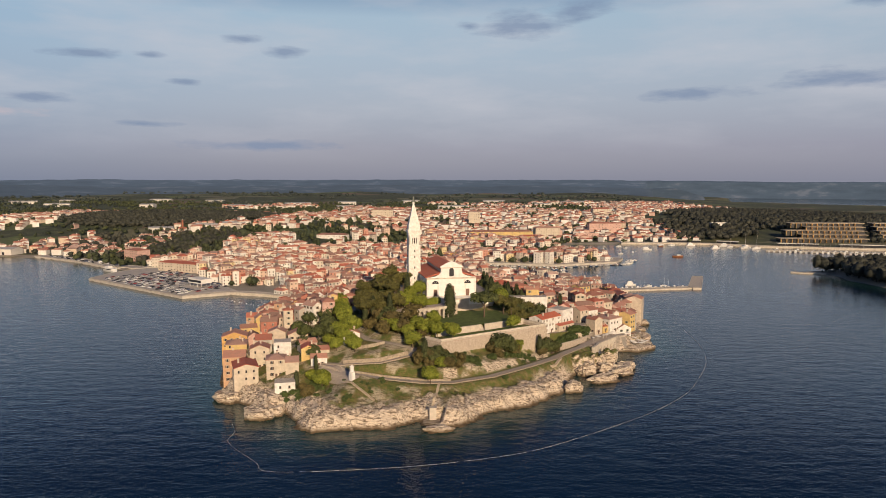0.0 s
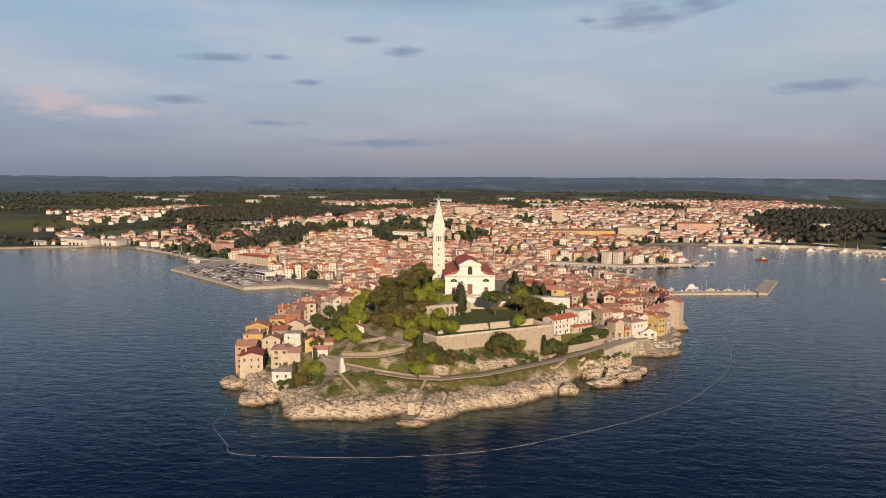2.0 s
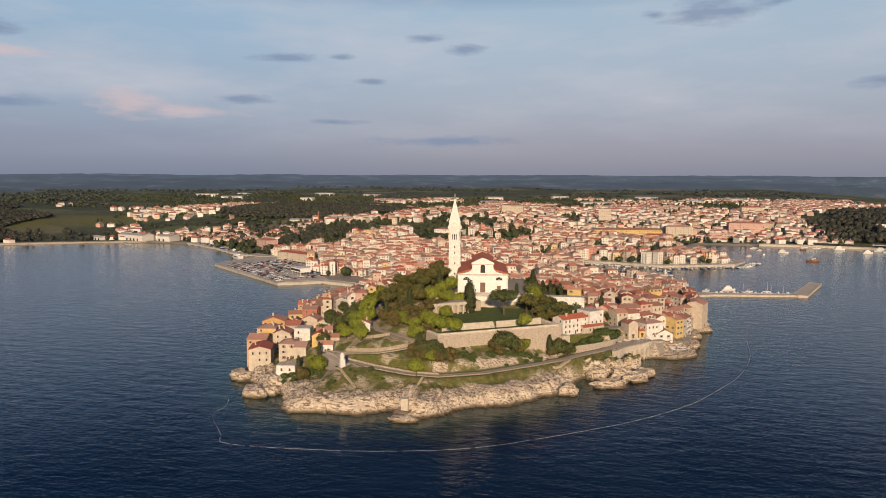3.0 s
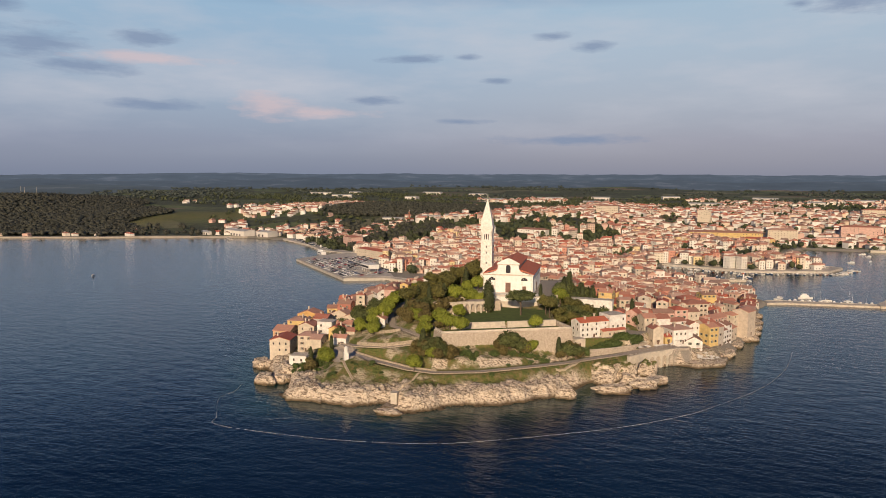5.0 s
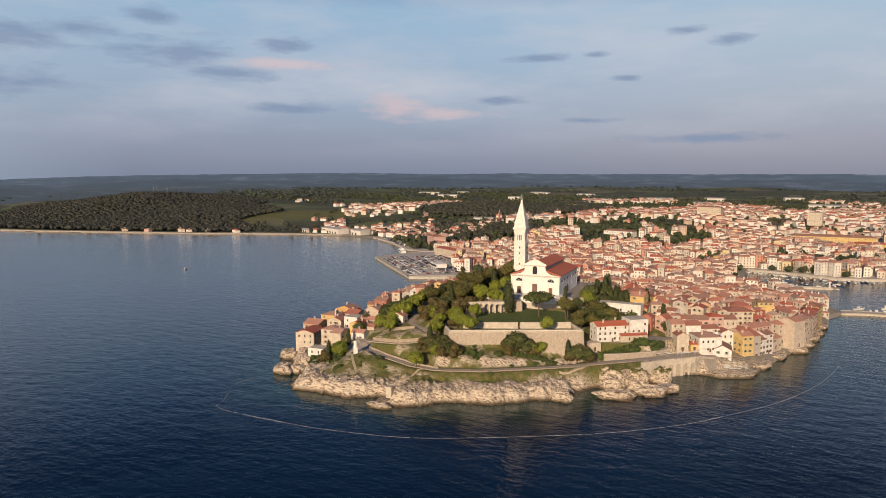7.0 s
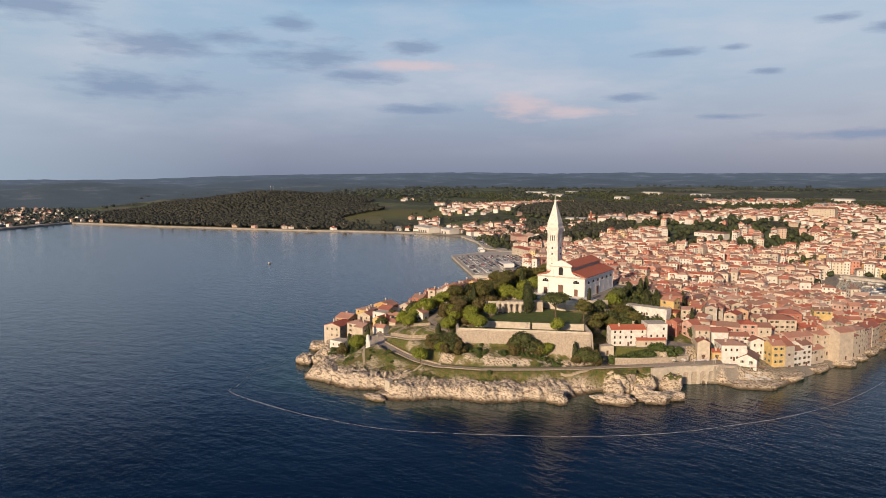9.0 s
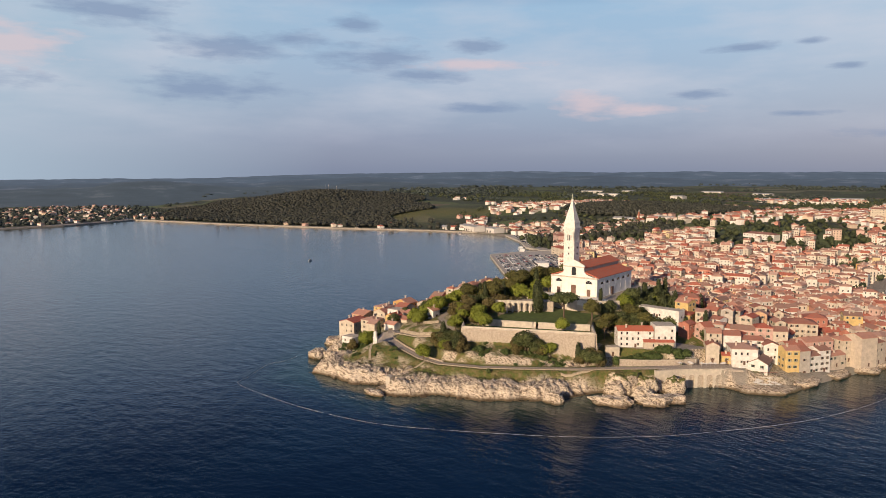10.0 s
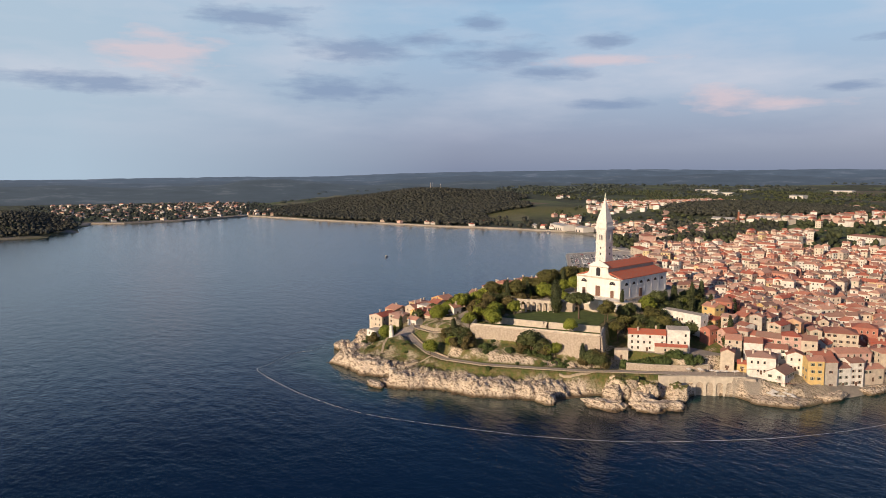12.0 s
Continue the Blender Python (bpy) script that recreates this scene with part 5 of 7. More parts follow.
wall_run("forecourt_wall", [(-30, 430), (-12, 431.5), (12, 431.5), (30, 437), (36, 446)], 1.0, "pale retaining wall below the church forecourt", M_RENDERED, z_top=33.9, rise=0, deep=8)


def beside(line, off):
    out = []
    for i, q in enumerate(line):
        a, b = line[max(i - 1, 0)], line[min(i + 1, len(line) - 1)]
        d = Vector((b[0] - a[0], b[1] - a[1])).normalized()
        out.append((q[0] + d.y * off, q[1] - d.x * off))
    return out


wall_run("roadside_wall", beside(ROAD[2:10], 2.3), 0.35, "low rubble wall on the sea side of the lane", M_LANE_WALL, rise=0.4, deep=3, coping=False)
wall_run("roadside_wall", beside(ROAD[1:5], -2.5), 0.5, "rubble wall on the uphill side of the lane", M_LANE_WALL, rise=0.9, deep=4, coping=False)
wall_run("roadside_wall", beside(UPPER_PATH[0:5], 1.9), 0.5, "rubble wall along the climbing footpath", M_LANE_WALL, rise=0.5, deep=3, coping=False)
wall_run("retaining_wall", beside(UPPER_PATH[1:4], -2.2), 0.8, "pale rubble retaining wall above the footpath", M_LANE_WALL, rise=1.8, deep=4, coping=False)
wall_run("retaining_wall", [(-46, 362), (-38, 360), (-30, 362)], 0.8, "pale rubble retaining wall under the church path", M_LANE_WALL, rise=1.6, deep=5, coping=False)
wall_run("terrace_wall", [(66, 404), (76, 413), (86, 425), (92, 436)], 0.8, "rubble wall under the hotel garden", M_WALL, z_top=11.8, rise=0, deep=4)


def sea_wall():
    """Quay wall with blind arches between piers."""
    a, b = Vector((93.6, 416.0, 0)), Vector((111.2, 438.2, 0))
    L = (b - a).length
    turn = math.degrees(math.atan2(b.y - a.y, b.x - a.x))
    top = empty("sea_wall", pose(a.x, a.y, 0, 0, 0, turn), "pale sea wall with a row of blind arches", "wall", kind="structure")
    bm = bmesh.new()
    box(bm, -2, L, 1.8, 2.4, -1, 9.7)
    # Darker rubble behind the arches paints in the shade of the niches.
    part("masonry", bm, M_WALL, top)
    n = 6
    w = L / n
    for i in range(n):
        x0 = i * w
        r = w / 2 - 0.7
        bm = bmesh.new()
        prism(bm, [(x0, -1), (x0 + 0.7, -1), (x0 + 0.7, 5.2)] + arc(x0 + w / 2, 5.2, r, math.pi, 0, 8) + [(x0 + w - 0.7, -1), (x0 + w, -1), (x0 + w, 9.3), (x0, 9.3)], 1.1, 1.85)
        part("arch", bm, M_RENDERED, top)
    bm = bmesh.new()
    box(bm, -2, L, 0.8, 2.4, 9.3, 9.9)
    part("coping", bm, M_STONE, top)
    bm = bmesh.new()
    slab(bm, [(-1, 2.0), (L, 2.0), (L + 4, 12), (-3, 9)], 6, 9.55)
    part("terrace", bm, M_ASPHALT, top)


sea_wall()
wall_run("sea_wall", [(86.5, 405), (90, 411), (92.5, 416.5)], 1.2, "pale sea wall beside the rocks", M_RENDERED, z_top=9.9, rise=0, deep=9)


def arcade():
    """Roofless loggia with round arches above the garden."""
    a, b = Vector((-21.6, 391.0, 0)), Vector((3.4, 408.6, 0))
    L = (b - a).length
    top = empty("arcade", pose(a.x, a.y, 27.6, 0, 0, math.degrees(math.atan2(b.y - a.y, b.x - a.x))) @ Matrix.Diagonal((1, 1, 1.2, 1)), "old pale stone arcade of round arches above the garden", "arcade")
    n = 9
    w = L / n
    for i in range(n):
        x0 = i * w
        bm = bmesh.new()
        prism(bm, [(x0, -3), (x0 + 0.4, -3), (x0 + 0.4, 2.6)] + arc(x0 + w / 2, 2.6, w / 2 - 0.4, math.pi, 0, 8) + [(x0 + w - 0.4, -3), (x0 + w, -3), (x0 + w, 4.6), (x0, 4.6)], 0, 0.7)
        part("arch", bm, M_STONE, top)
    bm = bmesh.new()
    box(bm, -0.2, L + 0.2, -0.1, 0.9, 4.6, 5.0)
    part("cornice", bm, M_STONE, top)
    bm = bmesh.new()
    box(bm, 0, L, 4.4, 5.2, -3, 4.6)
    part("back_wall", bm, M_WALL, top)
    bm = bmesh.new()
    box(bm, -0.5, L + 10, 5.2, 12, -3, 4.4)
    part("upper_terrace", bm, M_WALL, top)


arcade()


def gate_pillar():
    """Small white turret by the lane."""
    top = empty("white_turret", pose(-42.3, 325, 12.4), "small white round-topped turret on a square base by the lane", "turret")
    bm = bmesh.new()
    tube(bm, 0, 0, -2, 4.6, 1.75, 1.45, 4)
    part("base", bm, M_WHITE, top)
    bm = bmesh.new()
    tube(bm, 0, 0, 4.6, 5.0, 1.5, 1.5, 12)
    tube(bm, 0, 0, 5.0, 7.4, 1.05, 1.0, 12)
    part("lantern", bm, M_WHITE, top)
    bm = bmesh.new()
    tube(bm, 0, 0, 7.4, 8.3, 1.25, 0.2, 12)
    part("cap", bm, M_WHITE, top)
    st = empty("landing_block", pose(-4.6, 306.4, 0, 0, 0, 8), "square pale stone block on the rocks by the water", "block")
    bm = bmesh.new()
    box(bm, -1.55, 1.55, -1.55, 1.55, -1, 6.4)
    bmesh.ops.bevel(bm, geom=bm.edges[:], offset=0.15, segments=1, affect="EDGES")
    part("masonry", bm, M_RENDERED, st)
    bm = bmesh.new()
    box(bm, -1.7, 1.7, -1.7, 1.7, 6.4, 6.65)
    part("cap", bm, M_RENDERED, st)


gate_pillar()


def boulder(x, y, rx, ry, rz, seed, turn=0.0, grassy=0.0):
    """A sea-worn limestone rock: blunt blocks split by joints, with bedding lines; grassy: height above which turf covers it."""
    bm = bmesh.new()
    bmesh.ops.create_icosphere(bm, subdivisions=5, radius=1.0)
    for v in bm.verts:
        p = v.co * 1.1 + Vector((seed * 3.1, seed, 0))
        k = 1 + 0.38 * noise.fractal(p, 1.0, 2.0, 4) + 0.05 * noise.noise(p * 7)
        joint = abs(noise.noise(p * 1.7 + Vector((9.0, 0, 0))))
        k -= 0.16 * max(0.0, 1 - joint / 0.10)
        q = v.co * k
        q += Vector((q.x, q.y, 0)) * 0.05 * math.sin((q.z * 3.2 + 0.9 * q.x) * 4.2)
        q.z = min(q.z, 0.72 + 0.2 * noise.noise(p * 1.6) + 0.05 * noise.noise(p * 6))
        v.co = Vector((q.x * rx, q.y * ry, max(q.z * rz, -1.5)))
    for f in bm.faces:
        f.smooth = True
    top = part("sea_rock", bm, M_GROUND)
    cover = np.zeros((len(top.data.vertices), 4), np.float32)
    cover[:, 3] = 1
    if grassy:
        z = np.array([v.co.z for v in top.data.vertices])
        up = np.array([v.normal.z for v in top.data.vertices])
        cover[:, 0] = np.clip((z - grassy) / 1.2, 0, 1) * np.clip((up - 0.35) / 0.25, 0, 1)
    att = top.data.color_attributes.new("cover", "FLOAT_COLOR", "POINT")
    att.data.foreach_set("color", cover.ravel())
    top.matrix_basis = pose(x, y, 0.2, 0, 0, turn)
    text = "limestone knoll with a turf top above the sea" if grassy else "blunt pale limestone rock standing in the sea"
    return tagged(top, text, "rock", group="sea rocks")


boulder(86, 371, 9.5, 5.0, 4.6, 1, 30)
boulder(98, 386, 9.0, 6.0, 5.2, 2, 50)
boulder(103, 396, 6.0, 5.0, 4.6, 3, 30)
boulder(91, 389, 6.5, 5.0, 6.4, 4, 10)
boulder(78, 383, 6.0, 5.0, 8.4, 5, 60)
boulder(87, 397, 5.5, 5.5, 11.0, 6, 40, grassy=4.4)
boulder(96, 407.5, 5.0, 4.5, 10.8, 21, 20, grassy=4.2)
boulder(77.5, 391, 8.5, 6.5, 12.8, 22, 35, grassy=5.4)
boulder(-2, 294.5, 6.0, 3.0, 2.6, 7, 10)
boulder(-83, 312, 7.0, 5.0, 5.6, 8, -30)
boulder(-76, 316, 5.0, 4.0, 5.4, 23, 20)
boulder(-104, 337, 7.5, 5.0, 5.2, 9, -50)
boulder(66, 352, 4.5, 4.0, 6.4, 10, 20)
boulder(128, 447, 7.5, 6.0, 2.6, 11, 40)
boulder(121, 440.5, 6.5, 4.5, 2.8, 12, 20)
boulder(81, 366, 3.0, 2.2, 1.6, 13, 0)
boulder(134, 470, 4.5, 9.0, 4.0, 14, -10)
boulder(139.5, 500, 4.0, 9.0, 3.4, 15, -10)
boulder(149, 540, 4.0, 9.0, 3.2, 16, -10)
boulder(147, 521, 4.5, 8.0, 3.6, 17, -20)
boulder(150, 560, 3.6, 9.0, 3.0, 18, -5)
boulder(151, 582, 3.6, 9.0, 2.8, 19, 5)
boulder(151, 606, 3.6, 9.0, 2.8, 20, 0)

M_LAWN = plain("mown_lawn", (0.085, 0.125, 0.024), 0.95, vary=0.35, scale=0.4)


def lawn(outline, z):
    bm = bmesh.new()
    slab(bm, outline, z - 0.6, z)
    tagged(part("lawn", bm, M_LAWN), "green mown lawn on a garden terrace", "lawn", kind="structure")


lawn([(2, 359), (27, 376), (50, 392), (44, 401), (21.5, 385.4), (0, 371)], 23.85)
lawn([(-2, 375), (20, 388.4), (23, 390.4), (43, 405), (36, 418), (33, 431), (8, 427), (3, 418), (-4, 408), (-6, 392)], 26.85)


def garden_stair():
    """Straight flight between the two garden terraces."""
    top = empty("garden_stair", pose(21.7, 386.0, 23.8, 0, 0, 34.6), "short pale stone stair between the garden terraces", "stairs", kind="structure")
    for k in range(9):
        bm = bmesh.new()
        box(bm, -1.3, 1.3, 0.34 * k, 3.2, -0.4, 0.34 * (k + 1))
        part("step", bm, M_STONE, top)


garden_stair()

M_PLACE = plain("pale_gravel_paving", (0.50, 0.43, 0.35), 0.95, vary=0.2, scale=0.9)
TURRET_PLACE = [(-62, 345), (-57, 334), (-50, 326), (-43, 322), (-39, 326), (-41, 334), (-48, 342), (-56, 350)]
bm = bmesh.new()
rim = []
for a, b in zip(TURRET_PLACE, TURRET_PLACE[1:] + TURRET_PLACE[:1]):
    rim += [Vector(a).lerp(Vector(b), k / 4) for k in range(4)]
mid = sum(rim, Vector((0, 0))) / len(rim)
rings = [[bm.verts.new((*p, hgt(*p) + 0.3)) for p in (mid.lerp(q, k / 5) for q in rim)] for k in range(1, 6)]
heart = bm.verts.new((*mid, hgt(*mid) + 0.3))
for i in range(len(rim)):
    j = (i + 1) % len(rim)
    bm.faces.new((heart, rings[0][i], rings[0][j]))
    for a, b in zip(rings, rings[1:]):
        bm.faces.new((a[i], b[i], b[j], a[j]))
bmesh.ops.recalc_face_normals(bm, faces=bm.faces)
tagged(part("pavement", bm, M_PLACE), "pale paved place where the lane meets the footpath", "pavement", kind="structure")

# ---- planting on the headland ----
for x, y, s in ((-57, 329, 1.05), (-63, 336, 0.7), (-15.7, 362, 1.0), (-9, 374, 1.1), (-3, 368, 1.0), (5, 364, 1.0), (-14, 379, 1.0), (-5, 386, 0.9), (-6, 330, 0.95), (38.7, 390, 0.9),
                (-24, 424, 1.25), (-14, 425, 1.2), (-33, 416, 1.0), (40, 379, 0.8), (44, 462, 0.9), (37, 450, 1.1), (-1, 340, 0.7), (-47, 360, 0.8), (-55, 362, 0.8), (-60, 368, 0.7)):
    tree("broadleaf", x, y, s * 1.3)
for i in range(11):
    tree("broadleaf", -50 - 2.6 * i + 0.10 * i * i + rnd_t.uniform(-1.5, 1.5), 377 + 8.2 * i + rnd_t.uniform(-2, 2), rnd_t.uniform(1.25, 1.6))
    if i % 2:
        tree("dark_broadleaf", -60 - 2.4 * i + 0.10 * i * i + rnd_t.uniform(-1.5, 1.5), 383 + 8.2 * i, rnd_t.uniform(1.0, 1.4))
for x, y, s, t in ((4, 409.8, 2.1, 0.86), (53, 385.8, 1.0, 1.1), (36, 466, 1.1, 1.2), (31, 496, 1.2, 1.25), (29, 507, 1.2, 1.3), (33, 478, 1.0, 1.2), (27, 440, 0.8, 1.0), (44, 480, 1.2, 1.15),
                   (58, 500, 1.2, 1.1), (-40, 405, 1.1, 1.2), (-30, 400, 1.1, 1.3), (-26, 412, 1.0, 1.3), (-44, 398, 1.0, 1.25), (-22, 438, 1.1, 1.3), (78, 470, 1.0, 1.3), (-70, 334, 0.8, 1.1), (-62, 342, 0.7, 1.2), (52, 470, 1.0, 1.2)):
    tree("cypress", x, y, s, t)
for x, y, s in ((-38, 440, 1.5), (-48, 432, 1.4), (-30, 450, 1.5), (-44, 452, 1.5), (-50, 446, 1.4), (-35, 428, 1.3), (-26, 462, 1.4), (-48, 462, 1.4), (-40, 468, 1.4), (-46, 480, 1.4),
                (36, 420, 1.15), (40, 414, 1.1), (46, 418, 1.1), (42, 428, 1.1), (50, 430, 1.0)):
    tree("pine", x, y, s * 0.92)
for x, y, s in ((-15, 442, 1.5), (-6, 425, 1.35), (-20, 436, 1.2)):
    tree("broadleaf", x, y, s)
for x, y, s in ((30, 370.5, 1.75), (35, 373, 1.4), (57, 388.5, 1.35), (61, 391, 1.2), (-6, 345, 1.2), (3, 344, 1.1)):
    tree("dark_broadleaf", x, y, s, 0.85)
tree("umbrella_pine", 24, 409.5, 1.75, 0.95)
for x, y, s in ((-36, 392, 1.3), (-26, 386, 1.3), (-32, 378, 1.1), (-22, 376, 1.2), (-18, 392, 1.2), (-42, 384, 1.0), (-30, 408, 1.3), (-20, 402, 1.3), (-44, 418, 1.3), (-14, 410, 1.1), (-8, 346, 1.0), (2, 341, 0.9), (8, 345, 1.0),
                (-4, 350, 0.9), (-12, 344, 0.9), (31, 371, 1.35), (36, 374, 1.1), (26, 368, 0.9), (57, 391, 1.1), (61, 394, 1.0), (54, 386, 0.8), (-10, 352, 0.8)):
    tree("scrub_tree", x, y, s * 1.35)
for x, y, s in ((44, 436, 1.2), (54, 436, 1.2), (50, 444, 1.2), (58, 450, 1.1), (46, 452, 1.2), (38, 458, 1.0), (62, 458, 1.0), (38, 474, 1.1), (44, 490, 1.2), (38, 486, 1.2), (-66, 356, 0.8), (-60, 380, 0.9), (-78, 396, 0.9),
                (-84, 410, 0.9), (-80, 424, 1.0), (-86, 440, 0.9), (-90, 456, 1.0), (-72, 492, 1.2), (-60, 500, 1.2), (-46, 498, 1.3), (-84, 474, 1.0), (66, 466, 0.9), (84, 462, 0.9), (-66, 520, 1.0), (-30, 514, 1.1), (-74, 372, 0.8), (-68, 384, 0.9)):
    tree("dark_broadleaf", x, y, s * 1.2)
for i in range(120):
    x, y = rnd_t.uniform(-75, 60), rnd_t.uniform(306, 390)
    d = float(coast_dist(np.array([x]), np.array([y]))[0])
    if d < 20 or y > 352 + 0.65 * x + 18 or min(float(seg_dist(np.array([x]), np.array([y]), q, False)[0][0]) for q in (ROAD, UPPER_PATH)) < 4:
        continue
    tree("bush", x, y, rnd_t.uniform(0.45, 1.0))
for i in range(22):
    t = i / 21
    tree("bush", 64 + 24 * t + rnd_t.uniform(-1.5, 1.5), 408 + 24 * t + rnd_t.uniform(-2.5, 1.5), rnd_t.uniform(1.3, 2.0))
for i in range(9):
    t = i / 8
    tree("broadleaf", -58 + 14 * t + rnd_t.uniform(-1.5, 1.5), 384 - 26 * t + rnd_t.uniform(-2, 2), rnd_t.uniform(0.95, 1.3))
for i in range(16):
    tree("bush", rnd_t.uniform(-74, -58), rnd_t.uniform(318, 334), rnd_t.uniform(0.9, 1.5))
for i in range(18):
    t = rnd_t.random()
    tree("bush", 8 + 42 * t, 351 + 30 * t + rnd_t.uniform(-2.5, 2), rnd_t.uniform(0.8, 1.5))


def thicket(outline, gap, kinds, size, clear=4.0, keep=1.0):
    """Trees scattered over an outline, clear of the paths."""
    xs, ys = [p[0] for p in outline], [p[1] for p in outline]
    for x, y in field(min(xs), max(xs), min(ys), max(ys), gap, 0.42):
        if not bool(inside(np.array([x]), np.array([y]), outline)[0]) or rnd_t.random() > keep:
            continue
        if min(float(seg_dist(np.array([x]), np.array([y]), q, False)[0][0]) for q in (ROAD, UPPER_PATH)) < clear:
            continue
        tree(rnd_t.choice(kinds), x, y, rnd_t.uniform(*size))


thicket([(-49, 404), (-30, 384), (-20, 392), (-18, 428), (-34, 436), (-30, 470), (-30, 508), (-54, 508), (-54, 440)], 8.0, ("pine", "pine", "dark_broadleaf", "scrub_tree", "dark_broadleaf"), (1.05, 1.4))
thicket([(-36, 376), (-16, 366), (-8, 376), (-14, 392), (-28, 386)], 6.5, ("scrub_tree", "broadleaf", "dark_broadleaf"), (0.9, 1.25))
thicket([(-18, 344), (-4, 340), (10, 347), (4, 354), (-8, 356)], 5.0, ("scrub_tree", "scrub_tree", "cypress", "dark_broadleaf"), (0.8, 1.1), 3.5)
thicket([(36, 428), (56, 424), (62, 446), (44, 456), (36, 500), (26, 512), (34, 460)], 7.5, ("dark_broadleaf", "dark_broadleaf", "scrub_tree", "pine", "broadleaf"), (0.9, 1.25))
thicket([(34, 456), (58, 464), (60, 488), (50, 512), (28, 520), (30, 500)], 7.0, ("dark_broadleaf", "cypress", "dark_broadleaf", "scrub_tree", "broadleaf"), (0.9, 1.3))
thicket([(8, 349), (30, 362), (58, 384), (54, 387), (28, 369), (8, 354)], 6.0, ("scrub_tree", "bush", "broadleaf", "bush"), (0.7, 1.1), 3.0, 0.7)
thicket([(-84, 398), (-66, 392), (-76, 480), (-92, 470)], 9.0, ("dark_broadleaf", "broadleaf", "bush"), (0.8, 1.1), 3.0, 0.8)
thicket([(-72, 340), (-60, 336), (-56, 322), (-68, 318)], 5.0, ("bush", "scrub_tree", "bush"), (0.9, 1.3), 3.0)

# ---- quays, harbour and far town ----
M_QUAY = plain("quay_paving", (0.50, 0.46, 0.41), 0.9, vary=0.2, scale=0.3)
M_BRICK = plain("old_brick", (0.33, 0.13, 0.085), 0.9, vary=0.3, scale=1.2)
M_PALE_SHED = plain("pale_sheet_metal", (0.62, 0.59, 0.55), 0.7, vary=0.12, scale=0.1)
M_SHED_ROOF = plain("pale_metal_roof", (0.44, 0.43, 0.42), 0.5, vary=0.15, scale=0.1)


def plate(name, outline, z0, z1, mat, label, category, edge=True):
    top = empty(name, Matrix.Identity(4), label, category, kind="structure")
    bm = bmesh.new()
    slab(bm, outline, z0, z1)
    bmesh.ops.recalc_face_normals(bm, faces=bm.faces)
    part("deck", bm, mat, top)
    if edge:
        bm = bmesh.new()
        n = len(outline)
        for i in range(n):
            a, b = Vector((*outline[i], 0)), Vector((*outline[(i + 1) % n], 0))
            s = Vector((-(b - a).y, (b - a).x, 0)).normalized() * 0.6
            slab(bm, [tuple(a.xy), tuple(b.xy), tuple((b + s).xy), tuple((a + s).xy)], z1 - 0.3, z1 + 0.25)
        bmesh.ops.recalc_face_normals(bm, faces=bm.faces)
        part("kerb", bm, M_QUAY, top)
    return top


plate("quay", QUAY_PARK, -3, 2.5, M_QUAY, "paved quay used as a car park", "quay")
plate("breakwater", [(158, 668), (173, 676), (244, 690), (244, 699), (172, 687), (156, 682)], -3, 1.5, M_STONE, "long pale stone breakwater", "pier")
plate("breakwater", [(243, 688), (251, 687), (283, 771), (272, 774), (242, 699)], -3, 1.9, M_STONE, "broad end of the stone breakwater", "pier")
plate("jetty", [(100, 790), (140, 800), (140, 806), (98, 797)], -3, 1.6, M_STONE, "low stone jetty in the harbour", "jetty")
plate("marina_pier", [(482, 1062), (640, 1000), (642, 1006), (486, 1069)], -3, 1.8, M_STONE, "straight pale marina pier", "pier")
plate("harbour_quay", [(46, 897), (85, 890), (139, 873), (222, 906), (240, 948), (193, 984), (188, 960), (130, 925), (60, 915)], -3, 2.4, M_QUAY, "paved quay along the harbour houses", "quay")
plate("jetty", [(-668, 965), (-640, 940), (-637, 943), (-664, 969)], -3, 1.6, M_QUAY, "short dark jetty by the sheds", "jetty", edge=False)

plate("promenade", [(-234, 633), (-198, 656), (-165, 646), (-122, 623), (-117, 629), (-163, 655), (-198, 666), (-230, 645)], -3, 2.6, M_STONE, "pale stone promenade round the north bay", "promenade")
plate("promenade", [(296, 1181), (380, 1178), (440, 1165), (500, 1122), (600, 1090), (740, 1055), (742, 1063), (604, 1099), (505, 1131), (444, 1174), (382, 1187), (298, 1190)], -3, 2.7, M_STONE, "pale stone promenade along the marina", "promenade")


def shore_walk(line, width, label):
    """A pale strip of quay along a stretch of the coast."""
    inner = []
    for i, p in enumerate(line):
        a, b = Vector(line[max(i - 1, 0)]), Vector(line[min(i + 1, len(line) - 1)])
        s = (b - a).normalized()
        inner.append((p[0] - s.y * width, p[1] + s.x * width))
    plate("promenade", line + inner[::-1], -3, 2.5, M_SHORE, label, "promenade", edge=False)


M_SHORE = plain("pale_shore", (0.34, 0.30, 0.26), 0.9, vary=0.2, scale=0.08)
shore_walk([(-1400, 640), (-1280, 688), (-1166, 726), (-1077, 768), (-967, 818), (-870, 862), (-790, 915), (-720, 950), (-640, 985)], 8, "pale beach and shore road round the bay")
shore_walk([(-1330, 290), (-1300, 350), (-1312, 470), (-1400, 640)], 30, "pale quay of the village marina")
plate("jetty", [(398, 812), (430, 796), (432, 800), (401, 818)], -3, 1.4, M_STONE, "low stone jetty of the wooded island", "jetty", edge=False)

top = empty("harbour_light", pose(137, 803, 1.6), "small white harbour light on the jetty", "beacon")
bm = bmesh.new()
tube(bm, 0, 0, 0, 6, 0.9, 0.6, 10)
part("tower", bm, M_WHITE, top)
bm = bmesh.new()
tube(bm, 0, 0, 6, 7.2, 0.9, 0.5, 10)
part("lantern", bm, M_RED_PLASTER, top)

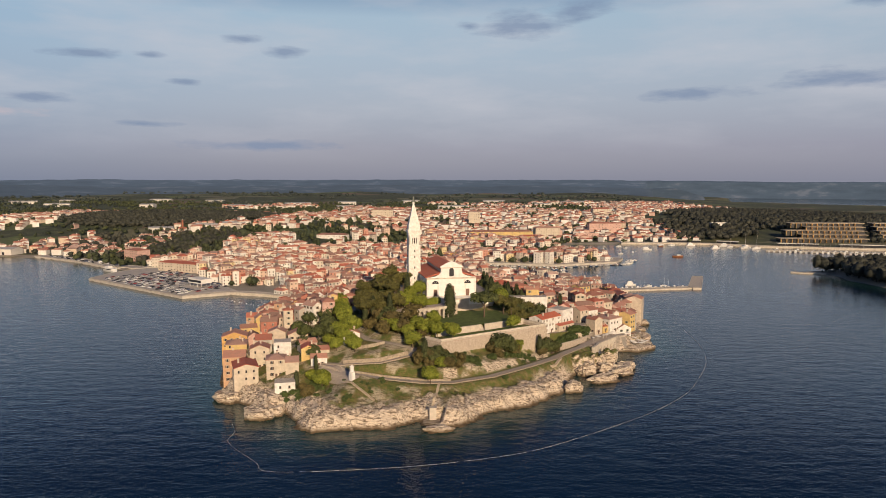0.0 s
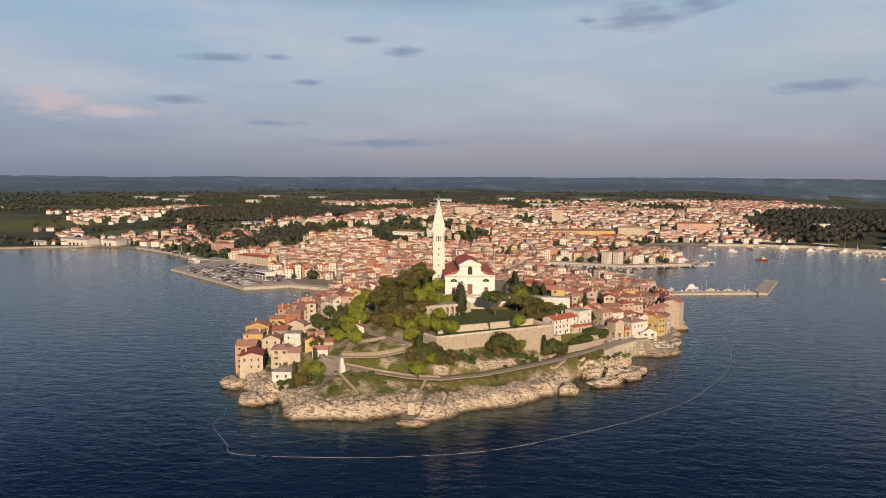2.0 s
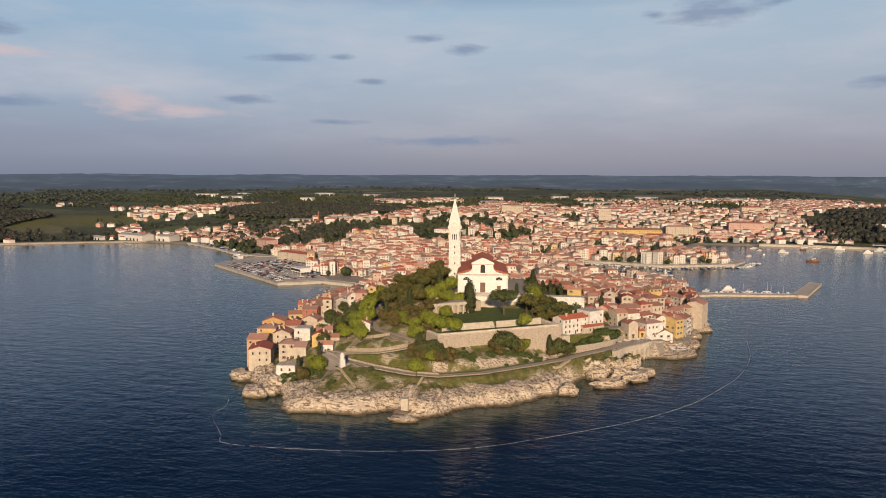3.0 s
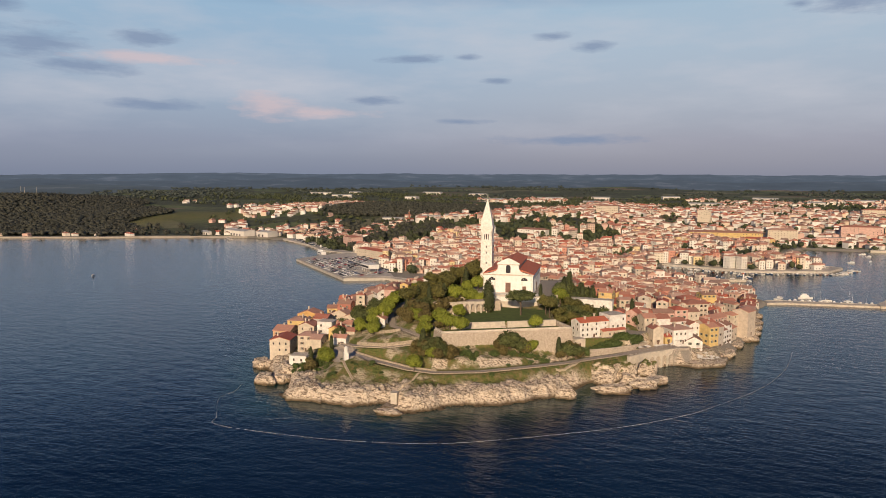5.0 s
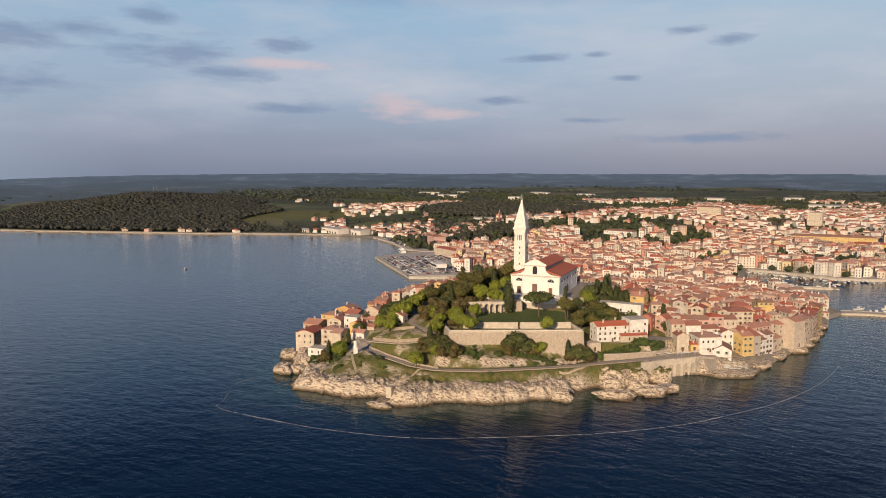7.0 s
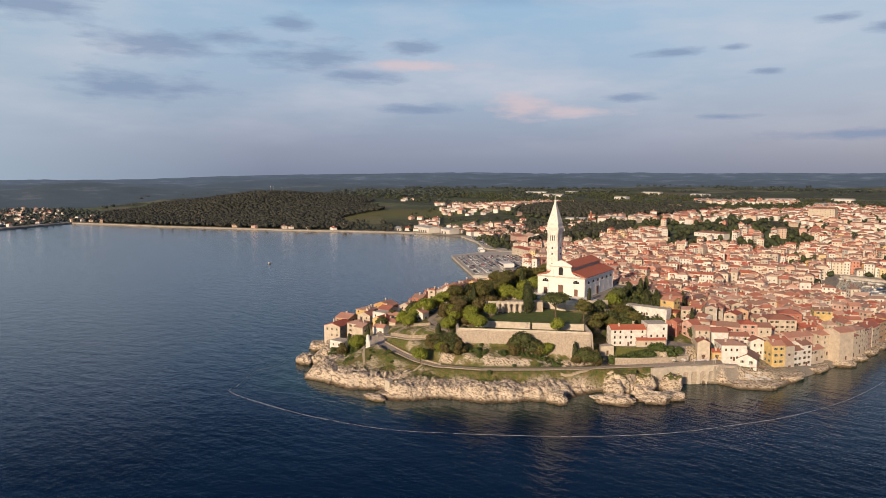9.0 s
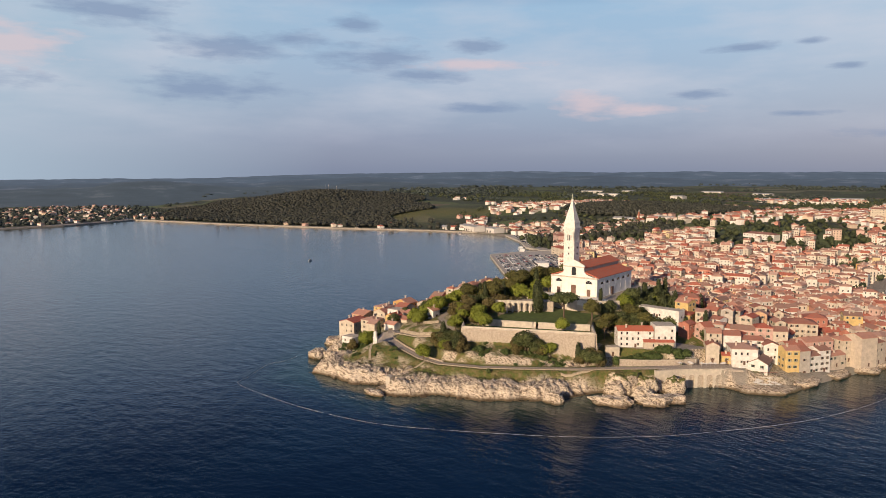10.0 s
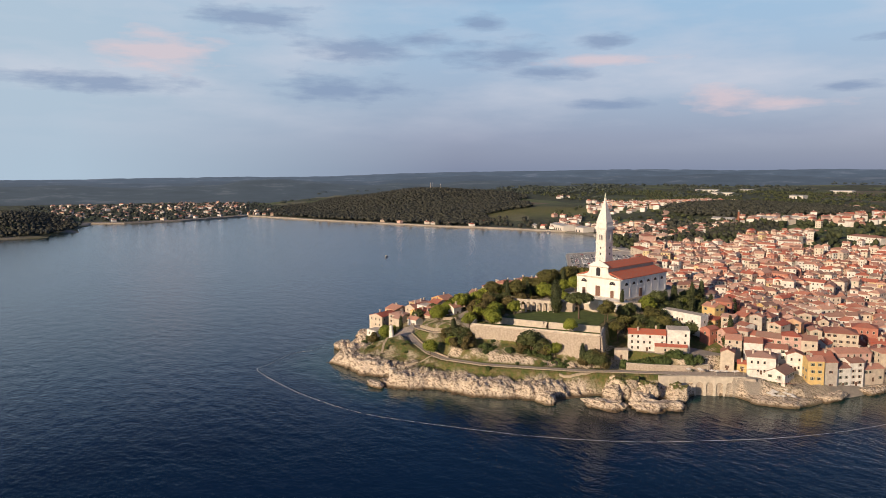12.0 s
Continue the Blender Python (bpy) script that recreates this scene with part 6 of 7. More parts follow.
# colourful fronts along the harbour
tints = ("ochre", "yellow", "orange", "ochre", "red", "yellow", "orange", "yellow", "ochre", "cream", "orange", "yellow", "ochre", "yellow", "cream")
FRONT = [(8, 932), (51, 927), (89, 925), (124, 933), (160, 944), (190, 985)]
for i, c in enumerate(tints):
    t = i / (len(tints) - 1) * (len(FRONT) - 1.001)
    k, f = int(t), t - int(t)
    a, b = FRONT[k], FRONT[k + 1]
    house(a[0] + (b[0] - a[0]) * f, a[1] + (b[1] - a[1]) * f + 5, math.degrees(math.atan2(b[1] - a[1], b[0] - a[0])), 13.5, 11, rnd.uniform(8.5, 11.5), 2.0, "hip" if i % 3 == 0 else "gable", c, z=2.3,
          group="harbour front houses", fronts=(0, 1), gap=2.6)

# large buildings
house(100, 1240, 8, 112, 16, 11, 3.0, "hip", "yellow", z=hgt(100, 1240), group="factory buildings", label="long yellow factory block with a brown roof", fronts=(0,), gap=4.2, style=0)
house(184, 1270, 8, 44, 18, 17, 3.0, "hip", "cream", z=hgt(184, 1270), group="factory buildings", label="tall cream factory block", fronts=(0, 1), gap=4.2, style=0)
house(150, 1208, 8, 44, 13, 9, 2.4, "hip", "yellow", z=hgt(150, 1208), group="factory buildings", label="lower yellow factory wing with a red roof", fronts=(0, 1), gap=3.6, style=0)
house(-268, 1128, 6, 78, 14, 8, 2.2, "hip", "white", z=14, group="school buildings", label="long white school building with a red tile roof", fronts=(0,), gap=4, style=0)
house(-165, 1068, -8, 46, 15, 11, 2.4, "hip", "white", z=14, group="school buildings", label="white school block with a red tile roof", fronts=(0, 3), gap=4, style=0)
house(-120, 1420, 0, 42, 16, 14, 2.4, "hip", "cream", z=34, group="town blocks", label="large cream block with rows of windows", fronts=(0,), gap=4, style=0)
house(60, 1380, 0, 22, 18, 15, 0, "flat", "cream", z=30, group="town blocks", label="white flat-roofed tower block", fronts=(0,), gap=4, style=0)
house(300, 1330, 5, 60, 16, 12, 2.4, "hip", "pink", z=14, group="town blocks", label="long pink block near the shore", fronts=(0,), gap=5, style=0)
house(345, 1560, 5, 40, 18, 18, 2.4, "hip", "cream", z=26, group="town blocks", label="tall cream apartment block", fronts=(0,), gap=5, style=0)
house(250, 1240, 0, 40, 14, 9, 0, "flat", "pink", z=5, group="town blocks", label="pink flat-roofed building by the bay", fronts=(0,), gap=4, style=0)
house(-298, 812, -27, 62, 15, 9, 2.0, "hip", "cream", z=3, group="town blocks", label="long cream building behind the car park", fronts=(0,), gap=4.5, style=0)
house(-398, 925, -35, 30, 18, 12, 2.4, "hip", "pink", z=4, group="town blocks", label="pink building by the quay road", fronts=(0,), gap=4, style=0)


def shed(x, y, turn, w, d, h, label):
    top = empty("warehouse", pose(x, y, hgt(x, y), 0, 0, turn), label, "warehouse", group="warehouses")
    bm = bmesh.new()
    prism(bm, [(-d / 2, -3), (d / 2, -3), (d / 2, h), (0, h + 2), (-d / 2, h)], -w / 2, w / 2)
    bmesh.ops.rotate(bm, verts=bm.verts, cent=(0, 0, 0), matrix=Matrix.Rotation(math.pi / 2, 3, "Z"))
    bmesh.ops.recalc_face_normals(bm, faces=bm.faces)
    part("wall", bm, M_PALE_SHED, top)
    bm = bmesh.new()
    for s in (-1, 1):
        prism(bm, [(s * (d / 2 + 0.5), h - 0.1), (s * (d / 2 + 0.5), h + 0.2), (0, h + 2.4), (0, h + 2.05)], -w / 2 - 0.5, w / 2 + 0.5)
    bmesh.ops.rotate(bm, verts=bm.verts, cent=(0, 0, 0), matrix=Matrix.Rotation(math.pi / 2, 3, "Z"))
    bmesh.ops.recalc_face_normals(bm, faces=bm.faces)
    part("roof", bm, M_SHED_ROOF, top)
    for i in range(int(w / 9)):
        bm = bmesh.new()
        u = (i + 0.5) * 9 - w / 2
        box(bm, u - 1.6, u + 1.6, -d / 2 - 0.1, -d / 2 + 0.1, 0, 4)
        part("gate", bm, M_GLASS_DARK, top)


shed(-672, 1003, -18, 62, 22, 9, "long pale warehouse on the shore")
shed(-612, 1002, -10, 26, 22, 8, "pale arched shed on the shore")
shed(-735, 995, -22, 30, 12, 5, "low pale warehouse on the shore")
for i in range(15):
    x = -1300 + 120 * i + rnd.uniform(-50, 50)
    shed(x, 2150 + 240 * math.sin(i * 2.7), rnd.uniform(-10, 30), rnd.uniform(36, 84), 26, 8, "pale industrial hall on the plain")
for x, y in ((-470, 1190), (-400, 1205), (-355, 1215)):
    shed(x, y, 12, 38, 16, 6, "white workshop under the pines")

top = empty("brick_chimney", pose(-427, 1170, 12), "tall old brick factory chimney", "chimney")
bm = bmesh.new()
tube(bm, 0, 0, -2, 27, 2.3, 1.4, 12)
part("stack", bm, M_BRICK, top)
bm = bmesh.new()
tube(bm, 0, 0, 27, 28.4, 1.9, 1.9, 12)
part("crown", bm, M_BRICK, top)
bm = bmesh.new()
tube(bm, 0, 0, 28.4, 32.5, 0.25, 0.1, 6)
for z in (29.5, 30.8):
    box(bm, -1.2, 1.2, -0.12, 0.12, z, z + 0.25)
part("aerial_rack", bm, M_PALE_SHED, top)


def terraced_hotel():
    top = empty("terraced_hotel", pose(548, 1178, 3, 0, 0, -5), "long stepped hotel with planted balconies above the marina", "hotel")
    for i in range(5):
        y, z = i * 22, 2 + i * 5.2
        x0 = 10 + 30 * (i % 2) + 12 * i
        for a, b in ((x0, 150 + 8 * i), (175 + 6 * i, 420)):
            bm = bmesh.new()
            box(bm, a, b, y - 3, y + 24, z + 4.4, z + 5.2)
            part("terrace", bm, M_TRAIL, top)
            bm = bmesh.new()
            box(bm, a + 2, b - 2, y + 1, y + 24, z - 4, z + 4.2)
            part("glazing", bm, M_GLASS_DARK, top)
            for k in range(int((b - a) / 9)):
                bm = bmesh.new()
                box(bm, a + 9 * k, a + 9 * k + 0.8, y - 2.5, y + 1.2, z - 4, z + 4.2)
                part("divider", bm, M_TINT_OCHRE, top)


M_TINT_OCHRE = TINTS["ochre"]
terraced_hotel()

# low white pavilions on the marina promenade
M_PAVILION = plain("pavilion_white", (0.66, 0.64, 0.60), 0.7, vary=0.1, scale=0.2)
for x, y, turn, w in ((404, 1192, -14, 52), (466, 1166, -36, 34), (560, 1124, -18, 60), (650, 1098, -16, 70)):
    top = empty("pavilion", pose(x, y, 2.4, 0, 0, turn), "long low white pavilion on the marina promenade", "building", group="marina pavilions")
    bm = bmesh.new()
    box(bm, -w / 2, w / 2, -4, 4, 3.6, 4.4)
    part("roof", bm, M_PAVILION, top)
    bm = bmesh.new()
    box(bm, -w / 2 + 1, w / 2 - 1, -2.5, 3.5, -1, 3.6)
    part("glazing", bm, M_GLASS_DARK, top)
house(530, 1372, -6, 30, 16, 9, 0, "flat", "white", z=16, group="town blocks", label="white flat-roofed villa among the pines", fronts=(0,), gap=4, style=0)

# terminal on the car park
top = empty("ferry_terminal", pose(-238, 694, 2.5, 0, 0, -38), "white flat-roofed terminal on slim columns", "building")
bm = bmesh.new()
box(bm, -11, 11, -6, 6, 3.6, 8.0)
part("upper_floor", bm, M_WHITE, top)
bm = bmesh.new()
box(bm, -10.4, 10.4, -6.05, 6.05, 4.6, 6.8)
part("glazing", bm, M_GLASS_DARK, top)
for x in (-9.5, -3.2, 3.2, 9.5):
    for y in (-5, 5):
        bm = bmesh.new()
        tube(bm, x, y, 0, 3.6, 0.3, 0.3, 8)
        part("column", bm, M_WHITE, top)

# cars
M_CARS = [plain("car_paint_" + n, c, 0.35, vary=0.05) for n, c in (("white", (0.7, 0.7, 0.7)), ("dark", (0.035, 0.037, 0.045)), ("silver", (0.32, 0.33, 0.35)), ("red", (0.28, 0.03, 0.03)), ("blue", (0.04, 0.07, 0.16)))]
CAR_STOCK = []
for n, mat in zip(("white", "black", "silver", "red", "blue"), M_CARS):
    top = empty("car", Matrix.Identity(4), f"{n} parked car on the quay", "car", group="parked cars")
    bm = bmesh.new()
    prism(bm, [(-2.1, 0.3), (2.1, 0.3), (2.15, 0.75), (1.1, 0.92), (-1.9, 0.95), (-2.15, 0.8)], -0.88, 0.88)
    bmesh.ops.recalc_face_normals(bm, faces=bm.faces)
    part("body", bm, mat, top)
    bm = bmesh.new()
    prism(bm, [(-1.85, 0.92), (1.1, 0.9), (0.4, 1.42), (-1.3, 1.45)], -0.78, 0.78)
    bmesh.ops.recalc_face_normals(bm, faces=bm.faces)
    part("cabin_glass", bm, M_GLASS_DARK, top)
    bm = bmesh.new()
    box(bm, -1.3, 0.45, -0.74, 0.74, 1.42, 1.5)
    part("roof", bm, mat, top)
    CAR_STOCK.append(top)
spots = []
u = Vector((142, -119, 0)).normalized()
v = Vector((u.y * -1, u.x, 0))
o = Vector((-376, 752, 0))
for r in range(13):
    for i in range(52):
        p = o + u * (14 + 3.1 * i) + v * (6 + (r // 2) * 13 + (r % 2) * 5.2)
        if bool(inside(np.array([p.x]), np.array([p.y]), QUAY_PARK)[0]) and rnd.random() < 0.84 and (p - Vector((-238, 694, 0))).length > 16:
            spots.append(p)
rnd.shuffle(spots)
for i, p in enumerate(spots[:300]):
    k = rnd.choice((0, 0, 0, 0, 1, 1, 2, 2, 2, 2, 3, 4))
    m = pose(p.x, p.y, 2.5, 0, 0, math.degrees(math.atan2(v.y, v.x)) + rnd.choice((0, 180)) + rnd.uniform(-2, 2))
    if i < 5:
        CAR_STOCK[i].matrix_basis = m
    else:
        copy_thing(CAR_STOCK[k], m)

# cars along the quay road
plate("quay_road", [(-360, 838), (-404, 854), (-478, 920), (-560, 974), (-552, 986), (-466, 936), (-396, 872), (-345, 850)], -3, 2.55, M_QUAY, "paved quay road beside the moorings", "quay")
for i in range(45):
    t = i / 44
    p = Vector((-400, 862, 0)).lerp(Vector((-540, 974, 0)), t) + Vector((rnd.uniform(-1, 1), rnd.uniform(-4, 7), 0))
    copy_thing(CAR_STOCK[rnd.choice((0, 0, 1, 1, 2, 4))], pose(p.x, p.y, 2.55, 0, 0, 140 + rnd.choice((0, 90))))

# boats
M_HULL = plain("white_boat_hull", (0.72, 0.71, 0.69), 0.4, vary=0.06)
M_HULL_WOOD = plain("varnished_hull", (0.26, 0.11, 0.05), 0.4)
M_HULL_BLUE = plain("blue_hull", (0.05, 0.10, 0.2), 0.4)


def hull(bm, length, beam, h):
    rings = []
    for t, w, sheer in ((0, 0.75, 0.0), (0.25, 1.0, 0.0), (0.6, 0.95, 0.05), (0.85, 0.55, 0.2), (1.0, 0.04, 0.4)):
        x = (t - 0.5) * length
        rings.append([bm.verts.new((x, -w * beam / 2, h * (1 + sheer))), bm.verts.new((x, -w * beam * 0.32, -0.3)), bm.verts.new((x, w * beam * 0.32, -0.3)), bm.verts.new((x, w * beam / 2, h * (1 + sheer)))])
    for a, b in zip(rings, rings[1:]):
        for k in range(4):
            bm.faces.new((a[k], a[(k + 1) % 4], b[(k + 1) % 4], b[k]))
    bm.faces.new(rings[0][::-1])
    bm.faces.new(rings[-1])
    bmesh.ops.recalc_face_normals(bm, faces=bm.faces)


def boat(kind, x, y, turn, size=1.0):
    m = pose(x, y, 0.05, 0, 0, turn) @ Matrix.Scale(size, 4)
    if kind in BOATS:
        return copy_thing(BOATS[kind], m @ Matrix.Diagonal((*(1 / q for q in BOATS[kind].scale), 1)))
    mat = {"launch": M_HULL, "sailboat": M_HULL, "wooden_boat": M_HULL_WOOD, "blue_boat": M_HULL_BLUE, "yacht": M_HULL}[kind]
    text = {"launch": "small white motor launch", "sailboat": "white sailing boat with a bare mast", "wooden_boat": "varnished wooden fishing boat", "blue_boat": "small blue rowing boat", "yacht": "white motor yacht"}[kind]
    top = empty("boat", m, text + " afloat in the harbour", "boat", group="boats in the harbour")
    bm = bmesh.new()
    hull(bm, 7, 2.5, 0.8)
    part("hull", bm, mat, top)
    bm = bmesh.new()
    if kind == "sailboat":
        box(bm, -1.2, 1.4, -0.7, 0.7, 0.8, 1.3)
    elif kind == "yacht":
        box(bm, -2.4, 1.4, -0.95, 0.95, 0.8, 1.9)
        box(bm, -1.6, 0.6, -0.8, 0.8, 1.9, 2.6)
    else:
        box(bm, -0.6, 1.4, -0.8, 0.8, 0.8, 1.7)
    part("cabin", bm, M_HULL, top)
    if kind == "sailboat":
        bm = bmesh.new()
        tube(bm, 0.5, 0, 0.8, 9.5, 0.09, 0.06, 6)
        part("mast", bm, M_PALE_SHED, top)
        bm = bmesh.new()
        box(bm, -2.6, 0.4, -0.12, 0.12, 1.7, 2.0)
        part("boom", bm, M_HULL_BLUE, top)
    elif kind != "blue_boat":
        bm = bmesh.new()
        box(bm, -0.3, 1.45, -0.83, 0.83, 1.2, 1.55)
        part("windscreen", bm, M_GLASS_DARK, top)
    BOATS[kind] = top
    return top


BOATS = {}
for kind, x, y, a, s in (("launch", 281, 1139, 20, 1.5), ("sailboat", 280, 1049, 80, 1.3), ("yacht", 311, 1083, -10, 1.9), ("wooden_boat", 326, 986, 5, 2.2), ("launch", 285, 1110, 40, 1.3), ("launch", 256, 1024, 30, 1.4),
                         ("sailboat", 314, 1110, 60, 1.4), ("wooden_boat", 349, 1139, 30, 1.5), ("yacht", 424, 1106, 5, 2.0), ("yacht", 476, 1116, 0, 1.9), ("sailboat", 455, 1128, 20, 1.8), ("sailboat", 484, 1100, 20, 2.5), ("sailboat", 470, 1108, 20, 2.5), ("yacht", 400, 1150, 5, 2.2), ("launch", 372, 1160, 5, 1.6), ("launch", 356, 1164, 15, 1.6), ("yacht", 450, 1135, -20, 2.4), ("wooden_boat", 197, 922, 20, 2.6), ("wooden_boat", 221, 940, 30, 2.4),
                         ("yacht", 189, 714, 10, 1.8), ("launch", 168, 702, 50, 1.5), ("sailboat", 470, 1060, 60, 1.4), ("launch", -491, 551, -50, 1.2), ("launch", 205, 708, 10, 1.3), ("sailboat", 222, 712, 0, 1.0),
                         ("sailboat", -448, 905, 130, 2.0), ("yacht", -430, 890, 130, 2.2), ("launch", 148, 660, 80, 1.2)):
    boat(kind, x, y, a, s)
for i in range(64):
    t = i / 63 * 4.999
    line = [(50, 892), (85, 883), (139, 866), (190, 886), (226, 902), (246, 944)]
    k, f = int(t), t - int(t)
    a, b = Vector(line[k]), Vector(line[k + 1])
    p = a.lerp(b, f)
    n = Vector(((b - a).y, -(b - a).x)).normalized()
    p = p + n * (3 + rnd.uniform(0, 7))
    boat(rnd.choice(("launch", "launch", "blue_boat", "sailboat", "wooden_boat", "launch")), p.x, p.y, math.degrees(math.atan2(n.y, n.x)) + rnd.uniform(-12, 12), rnd.uniform(0.8, 1.2))
for i in range(46):
    t = i / 45
    s = 1 if i % 2 else -1
    boat(rnd.choice(("launch", "sailboat", "yacht")), 488 + 148 * t + 4 * s, 1064 - 59 * t + 9 * s, 62 + 180 * (s > 0) + rnd.uniform(-6, 6), rnd.uniform(1.2, 1.8))
for i in range(14):
    p = Vector((176, 693)).lerp(Vector((240, 705)), i / 13) + Vector((rnd.uniform(-1, 1), rnd.uniform(0, 3)))
    boat(rnd.choice(("launch", "blue_boat", "launch", "sailboat")), p.x, p.y, 100 + rnd.uniform(-12, 12), rnd.uniform(0.8, 1.2))
for i in range(26):
    p = Vector((75 + 75 * rnd.random(), 800 + 70 * rnd.random()))
    if float(coast_dist(np.array([p.x]), np.array([p.y]))[0]) < -5:
        boat(rnd.choice(("launch", "blue_boat", "wooden_boat")), p.x, p.y, rnd.uniform(0, 360), rnd.uniform(0.7, 1.0))

top = empty("ferry", pose(-389, 826, 0, 0, 0, 140) @ Matrix.Scale(0.86, 4), "white passenger catamaran moored at the quay", "ferry")
bm = bmesh.new()
hull(bm, 34, 9, 2.4)
part("hull", bm, M_HULL, top)
bm = bmesh.new()
box(bm, -15, 9, -4, 4, 2.4, 5.2)
part("saloon", bm, M_HULL, top)
bm = bmesh.new()
box(bm, -14.5, 9.06, -4.06, 4.06, 3.3, 4.4)
part("window_band", bm, M_GLASS_DARK, top)
bm = bmesh.new()
box(bm, -4, 6, -3, 3, 5.2, 7.6)
part("bridge", bm, M_HULL, top)
bm = bmesh.new()
tube(bm, 0, 0, 7.6, 11.5, 0.2, 0.1, 6)
part("mast", bm, M_HULL, top)

# string of floats off the headland
M_ROPE = plain("float_rope", (0.62, 0.61, 0.58), 0.8)
FLOATS = [(-92, 303), (-88, 293), (-87, 281), (-71, 261), (-63, 252), (-30, 254), (2, 260), (33, 271), (57, 287), (81, 306), (99, 322), (120, 346), (133, 367), (154, 410), (166, 455), (171, 500)]
bm = bmesh.new()
path = [Vector((*p, 0.03)) for p in FLOATS]
fine = []
for i in range(len(path) - 1):
    p0, p1, p2, p3 = path[max(i - 1, 0)], path[i], path[i + 1], path[min(i + 2, len(path) - 1)]
    for k in range(16):
        t = k / 16
        fine.append(0.5 * ((2 * p1) + (p2 - p0) * t + (2 * p0 - 5 * p1 + 4 * p2 - p3) * t * t + (3 * p1 - p0 - 3 * p2 + p3) * t ** 3) + Vector((rnd.uniform(-0.12, 0.12), rnd.uniform(-0.12, 0.12), 0)))
line_top = empty("float_line", Matrix.Identity(4), "thin white string of floats marking the swimming area", "float line")
for i, (a, b) in enumerate(zip(fine, fine[1:])):
    if i % 29 == 11 or i % 41 == 30:
        continue
    if len(bm.verts) > 700:
        part("rope", bm, M_ROPE, line_top)
        bm = bmesh.new()
    s = Vector((-(b - a).y, (b - a).x, 0)).normalized() * 0.036
    q = [a - s, b - s, b + s, a + s]
    lo = [bm.verts.new(p) for p in q]
    hi = [bm.verts.new(p + Vector((0, 0, 0.045))) for p in q]
    bm.faces.new(hi)
    for k in range(4):
        bm.faces.new((lo[k], lo[(k + 1) % 4], hi[(k + 1) % 4], hi[k]))
part("rope", bm, M_ROPE, line_top)

# awnings and parasols of the shore restaurant
M_TEAL = plain("teal_glass_screen", (0.12, 0.27, 0.27), 0.3)
M_RED_CANVAS = plain("red_canvas", (0.30, 0.07, 0.05), 0.85)
M_CANVAS = plain("white_canvas", (0.74, 0.71, 0.66), 0.9, vary=0.08)
for x, y, z, w, d, mat, text in ((84.5, 433.5, 12.6, 12, 4.0, M_TEAL, "teal glazed pergola above the lane"), (87, 431, 11.9, 13, 4.0, M_CANVAS, "long white canvas awning"), (107.5, 446.5, 11.6, 7, 3, M_CANVAS, "short white canvas awning over tables"), (121.4, 455.0, 6.6, 8, 3.4, M_RED_CANVAS, "dark red awning of the shore restaurant"), (123.0, 451.6, 4.9, 7, 3.2, M_CANVAS, "white tent roof over the restaurant terrace")):
    top = empty("awning", pose(x, y, z, 0, 0, 44), text, "awning")
    bm = bmesh.new()
    prism(bm, [(-d / 2, 0), (d / 2, 0.9), (d / 2, 1.02), (-d / 2, 0.12)], -w / 2, w / 2)
    bmesh.ops.rotate(bm, verts=bm.verts, cent=(0, 0, 0), matrix=Matrix.Rotation(-math.pi / 2, 3, "Z"))
    part("canvas", bm, mat, top)
    for u in (-0.45, 0.0, 0.45):
        bm = bmesh.new()
        tube(bm, u * w, -d / 2 + 0.2, -2.6, 0.1, 0.07, 0.07, 6)
        part("post", bm, M_PALE_SHED, top)
PARASOL = None
for i in range(26):
    x, y = (rnd.uniform(119, 131), rnd.uniform(441, 452)) if i < 15 else (rnd.uniform(90, 108), 0)
    y = y or 0.98 * (x - 95) + 425 + rnd.uniform(0, 4)
    z = hgt(x, y) if i < 15 else 9.6
    if z < 1.5:
        continue
    m = pose(x, y, z, 0, 0, rnd.uniform(0, 90))
    if PARASOL:
        copy_thing(PARASOL, m)
        continue
    PARASOL = empty("parasol", m, "white cafe parasol on a thin pole", "parasol", group="cafe parasols")
    bm = bmesh.new()
    tube(bm, 0, 0, -0.5, 2.4, 0.05, 0.05, 6)
    part("pole", bm, M_PALE_SHED, PARASOL)
    bm = bmesh.new()
    tube(bm, 0, 0, 2.2, 2.8, 1.3, 0.08, 8)
    part("canopy", bm, M_CANVAS, PARASOL)

# masts on the wooded hill
for dx in (0, 14, 60):
    top = empty("radio_mast", pose(-1599 + dx, 1272, hgt(-1599 + dx, 1272)), "thin lattice radio mast on the wooded hill", "mast", group="radio masts")
    bm = bmesh.new()
    tube(bm, 0, 0, 0, 24, 0.5, 0.25, 4)
    part("lattice", bm, M_LEAD, top)
    bm = bmesh.new()
    box(bm, -0.9, 0.9, -0.3, 0.3, 19, 20)
    part("aerial", bm, M_PALE_SHED, top)

# small mooring buoys in the north bay
M_BUOY = plain("white_buoy", (0.7, 0.69, 0.66), 0.5)
bm = bmesh.new()
bmesh.ops.create_icosphere(bm, subdivisions=2, radius=0.45)
BUOY = part("mooring_buoy", bm, M_BUOY)
tagged(BUOY, "small round white mooring buoy afloat", "buoy", group="mooring buoys")
BUOY.matrix_basis = pose(-150, 612, 0.1)
for i in range(14):
    copy_thing(BUOY, pose(-186 + 4.2 * i + rnd.uniform(-1, 1), 622 - 3.4 * i + rnd.uniform(-1, 1), 0.1))

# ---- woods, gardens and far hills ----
# Far foliage with the haze of distance painted in as blue-grey.
M_LEAF_HAZE = leaf_material("leaf_far_haze", (0.032, 0.045, 0.042), (0.066, 0.084, 0.070))
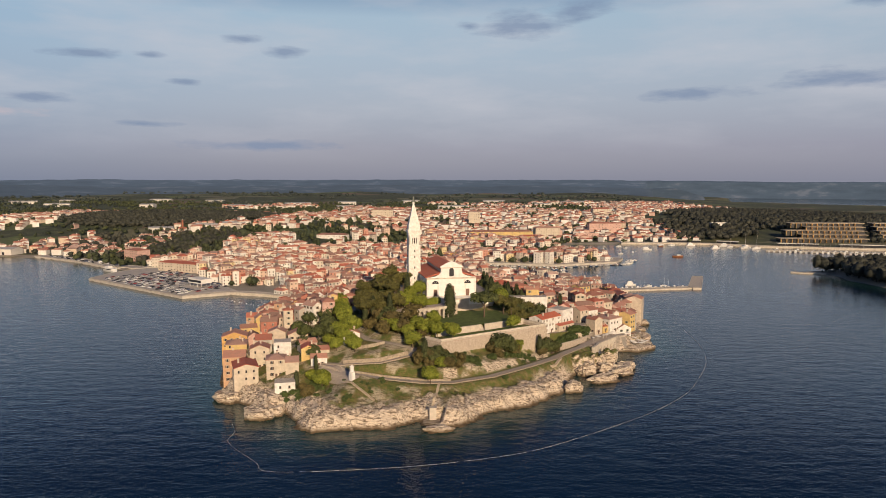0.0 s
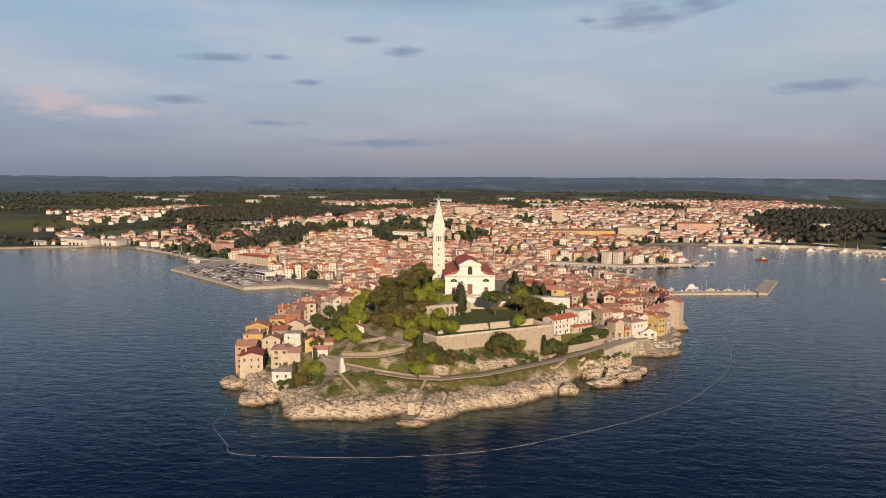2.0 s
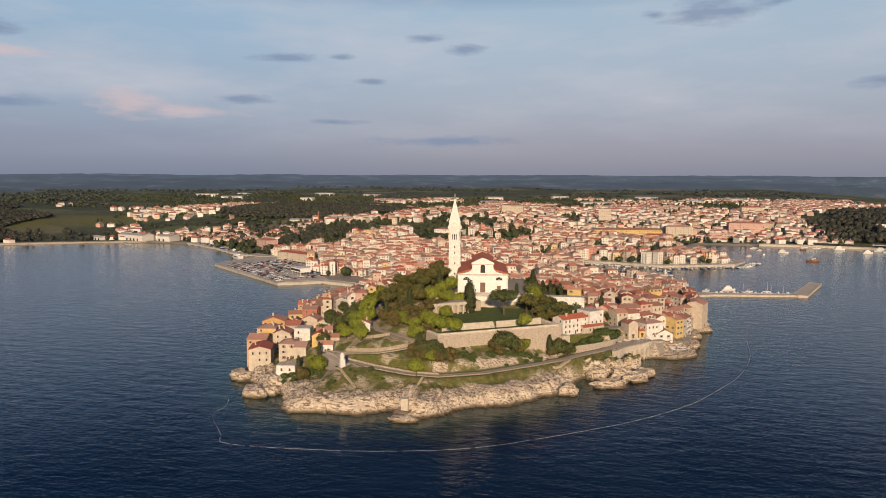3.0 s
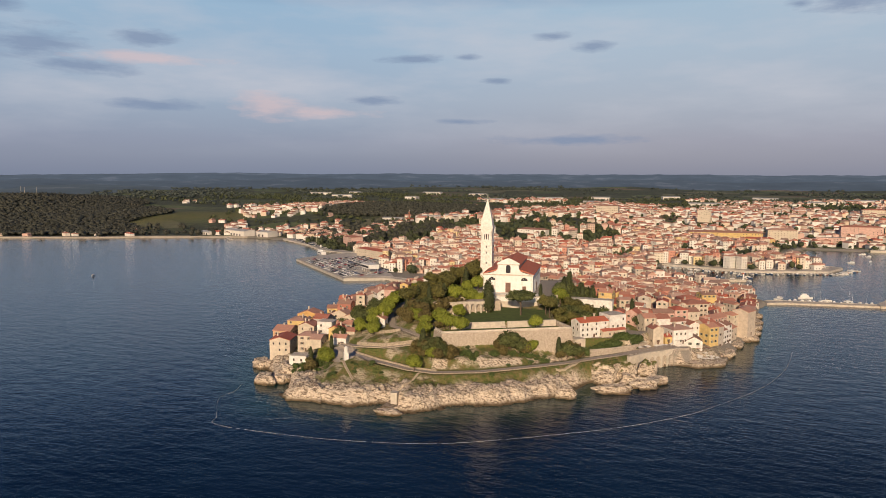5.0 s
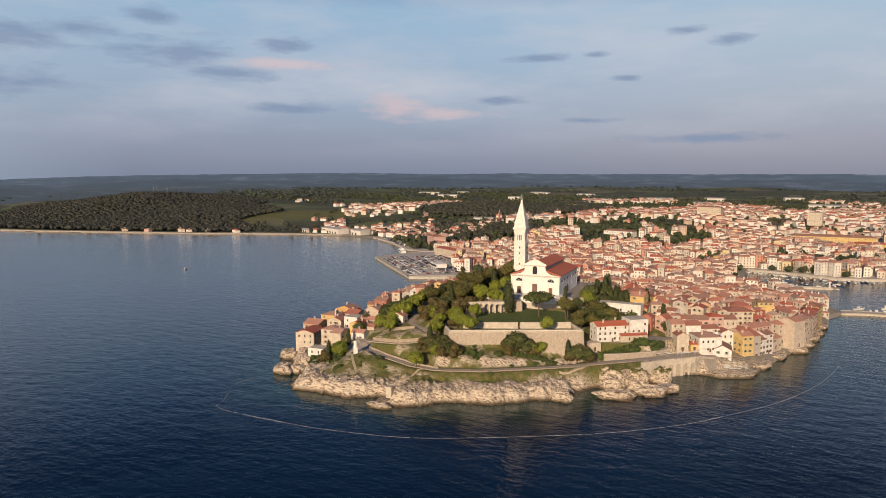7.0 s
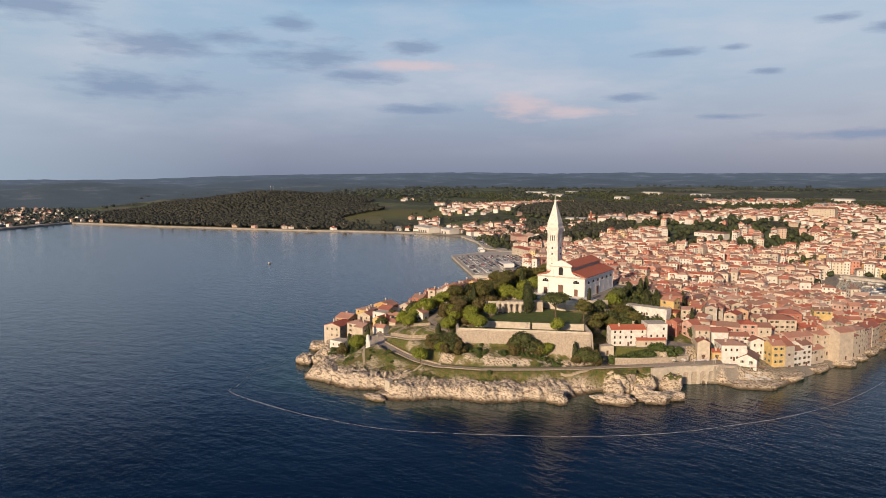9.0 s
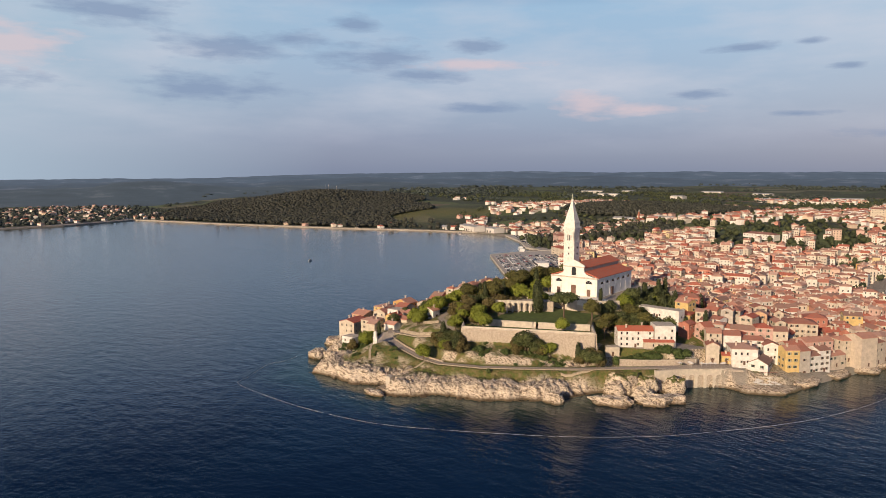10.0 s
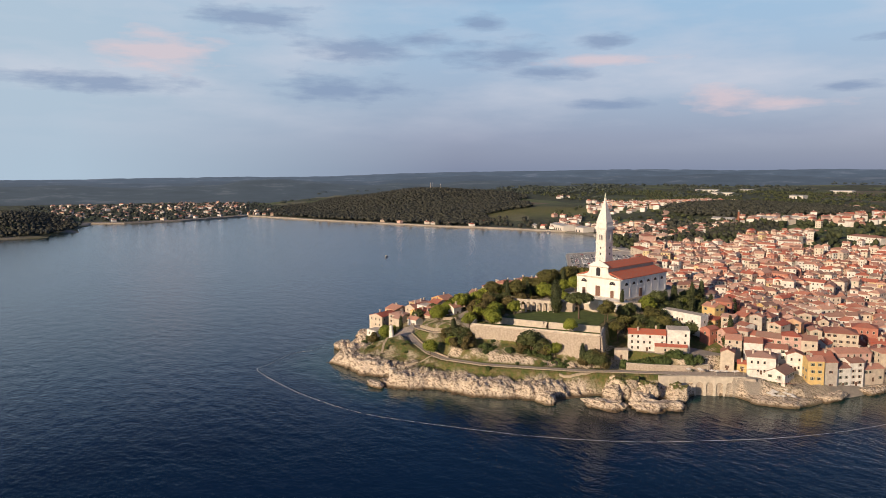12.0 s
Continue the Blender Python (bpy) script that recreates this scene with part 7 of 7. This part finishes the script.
M_LEAF_SUBURB = leaf_material("leaf_garden", (0.030, 0.042, 0.018), (0.085, 0.10, 0.035))


def fill(x0, x1, y0, y1, cell, test, r, h, shore=6, patch=None):
    """Tree places over a rectangle; patch: size, seed and threshold of the clumping."""
    pts = np.array([p for p in field(x0, x1, y0, y1, cell, 0.4) if test(*p)])
    if patch:
        pts = pts[fbm(pts[:, 0] / patch[0], pts[:, 1] / patch[0], patch[1]) > patch[2]]
    pts = pts[coast_dist(pts[:, 0], pts[:, 1]) > shore + shore * np.random.rand(len(pts)) * 0.6]
    z = height(pts[:, 0], pts[:, 1], False)
    return [(x, y, zz, rnd.uniform(*r), rnd.uniform(*h)) for (x, y), zz in zip(pts, z)]


def in_ellipse(e):
    return lambda x, y: ((x - e[0]) / e[2]) ** 2 + ((y - e[1]) / e[3]) ** 2 < 1 - 0.35 * hash01(x, y)


def hash01(x, y):
    v = math.sin(x * 12.9898 + y * 78.233) * 43758.5453
    return v - math.floor(v)


BAY_WOOD = [(-1400, 640), (-1180, 700), (-850, 895), (-885, 980), (-985, 1060), (-1060, 1240), (-1450, 1500), (-1900, 1560), (-2000, 1250), (-1760, 900)]


def bay_wood(x, y):
    u = x + 14 * math.sin(y / 40) + 10 * math.sin(x / 23)
    return bool(inside(np.array([u]), np.array([y + 12 * math.sin(x / 35)]), BAY_WOOD)[0])


spots = fill(-2050, -800, 640, 1620, 11.2, bay_wood, (5.2, 7.8), (6.5, 10), shore=26)
grove("pine_wood", spots, M_LEAF_WOOD, "dense dark pine wood on the hill by the bay", 59, leaves=10, base=ICO1)
for k, e in enumerate(WOODS):
    if k == 2:
        continue
    cell = 8.5 if k in (0, 4) else 10.5
    big = 1.2 if k == 1 else 1.0
    spots = fill(e[0] - e[2], e[0] + e[2], e[1] - e[3], e[1] + e[3], cell, in_ellipse(e), (3.8 * big, 5.8 * big), (6.5 * big, 10.5 * big))
    grove("pine_wood", spots, M_LEAF_WOOD, "dense dark pine wood", 60 + k, leaves=14, base=ICO1)
grove("island_wood", fill(400, 640, 600, 850, 9, lambda x, y: True, (4.5, 7), (14, 20)), M_LEAF_WOOD, "dark pine wood on the low island", 71)
CX, CY = arr([(o[0], o[1]) for o in CENTRE + SUBURB])


def free(x, y):
    return float(np.min((CX - x) ** 2 + (CY - y) ** 2)) > 70


grove("garden_trees", [s for s in fill(-480, 230, 700, 1200, 15, lambda x, y: free(x, y) and not bool(inside(np.array([x]), np.array([y]), QUAY_PARK)[0]) and all(math.hypot(x - bx, y - by) > br for bx, by, br in BIG), (2.5, 5), (5, 11))],
      M_LEAF_SUBURB, "green garden trees between the town houses", 81)
grove("suburb_trees", [s for s in fill(-1500, 1500, 1150, 2350, 21, lambda x, y: hash01(y, x) < 0.85 and x < 430 and not wooded(x, y) and all(math.hypot(x - bx, y - by) > br for bx, by, br in BIG), (2.6, 5.5), (5, 10), patch=(120, 5, 0.45)) if free(s[0], s[1])],
      M_LEAF_SUBURB, "trees between the suburb villas", 82, leaves=24, base=ICO1)
grove("shore_trees", fill(-1350, -450, 700, 1080, 22, lambda x, y: hash01(x, y) < 0.5 and free(x, y), (3, 6), (6, 12)), M_LEAF_WOOD, "scattered pines along the bay", 83)
grove("quay_trees", fill(-560, -330, 860, 1180, 12, lambda x, y: hash01(x, y) < 0.6 and free(x, y) and x < -335 + (y - 900) * 0.25 and all(math.hypot(x - bx, y - by) > br for bx, by, br in BIG), (3, 6), (7, 13), shore=26), M_LEAF_WOOD, "dark trees behind the quay road", 86)
grove("marina_trees", fill(415, 560, 1225, 1440, 11, lambda x, y: hash01(x, y) < 0.72 and math.hypot(x - 530, y - 1372) > 24 and y > 1215 + 0.2 * (x - 415), (4, 7), (9, 15)), M_LEAF_WOOD, "dark pines and lawn trees behind the marina", 88)
grove("hotel_pines", fill(700, 900, 1160, 1230, 14, lambda x, y: hash01(x, y) < 0.5, (4, 6), (8, 12)), M_LEAF_WOOD, "pines in front of the stepped hotel", 89)
grove("village_trees", fill(-2000, -1280, 200, 860, 24, lambda x, y: hash01(x, y) < 0.75, (4, 7), (6, 10), shore=12), M_LEAF_HAZE, "trees round the village across the bay", 85, leaves=24, base=ICO1)

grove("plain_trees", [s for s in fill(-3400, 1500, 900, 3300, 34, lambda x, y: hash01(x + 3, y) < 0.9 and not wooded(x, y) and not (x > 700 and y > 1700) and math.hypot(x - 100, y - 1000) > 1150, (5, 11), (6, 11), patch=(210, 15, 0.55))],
      M_LEAF_HAZE, "scattered copses over the far plain", 84, leaves=18, base=ICO1)


def ridge(radius, tops, seed, haze_glow, bumps=0.12):
    """A far wooded ridge, its haze put in as emission; tops: (azimuth, height angle) in degrees."""
    m, add, link, bsdf = material("far_ridge_haze_glow", 0.95)
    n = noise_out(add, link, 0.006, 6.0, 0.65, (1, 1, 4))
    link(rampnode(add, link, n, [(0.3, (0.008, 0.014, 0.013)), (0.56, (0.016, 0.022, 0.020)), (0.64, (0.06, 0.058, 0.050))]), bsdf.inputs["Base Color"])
    # Bluish emission imitates the haze of distance over the woods.
    link(rampnode(add, link, n, [(0.3, tuple(v * 0.78 for v in haze_glow)), (0.55, haze_glow), (0.68, tuple(v * 1.25 for v in haze_glow))]), bsdf.inputs["Emission Color"])
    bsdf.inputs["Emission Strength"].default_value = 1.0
    az = np.linspace(-112, 62, 420)
    el = np.interp(az, [t[0] for t in tops], [t[1] for t in tops])
    el = el + bumps * (fbm(az / 7.0, az * 0 + seed, seed) - 0.5) + 0.03 * (fbm(az * 2.2, az * 0, seed + 9) - 0.5)
    el = np.where(np.interp(az, [t[0] for t in tops], [t[1] for t in tops]) < -1.4, -2.6, el)
    V, F = [], []
    rows = ((-1000, -0.1), (-650, 0.25), (-380, 0.62), (-160, 0.88), (0, 1.0), (90, 0.9))
    for a, e in zip(az, el):
        s, c = math.sin(radians(a)), math.cos(radians(a))
        ztop = 108.5 + radius * math.tan(radians(e))
        for dr, k in rows:
            q = radius + dr * (1 if a < 14 else 0.08)
            V.append((160 + q * s, 60 + q * c, (ztop * k if ztop > 8 else -20) + 3 * (hash01(a, dr) - 0.5)))
    w = len(rows)
    for i in range(len(az) - 1):
        for j in range(w - 1):
            F.append((i * w + j, i * w + j + 1, (i + 1) * w + j + 1, (i + 1) * w + j))
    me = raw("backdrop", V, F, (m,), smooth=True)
    tagged(part("backdrop", me, None), "far wooded hills on the horizon, haze put in as bluish glow", "hills", kind="structure")


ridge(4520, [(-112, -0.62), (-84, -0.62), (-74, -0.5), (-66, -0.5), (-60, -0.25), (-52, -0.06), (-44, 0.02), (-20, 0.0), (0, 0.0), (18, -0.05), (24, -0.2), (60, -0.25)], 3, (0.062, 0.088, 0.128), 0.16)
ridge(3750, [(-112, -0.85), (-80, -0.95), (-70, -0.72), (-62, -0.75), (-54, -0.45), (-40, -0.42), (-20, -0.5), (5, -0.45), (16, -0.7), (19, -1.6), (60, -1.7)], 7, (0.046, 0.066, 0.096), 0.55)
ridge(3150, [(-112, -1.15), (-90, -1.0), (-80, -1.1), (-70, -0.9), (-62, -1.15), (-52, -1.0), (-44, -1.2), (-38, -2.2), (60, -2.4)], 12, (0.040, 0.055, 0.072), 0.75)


def annexes(spots, share, seed):
    """Lower and higher additions that lean on the houses."""
    rs = random.Random(seed)
    out = []
    for x, y, z, a, w, d, h, rise, hip in spots:
        if rs.random() < share:
            b = a + rs.choice((0, 1, 2, 3)) * math.pi / 2
            r = 0.5 * (w + d) / 2 + rs.uniform(0.4, 1.4)
            out.append((x + r * math.cos(b), y + r * math.sin(b), z, a + rs.uniform(-0.1, 0.1), rs.uniform(3, 5.5), rs.uniform(3, 5), max(3.0, h + rs.uniform(-4.5, 1.0)), rs.uniform(0.5, 1.3), rs.random() < 0.3))
    return out


OLD += annexes(OLD, 0.6, 5)
CENTRE += annexes(CENTRE, 0.45, 6)
bulk_houses("old_town_houses", OLD, "packed plastered houses with red tile roofs on the hill")
bulk_houses("town_houses", CENTRE, "mainland town houses with cream walls and red roofs")
bulk_houses("suburb_houses", SUBURB, "scattered villas with pale walls and red tile roofs", windows=False, plaster=M_PALE)
bulk_houses("bay_houses", VILLAGE, "low houses of the village across the bay", windows=False, plaster=M_PALE)
